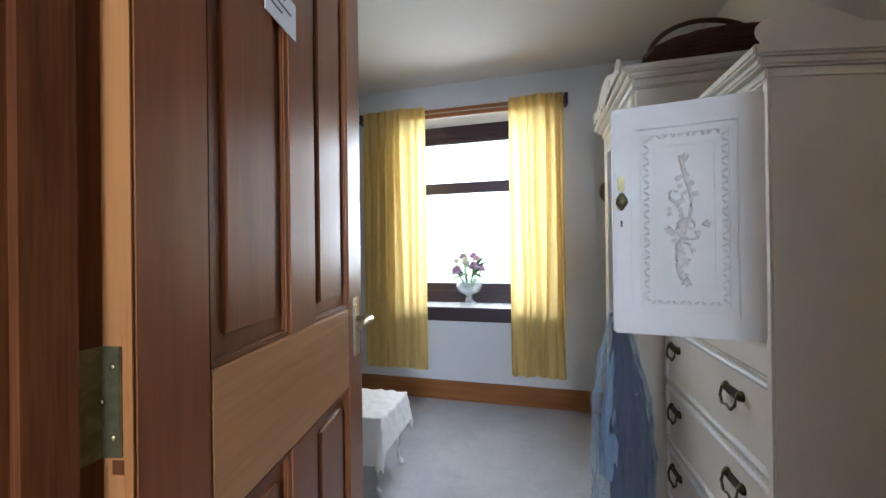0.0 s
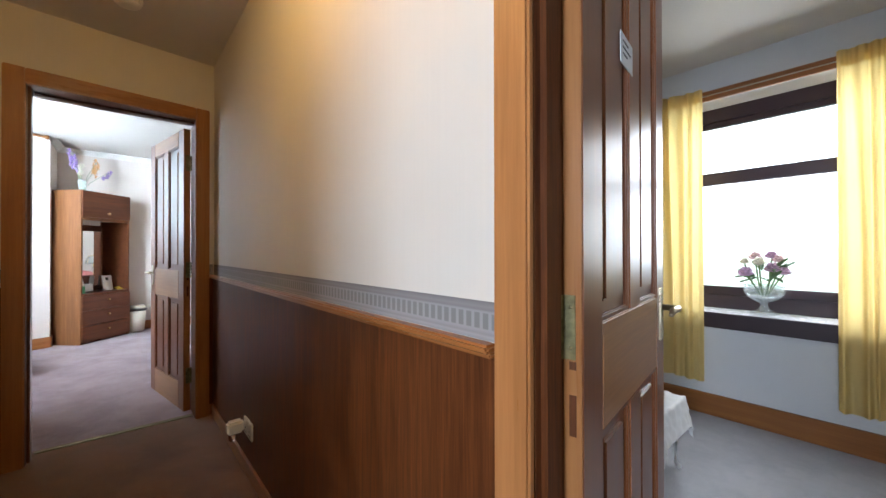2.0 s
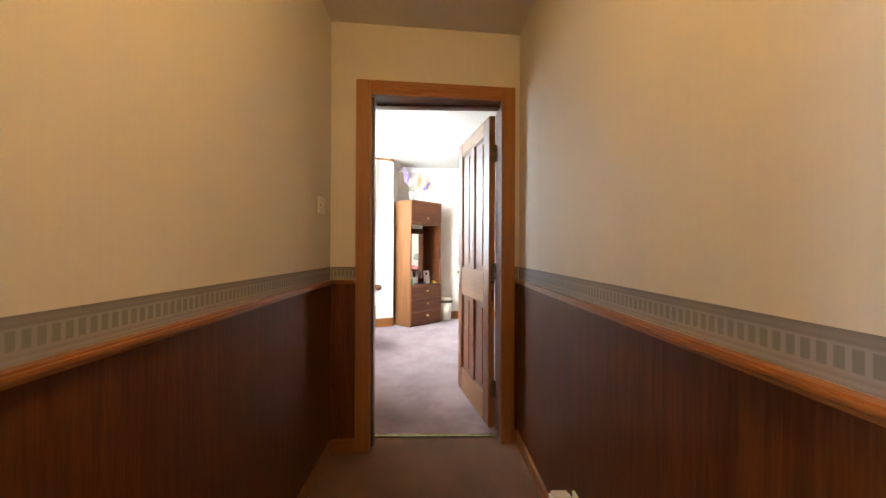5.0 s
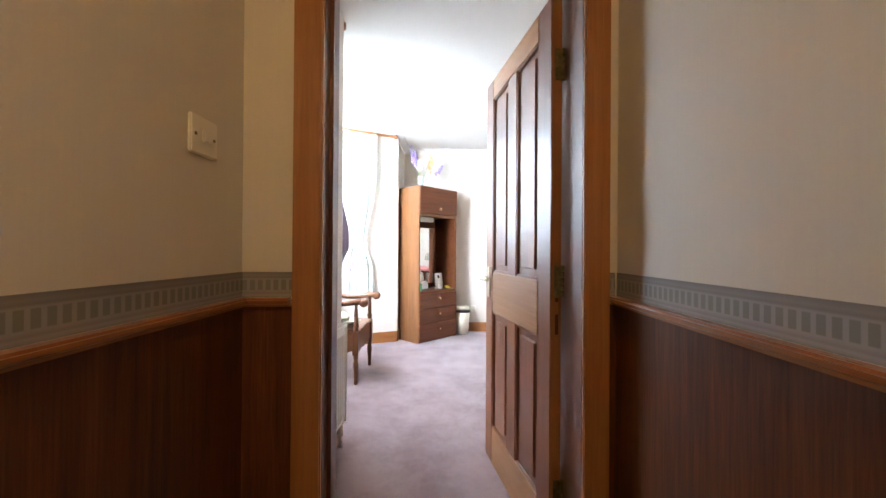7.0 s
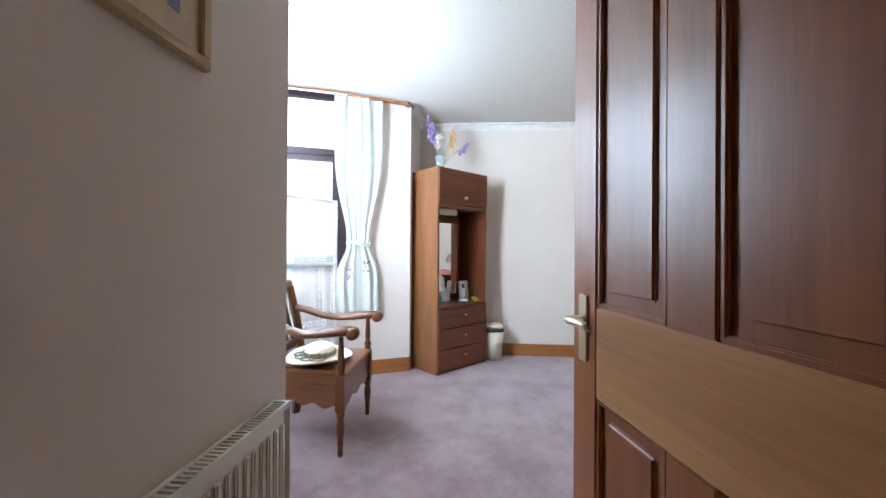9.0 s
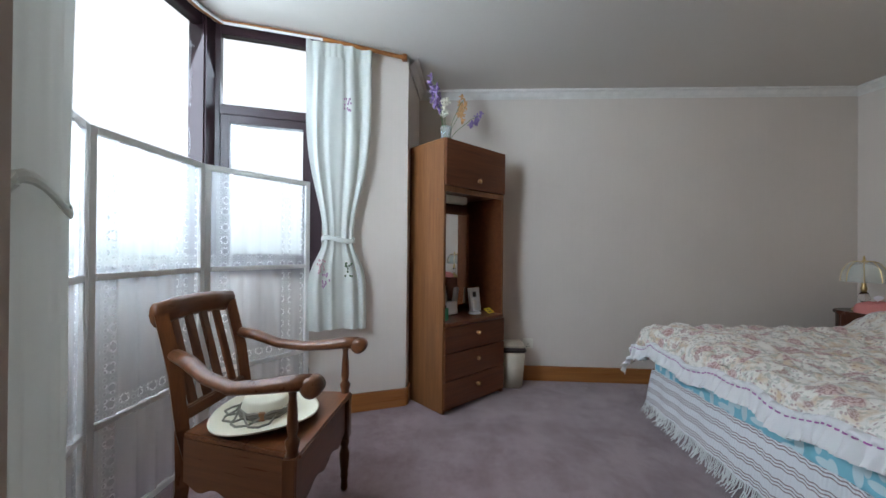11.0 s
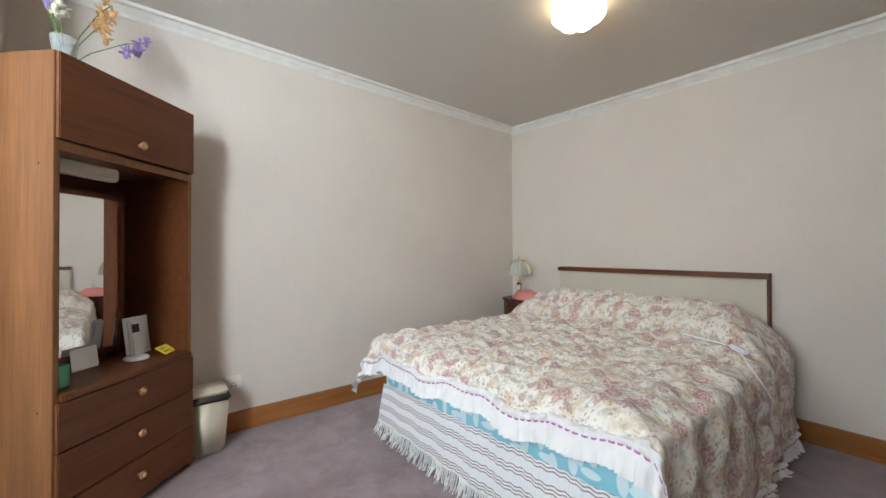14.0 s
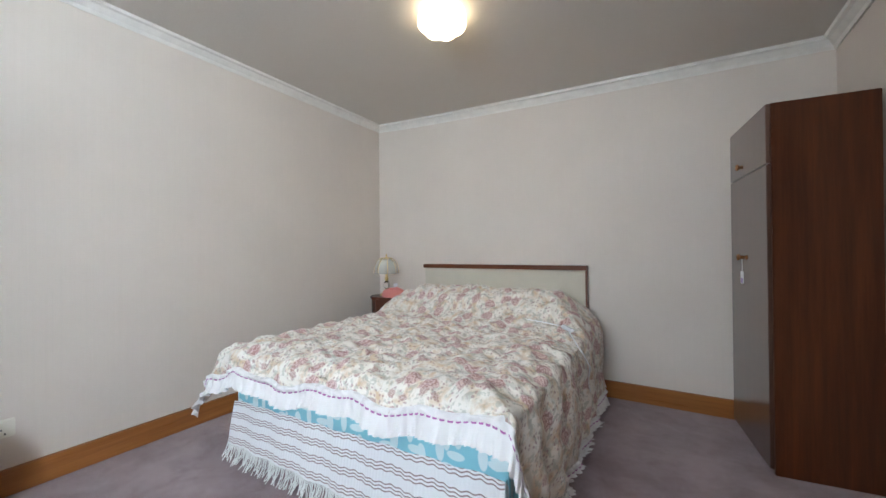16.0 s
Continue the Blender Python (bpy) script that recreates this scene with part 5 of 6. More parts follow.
sk = wall_socket("wall_socket", TAPER @ pose(-1.80, HY1 - 0.006, 0.20), "ivory double wall socket low on the panelling")
plug = thing("plug_adaptor", "ivory plug-in night light in the wall socket", "plug", TAPER @ pose(-1.88, HY1 - 0.016, 0.235))
part("body", boxes((-0.028, -0.075, -0.03, 0.028, 0, 0.03), bevel=0.01, seg=3), PLASTIC, plug)
part("lens", smooth(moved(lathe([(0.016, 0), (0.016, 0.03), (0.008, 0.04)], 14), pose(0, -0.05, -0.03, 180, 0, 0))), GLASS, plug)

sw = thing("light_switch", "white plastic light switch on the wall", "light switch", pose(-2.465, HY0, 1.35))
part("plate", boxes((-0.046, 0, -0.044, 0.046, 0.010, 0.044), bevel=0.003), PLASTIC, sw)
part("rocker", boxes((-0.011, 0.009, -0.013, 0.011, 0.018, 0.013), bevel=0.002), PLASTIC, sw)
for x in (-0.032, 0.032):
    part("screw", smooth(moved(lathe([(0.004, 0), (0.004, 0.002)], 8), pose(x, 0.0095, 0, -90, 0, 0))), OLD_BRASS, sw)

smoke = thing("smoke_alarm", "round cream smoke alarm on the ceiling", "smoke alarm", pose(-2.22, -0.25, HZ))
part("base", smooth(lathe([(0.062, -0.012), (0.064, 0.0)], 28)), PLASTIC, smoke)
part("cover", smooth(lathe([(0.02, -0.040), (0.046, -0.037), (0.055, -0.028), (0.057, -0.012)], 28)), PLASTIC, smoke)

hl = thing("ceiling_lamp", "small opal glass ceiling lamp, lit", "ceiling lamp", pose(-0.95, -0.3, HZ))
part("base", smooth(lathe([(0.06, -0.02), (0.06, 0)], 24)), PLASTIC, hl)
part("globe", smooth(lathe([(0.075, -0.06), (0.09, -0.04), (0.075, -0.02)], 24, cap=False)), LAMP_GLASS, hl)

# ---- main bedroom: by the door ----
rad = thing("radiator", "white ribbed panel radiator under the picture", "radiator", pose(-3.69, RY0, 0))
RL = 0.80
part("panel", boxes((0, 0.03, 0.13, RL, 0.045, 0.665), bevel=0.004), RADIATOR, rad)
part("back_panel", boxes((0, 0.012, 0.13, RL, 0.02, 0.665), bevel=0.003), RADIATOR, rad)
nr = 24
for i in range(nr):
    x = 0.025 + (RL - 0.05) * i / (nr - 1)
    part("rib", boxes((x - 0.009, 0.045, 0.16, x + 0.009, 0.056, 0.625), bevel=0.004), RADIATOR, rad)
part("top_frame", boxes((0, 0.008, 0.665, RL, 0.016, 0.68), (0, 0.052, 0.665, RL, 0.060, 0.68), (0, 0.016, 0.665, 0.008, 0.052, 0.68), (RL - 0.008, 0.016, 0.665, RL, 0.052, 0.68)), RADIATOR, rad)
# A dark sheet under the slots paints the shade inside the radiator.
part("grille_gap_shade", boxes((0.008, 0.016, 0.66, RL - 0.008, 0.052, 0.664)), GAP_SHADE, rad)
part("grille", boxes(*[(0.012 + k * 0.0145, 0.016, 0.668, 0.018 + k * 0.0145, 0.052, 0.677) for k in range(53)]), RADIATOR, rad, "slotted top grille")
part("end_cover", boxes((-0.004, 0.008, 0.13, 0.0, 0.060, 0.68), bevel=0.001), RADIATOR, rad)
part("end_cover", boxes((RL, 0.008, 0.13, RL + 0.004, 0.060, 0.68), bevel=0.001), RADIATOR, rad)
vlv = part("valve", smooth(tube([(0.03, 0.035, 0.14), (0.03, 0.035, 0.09), (0.03, 0.035, 0.0)], 0.009, 10)), CHROME, rad)
part("valve_cap", smooth(lathe([(0.016, 0.07), (0.018, 0.09), (0.014, 0.125)], 14, (0.03, 0.035, 0))), PLASTIC, vlv)
for x in (0.15, 0.63):
    part("bracket", boxes((x, 0.0, 0.2, x + 0.02, 0.012, 0.6)), RADIATOR, rad)

pic = thing("picture", "framed flower print with cream mount", "picture", pose(-3.415, RY0, 1.485))
PW, PH = 0.44, 0.56
part("frame", boxes((0, 0, 0, PW, 0.022, 0.025), (0, 0, PH - 0.025, PW, 0.022, PH), (0, 0, 0.025, 0.025, 0.022, PH - 0.025), (PW - 0.025, 0, 0.025, PW, 0.022, PH - 0.025), bevel=0.003), FRAME_TAN, pic)
part("mount", boxes((0.025, 0.003, 0.025, PW - 0.025, 0.010, PH - 0.025)), PICTURE_MOUNT, pic)
part("print", boxes((0.075, 0.010, 0.08, PW - 0.075, 0.012, PH - 0.08)), PRINT, pic, "flowers in red, blue and green")

# ---- bay ----
rail = thing("bay_curtain_rail", "bent wooden curtain rail following the bay", "curtain rail")
pts = [(P0[0] + 0.05, P0[1] - 0.02, 2.445), (P1[0] + 0.09, P1[1], 2.445), (P2[0] + 0.06, P2[1] + 0.10, 2.445), (P2[0] + 0.2, P2[1] + 0.07, 2.445), (Q2[0] - 0.2, Q2[1] + 0.07, 2.445), (Q2[0] - 0.06, Q2[1] + 0.10, 2.445), (Q1[0] - 0.09, Q1[1], 2.445), (Q0[0] - 0.05, Q0[1] - 0.02, 2.445)]
part("rail", tube(pts, 0.014, 8), TRIM_WOOD_X, rail)
part("track", tube([(x, y + 0.03, z - 0.012) for x, y, z in pts[1:-1]], 0.008, 8), WHITE, rail, "white curtain track")
for x in (P0[0] + 0.05, Q0[0] - 0.05):
    part("end_stop", smooth(lathe([(0.02, -0.02), (0.02, 0.02)], 10, (x, P0[1] - 0.02, 2.445))), TRIM_WOOD_X, rail)


def tied_curtain(a, b, width, sprays, label):
    t = curtain("bay_curtain", a, b, 0.58, 2.43, 4 if sprays else 4, 0.026 if sprays else 0.008, CREAM_CLOTH, label, pinch=(1.166, width))
    m = Vector(a).lerp(Vector(b), 0.5)
    d = (Vector(b) - Vector(a)).normalized()
    half = math.dist(a, b) * width / 2 + 0.006
    n = Vector((-d.y, d.x))
    ring = [(m.x + d.x * half * math.cos(q) + n.x * (0.026 if sprays else 0.010) * math.sin(q), m.y + d.y * half * math.cos(q) + n.y * (0.026 if sprays else 0.010) * math.sin(q), 1.165 + 0.012 * math.sin(2 * q)) for q in [2 * math.pi * i / 24 for i in range(25)]]
    part("tieback", tube(ring, 0.006 if sprays else 0.003, 8, 2.6), CREAM_CLOTH, t, "narrow matching tieback")
    rnd = random.Random(5)
    for k, (u, z) in enumerate(((0.62, 2.04), (0.25, 0.99), (0.66, 0.97), (0.32, 0.90))[:sprays]):
        p = Vector(a).lerp(Vector(b), u)
        sgn = 1 if n.dot(Vector((-3.5 - p.x, -0.4 - p.y))) > 0 else -1
        bmf = bmesh.new()
        for i in range(14):
            q = p + d * rnd.uniform(-0.022, 0.022)
            bmesh.ops.create_icosphere(bmf, subdivisions=1, radius=1, matrix=Matrix.Translation((q.x + sgn * n.x * 0.024, q.y + sgn * n.y * 0.024, z + rnd.uniform(-0.045, 0.045))) @ Matrix.Diagonal((0.006, 0.006, 0.009, 1)))
        part("embroidery", bmf, (MAUVE, PALE_PINK, LEAF)[k % 3], t, "small embroidered flower spray")
    return t


tied_curtain((-5.72, -1.53), (-5.89, -1.15), 0.45, 4, "cream curtain with embroidered flowers, tied back")
tied_curtain((-3.79, -0.95), (-4.05, -1.18), 0.88, 0, "cream curtain with embroidered flowers, tied back")

screen = thing("folding_screen", "white framed folding screen with lace panels", "folding screen")
SCR = [(-4.12, -1.50), (-4.665, -1.835), (-5.27, -1.855), (-5.79, -1.52)]
SH = 1.535
for a, b in zip(SCR, SCR[1:]):
    L = math.dist(a, b) - 0.008
    fr_ = part("panel_frame", boxes((0, -0.011, 0.0, 0.03, 0.011, SH), (L - 0.03, -0.011, 0.0, L, 0.011, SH), (0.03, -0.011, SH - 0.03, L - 0.03, 0.011, SH), (0.03, -0.011, 0.98, L - 0.03, 0.011, 1.005), (0.03, -0.011, 0.44, L - 0.03, 0.011, 0.465), (0.03, -0.011, 0.03, L - 0.03, 0.011, 0.06), bevel=0.003), WHITE, screen, "", pose(a[0], a[1], 0, 0, 0, between(a, b)))
    for z0, z1 in ((0.06, 0.44), (0.465, 0.98), (1.005, SH - 0.03)):
        part("lace", sheet(40, 6, lambda u, v: (0.03 + u * (L - 0.06), 0.007 * math.sin(u * 34) + 0.003 * math.sin(u * 71 + v), z0 + v * (z1 - z0)), lambda u, v: (u * L, z0 + v * (z1 - z0))), LACE, fr_, "gathered white lace")
    for z in (0.30, 1.10):
        part("hinge", boxes((L - 0.012, 0.010, z - 0.03, L + 0.014, 0.015, z + 0.03)), OLD_BRASS, fr_, "small dark hinge")

# ---- armchair ----
ch = thing("armchair", "dark varnished wooden commode armchair with slatted back", "chair", pose(-4.865, -1.28, 0))
W2, F, B = 0.255, 0.225, -0.24
NARROW = {-0.255: -0.245, 0.255: 0.14}
for x in (-W2, W2):
    part("front_leg", joined(boxes((x - 0.024, F - 0.024, 0.24, x + 0.024, F + 0.024, 0.44), bevel=0.004), smooth(lathe([(0.012, 0.0), (0.017, 0.015), (0.014, 0.05), (0.019, 0.07), (0.016, 0.085), (0.022, 0.13), (0.024, 0.17), (0.016, 0.20), (0.022, 0.215), (0.022, 0.24)], 14, (x, F, 0)))), CHAIR_WOOD, ch)
    part("arm_post", smooth(lathe([(0.022, 0.44), (0.018, 0.455), (0.022, 0.47), (0.024, 0.485), (0.014, 0.50), (0.018, 0.53), (0.016, 0.58), (0.012, 0.63), (0.015, 0.65)], 14, (x, F, 0))), CHAIR_WOOD, ch)
    back = []
    for z, y in ((0.0, B - 0.03), (0.25, B), (0.45, B), (0.65, B - 0.03), (0.86, B - 0.085)):
        back.append((NARROW[x], y, z))
    bmp = tube(back, 0.03, 4)
    part("back_post", moved(bmp, Matrix.Identity(4)), CHAIR_WOOD, ch)
    n_ = NARROW[x]
    arm = [(n_, B - 0.03, 0.715), (n_ + (x - n_) * 0.3, B + 0.05, 0.70), (n_ + (x - n_) * 0.7, B + 0.15, 0.665), (x + math.copysign(0.012, x), B + 0.27, 0.65), (x + math.copysign(0.008, x), B + 0.38, 0.66), (x + math.copysign(0.004, x), F, 0.672), (x, F + 0.06, 0.675)]
    a_ = part("arm", smooth(tube(arm, [0.026, 0.028, 0.026, 0.026, 0.028, 0.031, 0.031], 10, 0.85)), CHAIR_WOOD_X, ch)
    part("scroll", smooth(moved(lathe([(0.02, -0.033), (0.033, -0.026), (0.035, 0), (0.033, 0.026), (0.02, 0.033)], 16), pose(x, F + 0.065, 0.663, 0, 90, 0))), CHAIR_WOOD_X, a_)
part("seat", prism([(-0.255, B + 0.02), (0.16, B + 0.02), (W2 + 0.01, F + 0.03), (-W2 - 0.01, F + 0.03)], 0.425, 0.447, 0.006), CHAIR_WOOD_X, ch)


def apron(L, h0, h1):
    """A board with a wavy lower edge, along x."""
    n = 28
    bm = bmesh.new()
    top, low = [], []
    for i in range(n + 1):
        u = i / n
        low.append((u * L, h0 + 0.022 * (0.5 + 0.5 * math.cos(6 * math.pi * u)) * (1 if 0.12 < u < 0.88 else 1.2)))
    out = [bm.verts.new((x, 0, z)) for x, z in low] + [bm.verts.new((L, 0, h1)), bm.verts.new((0, 0, h1))]
    f = bm.faces.new(out)
    e = bmesh.ops.extrude_face_region(bm, geom=[f])
    bmesh.ops.translate(bm, verts=[v for v in e["geom"] if isinstance(v, bmesh.types.BMVert)], vec=(0, 0.018, 0))
    bmesh.ops.recalc_face_normals(bm, faces=bm.faces[:])
    return bm


part("front_apron", apron(2 * W2 - 0.04, 0.245, 0.425), CHAIR_WOOD_X, ch, "", pose(-W2 + 0.02, F - 0.01, 0))
part("side_apron", apron(F - B - 0.04, 0.245, 0.425), CHAIR_WOOD_X, ch, "", pose(0.158, B + 0.02, 0, 0, 0, 77))
part("side_apron", apron(F - B - 0.04, 0.245, 0.425), CHAIR_WOOD_X, ch, "", pose(-0.235, B + 0.02, 0, 0, 0, 91))
part("back_rail", boxes((-0.225, B - 0.02, 0.47, 0.12, B + 0.006, 0.52), bevel=0.005), CHAIR_WOOD_X, ch)
part("top_rail", smooth(tube([(-0.262, B - 0.09, 0.858), (-0.15, B - 0.105, 0.868), (-0.05, B - 0.11, 0.87), (0.05, B - 0.105, 0.868), (0.157, B - 0.09, 0.858)], [0.024, 0.024, 0.024, 0.024, 0.024], 10, 1.9)), CHAIR_WOOD_X, ch)
for i in range(4):
    x = -0.170 + 0.079 * i
    part("slat", moved(boxes((-0.02, -0.007, 0, 0.02, 0.007, 0.35), bevel=0.003), pose(x, B - 0.012, 0.50, 15, 0, 0)), CHAIR_WOOD, ch)

hat = thing("straw_hat", "cream straw sun hat with twisted grey band on the seat", "hat", pose(-4.84, -1.27, 0.449, 0, 0, 20))
HR = [(0.085, 0.03), (0.09, 0.022), (0.12, 0.012), (0.16, 0.006), (0.195, 0.016), (0.197, 0.022), (0.16, 0.014), (0.12, 0.02), (0.094, 0.03), (0.088, 0.06), (0.078, 0.085), (0.05, 0.098), (0.02, 0.10), (0.001, 0.098)]


def hat_at(u, v):
    a = 2 * math.pi * u
    k = v * (len(HR) - 1)
    i = min(int(k), len(HR) - 2)
    r = HR[i][0] + (HR[i + 1][0] - HR[i][0]) * (k - i)
    z = HR[i][1] + (HR[i + 1][1] - HR[i][1]) * (k - i)
    brim = max(0, r - 0.1) / 0.1
    return (1.08 * r * math.cos(a), 0.98 * r * math.sin(a), z + brim * (0.012 + 0.012 * math.sin(2 * a + 1)))


part("crown_and_brim", sheet(64, 52, hat_at), STRAW, hat)
for k in range(3):
    part("band", tube([(1.08 * 0.093 * math.cos(a), 0.98 * 0.093 * math.sin(a), 0.036 + 0.008 * k + 0.003 * math.sin(9 * a + k * 2)) for a in [2 * math.pi * i / 40 for i in range(41)]], 0.006, 6), STRAW_BAND, hat, "twisted grey cord band")
for k in range(4):
    a0 = -2.4 + 0.55 * k
    part("cord", tube([(1.08 * r * math.cos(a0 + 0.25 * j), 0.98 * r * math.sin(a0 + 0.25 * j), z) for j, (r, z) in enumerate(((0.095, 0.055), (0.11, 0.036), (0.14, 0.034), (0.15, 0.036), (0.13, 0.034), (0.10, 0.045)))], 0.004, 6), STRAW_BAND, hat, "loose looped grey cord")
part("buckle", boxes((0.094, -0.012, 0.028, 0.106, 0.012, 0.062), bevel=0.003), TAN, hat)
part("cord_end", tube([(-0.09, 0.04, 0.04), (-0.13, 0.06, 0.035), (-0.17, 0.065, 0.032)], 0.005, 6), STRAW_BAND, hat)

# ---- dressing unit ----
un = thing("dressing_unit", "tall teak dressing unit with mirror niche and three drawers", "dressing unit", pose(-5.92, -0.66, 0, 0, 0, between((-5.92, -0.66), (-6.383, -0.22))))
UW, UD, UH = 0.64, 0.385, 1.86
part("side_panel", boxes((0, 0, 0, 0.018, UD, UH), bevel=0.002), CAB_WOOD, un, "pale teak side panel")
part("side_panel", boxes((UW - 0.018, 0, 0, UW, UD, UH), bevel=0.002), CAB_WOOD, un, "pale teak side panel")
part("top", boxes((0.018, 0, UH - 0.018, UW - 0.018, UD, UH)), CAB_WOOD, un)
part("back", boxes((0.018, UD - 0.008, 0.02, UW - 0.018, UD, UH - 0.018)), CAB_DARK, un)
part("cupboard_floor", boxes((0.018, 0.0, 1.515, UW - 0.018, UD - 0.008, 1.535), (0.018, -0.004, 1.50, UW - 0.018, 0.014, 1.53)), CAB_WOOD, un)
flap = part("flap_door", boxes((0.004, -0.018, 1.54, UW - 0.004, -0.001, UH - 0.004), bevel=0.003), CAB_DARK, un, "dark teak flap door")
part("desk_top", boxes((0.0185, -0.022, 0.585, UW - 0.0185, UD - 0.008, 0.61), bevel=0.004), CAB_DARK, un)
part("plinth", boxes((0.018, 0.03, 0, UW - 0.018, 0.045, 0.03)), CAB_DARK, un)


def knob(parent, x, y, z, mat=KNOB):
    k_ = part("knob", smooth(moved(lathe([(0.008, 0), (0.007, 0.010), (0.017, 0.018), (0.018, 0.024), (0.012, 0.029)], 16), pose(x, y, z, 90, 0, 0))), mat, parent, "turned copper-coloured knob")
    part("knob_boss", smooth(moved(lathe([(0.010, 0.0), (0.008, 0.004), (0.003, 0.006)], 12), pose(x, y - 0.028, z, 90, 0, 0))), BRASS, parent)


knob(flap, UW / 2, -0.018, 1.60)
for z0, z1 in ((0.035, 0.215), (0.22, 0.40), (0.405, 0.58)):
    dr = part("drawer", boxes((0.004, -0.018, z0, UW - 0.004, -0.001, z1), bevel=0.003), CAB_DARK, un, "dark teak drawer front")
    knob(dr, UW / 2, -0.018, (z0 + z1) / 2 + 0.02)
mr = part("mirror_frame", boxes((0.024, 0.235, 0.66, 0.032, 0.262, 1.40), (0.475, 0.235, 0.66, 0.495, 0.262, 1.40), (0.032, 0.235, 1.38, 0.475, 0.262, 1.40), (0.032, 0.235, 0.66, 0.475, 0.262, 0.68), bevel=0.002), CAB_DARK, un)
part("mirror", boxes((0.032, 0.245, 0.68, 0.475, 0.252, 1.38)), MIRROR, mr, "plain mirror glass")
part("mirror_batten", boxes((0.05, 0.262, 0.611, 0.08, UD - 0.008, 1.40), (0.40, 0.262, 0.611, 0.43, UD - 0.008, 1.40)), CAB_DARK, un)
# Dark sheets over the paler inner sides put the niche's shade into colour.
for x in (0.018, UW - 0.023):
    part("niche_lining", boxes((x, 0.004, 0.611, x + 0.005, UD - 0.01, 1.514)), CAB_DARK, un)
part("strip_light", boxes((0.12, 0.16, 1.455, 0.40, 0.22, 1.513), bevel=0.008), PLASTIC, un, "white strip light cover")
for dy, z in ((0.06, 1.45), (0.31, 1.45), (0.06, 0.55)):
    part("screw_cap", smooth(moved(lathe([(0.004, 0), (0.004, 0.002)], 8), pose(-0.0005, dy, z, 0, -90, 0))), BLACK, un)

UM = un.matrix_basis
ph = thing("telephone", "white cordless telephone standing in its charger", "telephone", UM @ pose(0.455, 0.13, 0.612) @ Matrix.Scale(1.2, 4))
part("charger", smooth(lathe([(0.042, 0.0), (0.042, 0.008), (0.03, 0.016)], 20)), PAPER, ph)
hs = part("handset", moved(boxes((-0.022, -0.011, 0, 0.022, 0.011, 0.145), bevel=0.007, seg=3), pose(0, 0, 0.012, -8, 0, 0)), PAPER, ph)
part("display", moved(boxes((-0.015, -0.0125, 0.095, 0.015, -0.0105, 0.128)), pose(0, 0, 0.012, -8, 0, 0)), BLACK, hs)
part("keys", moved(boxes(*[(-0.015 + 0.011 * i, -0.0125, 0.025 + 0.013 * j, -0.007 + 0.011 * i, -0.0105, 0.034 + 0.013 * j) for i in range(3) for j in range(4)]), pose(0, 0, 0.012, -8, 0, 0)), RADIATOR, hs)
tagged(part("leaflet", moved(boxes((0, 0, 0, 0.21, 0.003, 0.20)), UM @ pose(0.475, 0.20, 0.612, -8, 0, 0) @ Matrix.Diagonal((0.64, 1, 0.95, 1))), PAPER), "white leaflet propped behind the telephone", "leaflet")
# Added card that stands in for the leaflet's reflection in the mirror.
tagged(part("leaflet", moved(boxes((0, 0, 0, 0.14, 0.003, 0.12)), UM @ pose(0.24, 0.212, 0.612, -8, 0, 0) @ Matrix.Scale(0.8, 4)), PAPER), "white card in place of the leaflet's mirror reflection", "leaflet")
note = thing("yellow_note", "yellow paper tag lying at the edge of the unit", "note", UM @ pose(0.535, 0.05, 0.613, 30, 0, 12) @ Matrix.Scale(1.25, 4))
part("paper", boxes((0, 0, 0, 0.075, 0.05, 0.002)), YELLOW_PAPER, note)
part("print_bar", boxes((0.012, 0.012, 0.002, 0.05, 0.018, 0.0028), (0.012, 0.03, 0.002, 0.04, 0.035, 0.0028)), GREY_MARK, note)
tagged(part("small_box", moved(boxes((0, 0, 0, 0.05, 0.07, 0.085), bevel=0.002), UM @ pose(0.06, 0.05, 0.612, 0, 0, 12)), GREEN_CARD), "small green cardboard box on the unit", "box")

fl = thing("flower_vase", "clear glass of lilac and peach silk flowers", "vase", UM @ pose(0.17, 0.17, UH))
part("glass", smooth(lathe([(0.036, 0.0), (0.038, 0.006), (0.033, 0.03), (0.045, 0.145), (0.041, 0.145), (0.03, 0.03), (0.0, 0.012)], 20, cap=False)), THIN_GLASS, fl)
rnd = random.Random(21)
for k, (ex, ey, ez, mt) in enumerate([(-0.13, 0.0, 0.47, LILAC), (-0.08, 0.03, 0.41, LILAC), (-0.05, -0.03, 0.31, CREAM_PETAL), (0.17, -0.03, 0.33, PEACH), (0.30, -0.05, 0.29, LILAC), (0.21, 0.02, 0.42, PEACH), (-0.10, 0.02, 0.36, LILAC)]):
    st = part("stem", tube([(0, 0, 0.02), (ex * 0.3, ey * 0.3, ez * 0.45), (ex * 0.75, ey * 0.75, ez * 0.85), (ex, ey, ez)], 0.0022, 6), STEM, fl)
    bmb = bmesh.new()
    for i in range(7):
        c = Vector((ex, ey, ez)) * (1 - 0.09 * i * 0.5) + Vector((rnd.uniform(-0.022, 0.022), rnd.uniform(-0.022, 0.022), rnd.uniform(-0.02, 0.02)))
        for j in range(5):
            a = j * 1.257 + rnd.uniform(-0.2, 0.2)
            m = Matrix.Translation(c) @ Matrix.Rotation(rnd.uniform(0, 6.28), 4, "Z") @ Matrix.Rotation(a, 4, "X") @ Matrix.Translation((0, 0.014, 0)) @ Matrix.Diagonal((0.012, 0.019, 0.003, 1))
            bmesh.ops.create_icosphere(bmb, subdivisions=1, radius=1, matrix=m)
    part("blossom", smooth(bmb), mt, st, "spray of small silk blossoms")

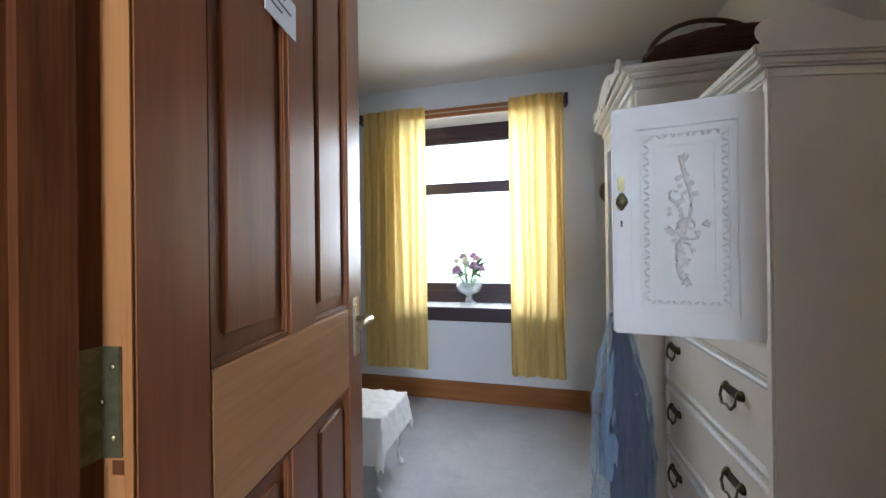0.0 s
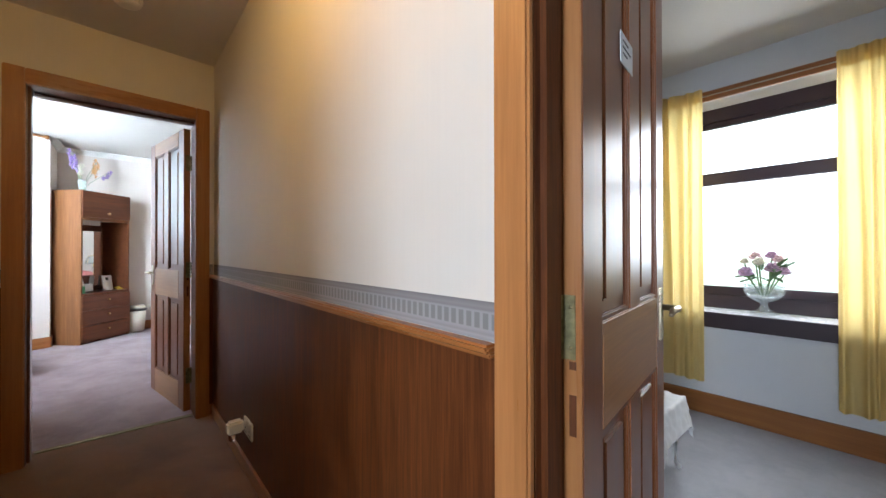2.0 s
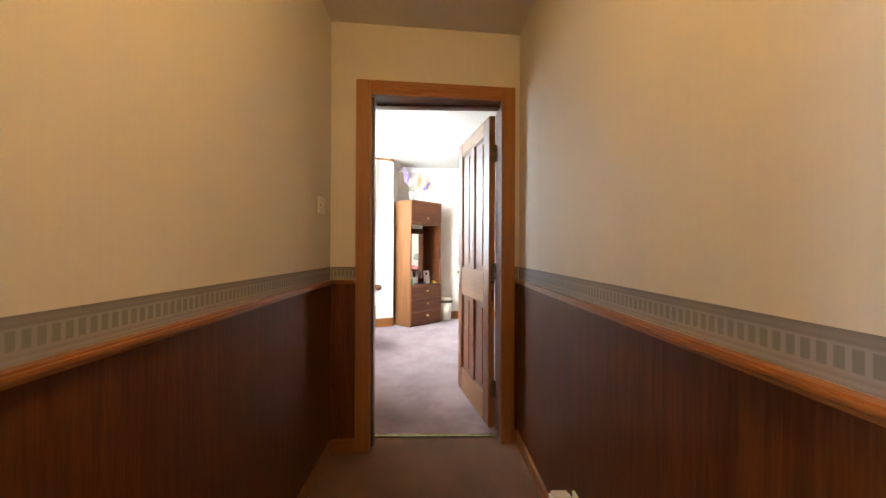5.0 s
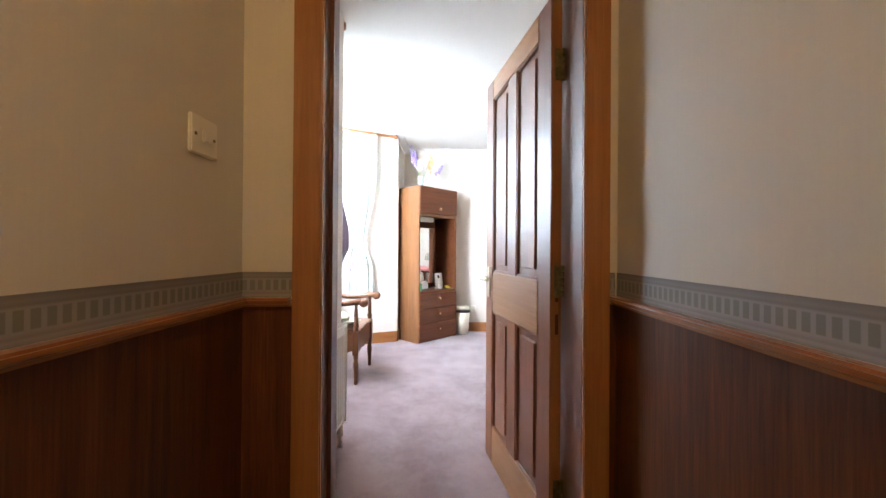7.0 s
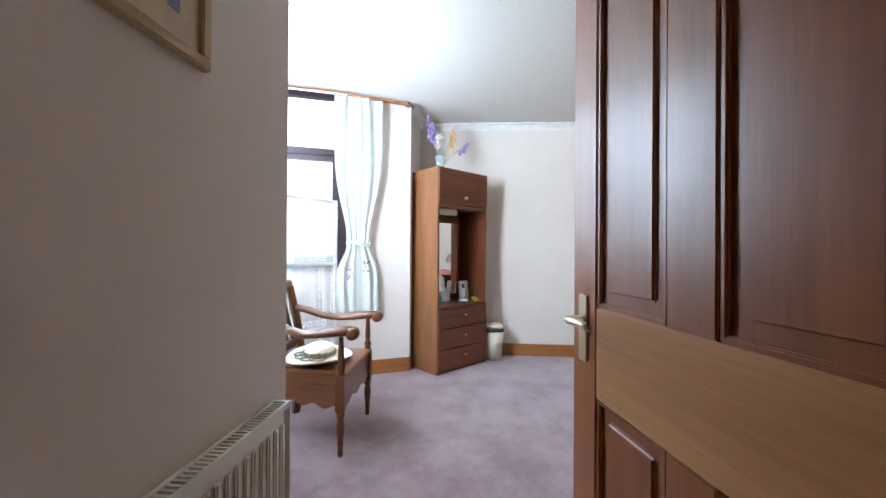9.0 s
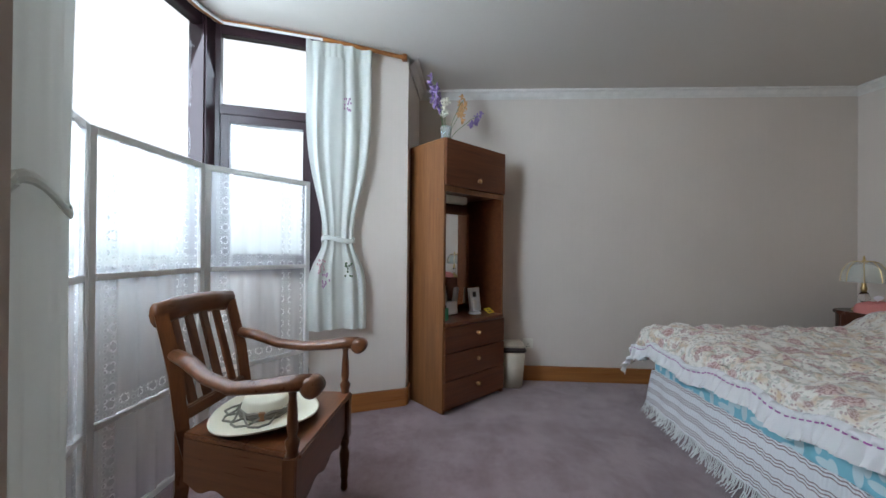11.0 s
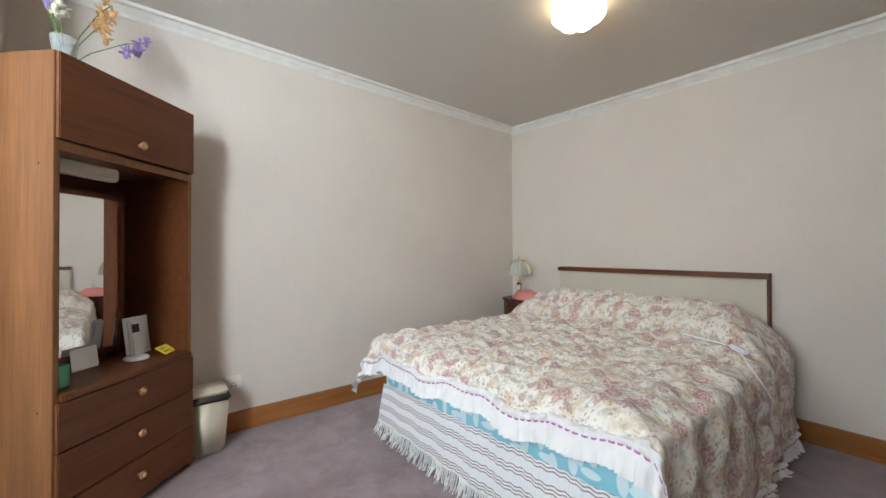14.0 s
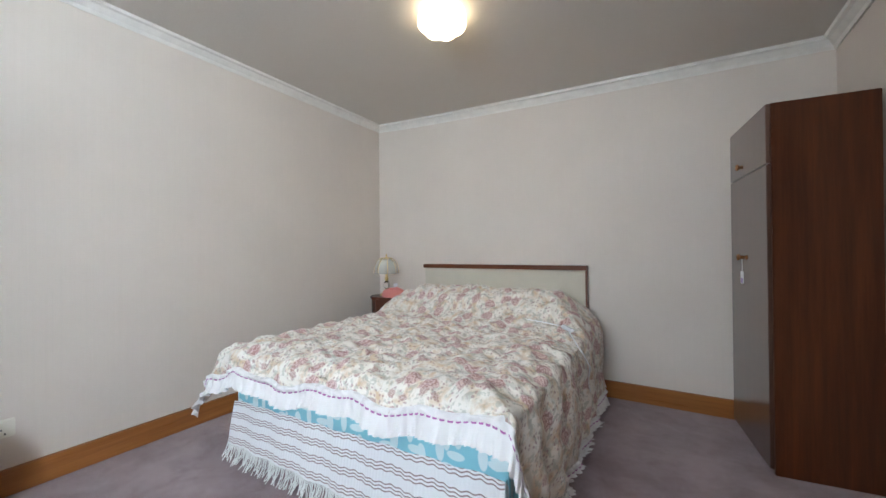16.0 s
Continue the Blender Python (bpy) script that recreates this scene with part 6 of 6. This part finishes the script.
bn = thing("bin", "cream plastic pedal bin with dark lid rim", "bin", pose(-6.515, -0.135, 0) @ Matrix.Diagonal((0.95, 0.95, 0.9, 1)))


def tapered(x, y, z0, z1, k, bevel):
    bm = boxes((-x, -y, z0, x, y, z1), bevel=0)
    for v in bm.verts:
        if v.co.z < (z0 + z1) / 2:
            v.co.x *= k
            v.co.y *= k
    bmesh.ops.bevel(bm, geom=bm.edges[:], offset=bevel, segments=3, affect="EDGES")
    return smooth(bm)


part("body", tapered(0.105, 0.105, 0, 0.33, 0.80, 0.018), BIN, bn)
part("rim", tapered(0.113, 0.113, 0.325, 0.362, 1.0, 0.012), BIN_DARK, bn, "dark brown plastic rim")
part("lid", tapered(0.085, 0.095, 0.36, 0.402, 1.15, 0.014), BIN, bn, "domed cream swing lid")

wall_socket("wall_socket", pose(RX0 + 0.0, 0.02, 0.27, 0, 0, 90), "white wall socket low on the bedroom wall", 0.088, 1)

# ---- bed ----
bed = thing("bed", "double divan bed with cream padded headboard", "bed")
BX_0, BX_1, BY_0, BY_1 = -6.10, -4.52, 0.80, 2.58
part("base", boxes((BX_0 + 0.02, BY_0 + 0.03, 0.03, BX_1 - 0.02, BY_1, 0.33), bevel=0.02), COTTON, bed)
part("mattress", boxes((BX_0, BY_0 + 0.005, 0.33, BX_1, BY_1, 0.54), bevel=0.05, seg=4), COTTON, bed)
hb = part("headboard", boxes((-6.04, 2.585, 0.25, -4.56, 2.635, 0.95), bevel=0.01), PUTTY, bed, "cream padded headboard")
part("headboard_rail", boxes((-6.045, 2.565, 0.95, -4.555, 2.645, 0.985), (-4.568, 2.575, 0.3, -4.556, 2.64, 0.95), bevel=0.004), CAB_DARK, hb, "dark wooden top rail")
for x in (-5.9, -4.7):
    for y in (0.95, 2.4):
        part("castor", smooth(lathe([(0.02, 0.0), (0.025, 0.015), (0.02, 0.035)], 12, (x, y, 0))), BLACK, bed)

val = thing("valance", "turquoise bed valance printed with white leaves", "valance")


def val_at(u, v):
    z = 0.12 + 0.40 * v
    per = 2 * (BY_1 - BY_0) + (BX_1 - BX_0)
    s = u * per
    w = 0.008 * math.sin(s * 34) * (1 - 0.6 * v)
    d0 = BY_1 - BY_0
    if s < d0:
        return (BX_0 - 0.012 - w, BY_1 - s, z)
    if s < d0 + BX_1 - BX_0:
        return (BX_0 + s - d0, BY_0 - 0.012 - w, z)
    return (BX_1 + 0.012 + w, BY_0 + s - d0 - (BX_1 - BX_0), z)


for nm, u0, u1 in (("wall_side_skirt", 0.0, 0.346), ("foot_skirt", 0.346, 0.654), ("open_side_skirt", 0.654, 1.0)):
    part(nm, sheet(90, 10, lambda u, v: val_at(u0 + u * (u1 - u0), v), lambda u, v: ((u0 + u * (u1 - u0)) * 5.1, v * 0.4)), LEAFY, val)

thr = thing("throw", "white fringed throw with wavy brown stripes over the foot", "throw")
TH0, TH1 = BX_0 + 0.02, BX_1 + 0.02


def throw_at(u, v):
    x = TH0 + u * (TH1 - TH0)
    top = 0.30 + 0.05 * u
    z = 0.08 + v * (top - 0.08)
    out = 0.022 + 0.035 * (1 - v) + 0.006 * math.sin(u * 50 + 2 * v)
    return (x + 0.035 * (1 - v) * (u - 0.5), BY_0 - out - 0.006, z)


part("cloth", sheet(120, 16, throw_at, lambda u, v: (u * (TH1 - TH0), v * 0.31)), THROW, thr)
rf = random.Random(3)
strands = []
for i in range(230):
    p = Vector(throw_at((i + 0.5) / 230, 0.0))
    sway, long = rf.uniform(-0.02, 0.02), rf.uniform(0.055, 0.078)
    strands.append(tube([p, p + Vector((sway * 0.2, -0.006 + rf.uniform(-0.008, 0.004), -long * 0.45)), p + Vector((sway, -0.018 + rf.uniform(-0.035, 0.008), -long))], 0.0024, 4))
tagged(part("fringe", joined(*strands), COTTON, thr, "knotted white cotton fringe"), kind="stuff")

dv = thing("duvet", "cream rose-print quilt with frilled edge, rumpled over the bed", "quilt")
DTOP = 0.60
DX0, DX1 = BX_0 - 0.12, BX_1 + 0.045


def drape(s, q, lift=0.0):
    """Where the quilt point lies: s across the bed, q from head to foot, in metres of cloth measured from the bed's top edge."""
    ox = max(0.0, DX0 - s) if s < DX0 else max(0.0, s - DX1)
    oy = max(0.0, (BY_0 - 0.03) - q)
    x = min(max(s, DX0), DX1)
    y = max(q, BY_0 - 0.03)
    drop = math.hypot(ox, oy)
    side = 1 if s > DX1 else -1
    edge = min(x - DX0, DX1 - x, y - BY_0 + 0.03, 0.16) / 0.16
    rnd_top = -0.05 * (1 - edge) ** 2
    pil = 0.215 * math.exp(-abs((y - 2.34) / 0.25) ** 2.6) * (0.35 + 0.65 * min(1, (x - DX0) / 0.35)) * min(1, (DX1 - x) / 0.3 + 0.25)
    nz = 0.028 * noise.noise((s * 4.2, q * 4.2, 1)) + 0.030 * noise.noise((s * 10, q * 10, 5)) + 0.013 * noise.noise((s * 23, q * 23, 9))
    z = DTOP + rnd_top + pil - drop
    fold = 0.016 * math.sin(22 * (q if ox > 0 else s) + 3 * noise.noise((s * 3, q * 3, 2))) * min(1, drop / 0.12)
    if drop > 0:
        turn = math.atan2(oy, ox)                               # 0 along the side, a quarter turn at the foot
        out = 0.02 * min(1, drop / 0.08) + 0.05 * drop + fold * math.cos(2 * turn) ** 2 + 0.22 * drop * math.sin(2 * turn) + nz * 0.5
        x += side * out * math.cos(turn)
        y -= out * math.sin(turn)
    flat = 1 if drop == 0 else 0.35
    return Vector((x, y, max(0.035, z + nz * flat + lift)))


def foot_len(u):
    """Overhang at the foot: longer on the wall side."""
    return 0.125 - 0.09 * u + 0.05 * max(0.0, 1 - 5 * u) + 0.014 * math.sin(19 * u) + 0.010 * math.sin(43 * u + 1)


S0, S1 = DX0 - 0.24, DX1 + 0.49


def foot_edge(s):
    """How far down the bed the quilt's lower edge lies, for a point s across it."""
    k = min(1.0, max(0.0, (s - S0) / (DX1 - S0)))
    return BY_0 - 0.03 - foot_len(k) - 0.35 * max(0.0, s - DX1)


def quilt(u, v):
    s = S0 + u * (S1 - S0)
    return drape(s, 2.56 - v * (2.56 - foot_edge(s)))


def quilt_uv(u, v):
    return (S0 + u * (S1 - S0), 2.56 - v * 1.95)


part("quilt", sheet(190, 170, quilt, quilt_uv), FLORAL, dv, "quilted cream cotton printed with dusty roses")


def edge_line(k):
    """The quilt's hem, k from 0 at the wall side round the foot to 1 at the pillow: cloth point, cloth step outwards, way it faces."""
    foot, corner = S1 - S0, 2.40 - foot_edge(S1)
    way = k * (foot + corner)
    if way < foot:
        s = S0 + way
        bend = min(1.0, max(0.0, (s - DX1) / 0.42))
        return (s, foot_edge(s)), (0.3 * bend, -1.0), Vector((bend, -1.0, 0)).normalized()
    bend = max(0.0, 1 - (way - foot) / 0.30)
    return (S1, foot_edge(S1) + way - foot), (1.0, -0.3 * bend), Vector((1.0, -bend, 0)).normalized()


HEM = S1 - S0 + 2.40 - foot_edge(S1)


def ruffle(name, label, w0, w1, gathers, depth, mat, proud):
    """A gathered strip along the hem between two distances from it."""
    def at(u, v):
        (s, q), (es, eq), face = edge_line(u)
        w = w0 + (w1 - w0) * v
        p = drape(s + es * w, q + eq * w)
        free = v if w1 > 0 else math.sin(math.pi * v)
        wave = (2 * abs(math.sin(math.pi * (gathers * u + 0.8 * noise.noise((u * gathers * 0.45, 0, 3))))) - 1) * (0.65 + 0.7 * noise.noise((u * gathers * 0.3, 4, 8)))
        fine = 0.25 * math.sin(2 * math.pi * gathers * 2.7 * u + 1.3)
        p += face * (proud + depth * free * (0.5 + wave + fine)) + Vector((0, 0, 0.012 * free * wave))
        p.z = max(0.012, p.z)
        return p
    part(name, sheet(int(gathers * 8), 5, at, lambda u, v: (u * HEM * 1.3 + 3, w0 + (w1 - w0) * v + 2.13)), mat, dv, label)


FRILL = cloth("white_frill_cotton", (0.84, 0.82, 0.81), 300)
RIBBON = cloth("mauve_ribbon", (0.46, 0.17, 0.40), 200)
ruffle("frill", "gathered frill of the same rose-printed cotton", 0.0, 0.075, 74, 0.026, FRILL, 0.004)
ruffle("frill_heading", "narrow puckered heading above the ribbon", -0.03, 0.0, 74, 0.014, FRILL, 0.006)
dashes = []
for i in range(150):
    def dash(u, v, k0=i / 150, k1=(i + 0.66) / 150):
        (s, q), (es, eq), face = edge_line(k0 + (k1 - k0) * u)
        p = drape(s + es * 0.0065 * (v - 0.5), q + eq * 0.0065 * (v - 0.5))
        return p + face * (0.012 + 0.004 * math.sin(math.pi * u)) + Vector((0, 0, 0.003))
    dashes.append(sheet(4, 1, dash))
part("ribbon", joined(*dashes), RIBBON, dv, "narrow mauve ribbon threaded through slots")
cordp = [drape(s_, q_) + Vector((0.012 if s_ > DX1 else 0.0, 0, 0.008)) for s_, q_ in ((-4.84, 2.02), (-4.74, 2.03), (-4.64, 2.0), (-4.55, 1.93), (-4.49, 1.86), (DX1 + 0.04, 1.83), (DX1 + 0.12, 1.85), (DX1 + 0.22, 1.90), (DX1 + 0.30, 1.97))]
cd = thing("blanket_control", "white electric blanket cord and switch on the quilt", "blanket control")
part("cord", smooth(tube(cordp, 0.004, 6)), PAPER, cd)
part("switch", moved(boxes((-0.05, -0.018, -0.011, 0.05, 0.018, 0.011), bevel=0.008, seg=3), Matrix.Translation(drape(-4.56, 1.94) + Vector((0, 0, 0.018))) @ Matrix.Rotation(radians(-40), 4, "Z") @ Matrix.Rotation(radians(8), 4, "Y")), PAPER, cd)

# ---- night table ----
nt_ = thing("night_table", "dark mahogany night table with a curved front", "night table", pose(-6.36, 2.44, 0))
arc = [(0.17 * math.sin(a), -0.02 - 0.15 * math.cos(a)) for a in [radians(-90 + 12 * i) for i in range(16)]]
part("carcass", prism(arc + [(0.17, 0.18), (-0.17, 0.18)], 0.06, 0.655, 0.004), RED_WOOD, nt_)
arc2 = [(0.185 * math.sin(a), -0.02 - 0.165 * math.cos(a)) for a in [radians(-90 + 12 * i) for i in range(16)]]
part("top", prism(arc2 + [(0.185, 0.19), (-0.185, 0.19)], 0.655, 0.68, 0.006), RED_WOOD, nt_)
part("plinth", prism([(x * 0.9, y * 0.9) for x, y in arc] + [(0.15, 0.17), (-0.15, 0.17)], 0.0, 0.06), RED_WOOD, nt_)
lp = thing("table_lamp", "brass touch lamp with a scalloped glass shade", "table lamp", pose(-6.38, 2.42, 0.681) @ Matrix.Scale(1.18, 4))
part("base", smooth(lathe([(0.055, 0), (0.056, 0.012), (0.04, 0.025), (0.018, 0.04), (0.012, 0.055)], 20)), BRASS, lp)
part("globe", smooth(lathe([(0.012, 0.055), (0.028, 0.075), (0.03, 0.09), (0.02, 0.11), (0.012, 0.12)], 18)), GLASS, lp)
part("stem", smooth(lathe([(0.012, 0.12), (0.016, 0.14), (0.010, 0.16), (0.010, 0.22)], 14)), BRASS, lp)
part("shade", sheet(72, 14, lambda u, v: ((0.022 + 0.078 * math.sin(v * math.pi / 2) ** 0.8) * (1 + 0.025 * math.cos(16 * math.pi * u) * v) * math.cos(2 * math.pi * u), (0.022 + 0.078 * math.sin(v * math.pi / 2) ** 0.8) * (1 + 0.025 * math.cos(16 * math.pi * u) * v) * math.sin(2 * math.pi * u), 0.31 - 0.13 * (1 - math.cos(v * math.pi / 2)))), SHADE_GLASS, lp, "clear fluted glass shade")
for k in range(8):
    a = math.pi * k / 4
    part("shade_rib", tube([((0.022 + 0.08 * math.sin(q) ** 0.8) * math.cos(a), (0.022 + 0.08 * math.sin(q) ** 0.8) * math.sin(a), 0.312 - 0.13 * (1 - math.cos(q))) for q in [math.pi / 2 * i / 8 for i in range(9)]], 0.0022, 5), BRASS, lp)
part("finial", smooth(lathe([(0.022, 0.30), (0.018, 0.312), (0.005, 0.318), (0.008, 0.328), (0.002, 0.345)], 12)), BRASS, lp)


def heap(u, v):
    a = 2 * math.pi * u
    h = 0.085 * math.cos(v * math.pi / 2) ** 0.7
    r = math.sin(v * math.pi / 2)
    n = 0.018 * noise.noise((3 * r * math.cos(a), 3 * r * math.sin(a), 4))
    return (0.13 * r * math.cos(a) * (1 + n * 3), 0.09 * r * math.sin(a), max(0.0, h + n * (1 - v)))


pk = part("pink_cloth", sheet(40, 14, heap), PINK, at=pose(-6.24, 2.36, 0.682))
tagged(pk, "crumpled pink cloth heaped on the night table", "cloth")
tis = tagged(part("tissue", leaf((0, 0, 0), (0.02, -0.01, 0.05), 0.05), PAPER, at=pose(-6.23, 2.36, 0.76)), "white paper tissue sticking out of pink cloth", "tissue")

# ---- ceiling pendant ----
pd = thing("pendant_lamp", "lit white glass ceiling lamp with petal rim", "ceiling lamp", pose(-5.07, 1.345, 2.285))


def shade_at(u, v):
    a = 2 * math.pi * u
    r = 0.116 * math.sqrt(max(0.0, 1 - (1 - min(1.0, v * 2.4)) ** 2)) * (1 - 0.35 * max(0.0, v - 0.5)) + 0.012
    pet = 1 + 0.05 * abs(math.cos(3.5 * a))
    z = 0.165 * v + 0.012 * (1 - abs(math.cos(3.5 * a))) * (1 - v)
    return (r * pet * math.cos(a), r * pet * math.sin(a), z)


part("shade", sheet(84, 18, shade_at), LAMP_GLASS, pd, "opal glass shade of rounded petals")
part("ceiling_rose", smooth(lathe([(0.07, 0.12), (0.075, 0.20)], 24)), WHITE, pd)

# ---- second wardrobe ----
wd = thing("wardrobe", "dark veneered wardrobe with glossy door and top box", "wardrobe", pose(-3.598, 1.995, 0, 0, 0, 6.5))
X0, X1, Y0, Y1, ZT = 0.0, 0.39, 0.0, 0.60, 1.815
part("side_panel", boxes((X0, Y0, 0, X1, Y0 + 0.018, ZT), bevel=0.002), SIDE_VENEER, wd, "reddish sapele side")
part("side_panel", boxes((X0, Y1 - 0.018, 0, X1, Y1, ZT), bevel=0.002), SIDE_VENEER, wd)
part("top", boxes((X0, Y0 + 0.018, ZT - 0.018, X1, Y1 - 0.018, ZT)), SIDE_VENEER, wd)
part("back", boxes((X1 - 0.006, Y0 + 0.018, 0.0, X1, Y1 - 0.018, ZT - 0.018)), SIDE_VENEER, wd)
part("plinth", boxes((X0 + 0.01, Y0 + 0.018, 0, X0 + 0.025, Y1 - 0.018, 0.05)), SIDE_VENEER, wd)
td = part("door", boxes((X0 - 0.019, Y0 + 0.002, 0.03, X0 - 0.001, Y1 - 0.002, 1.515), bevel=0.002), LACQUER, wd, "glossy dark wardrobe door")
tb = part("top_door", boxes((X0 - 0.019, Y0 + 0.002, 1.522, X0 - 0.001, Y1 - 0.002, ZT - 0.002), bevel=0.002), LACQUER, wd, "glossy dark top-box door")
for p_, z in ((td, 1.055), (tb, 1.575)):
    part("knob", smooth(moved(lathe([(0.010, 0), (0.008, 0.014), (0.017, 0.022), (0.018, 0.028), (0.012, 0.033)], 16), pose(X0 - 0.019, Y0 + 0.36, z, 0, -90, 0))), KNOB, p_, "turned copper-coloured knob")
part("lock", smooth(moved(lathe([(0.012, 0), (0.012, 0.006), (0.005, 0.012)], 12), pose(X0 - 0.019, Y0 + 0.30, 1.055, 0, -90, 0))), KNOB, td)
tg = thing("key_tag", "white and purple tag hanging from the wardrobe key", "tag", wd.matrix_basis @ pose(X0 - 0.035, Y0 + 0.33, 0.93))
part("string", tube([(0, 0, 0.115), (0.002, 0.004, 0.06), (0, 0, 0.04)], 0.002, 5), PAPER, tg)
part("label", boxes((-0.002, -0.022, -0.025, 0.002, 0.022, 0.045), bevel=0.001), PAPER, tg)
part("print", boxes((-0.0032, -0.016, -0.02, -0.0021, 0.012, 0.008)), LILAC, tg)
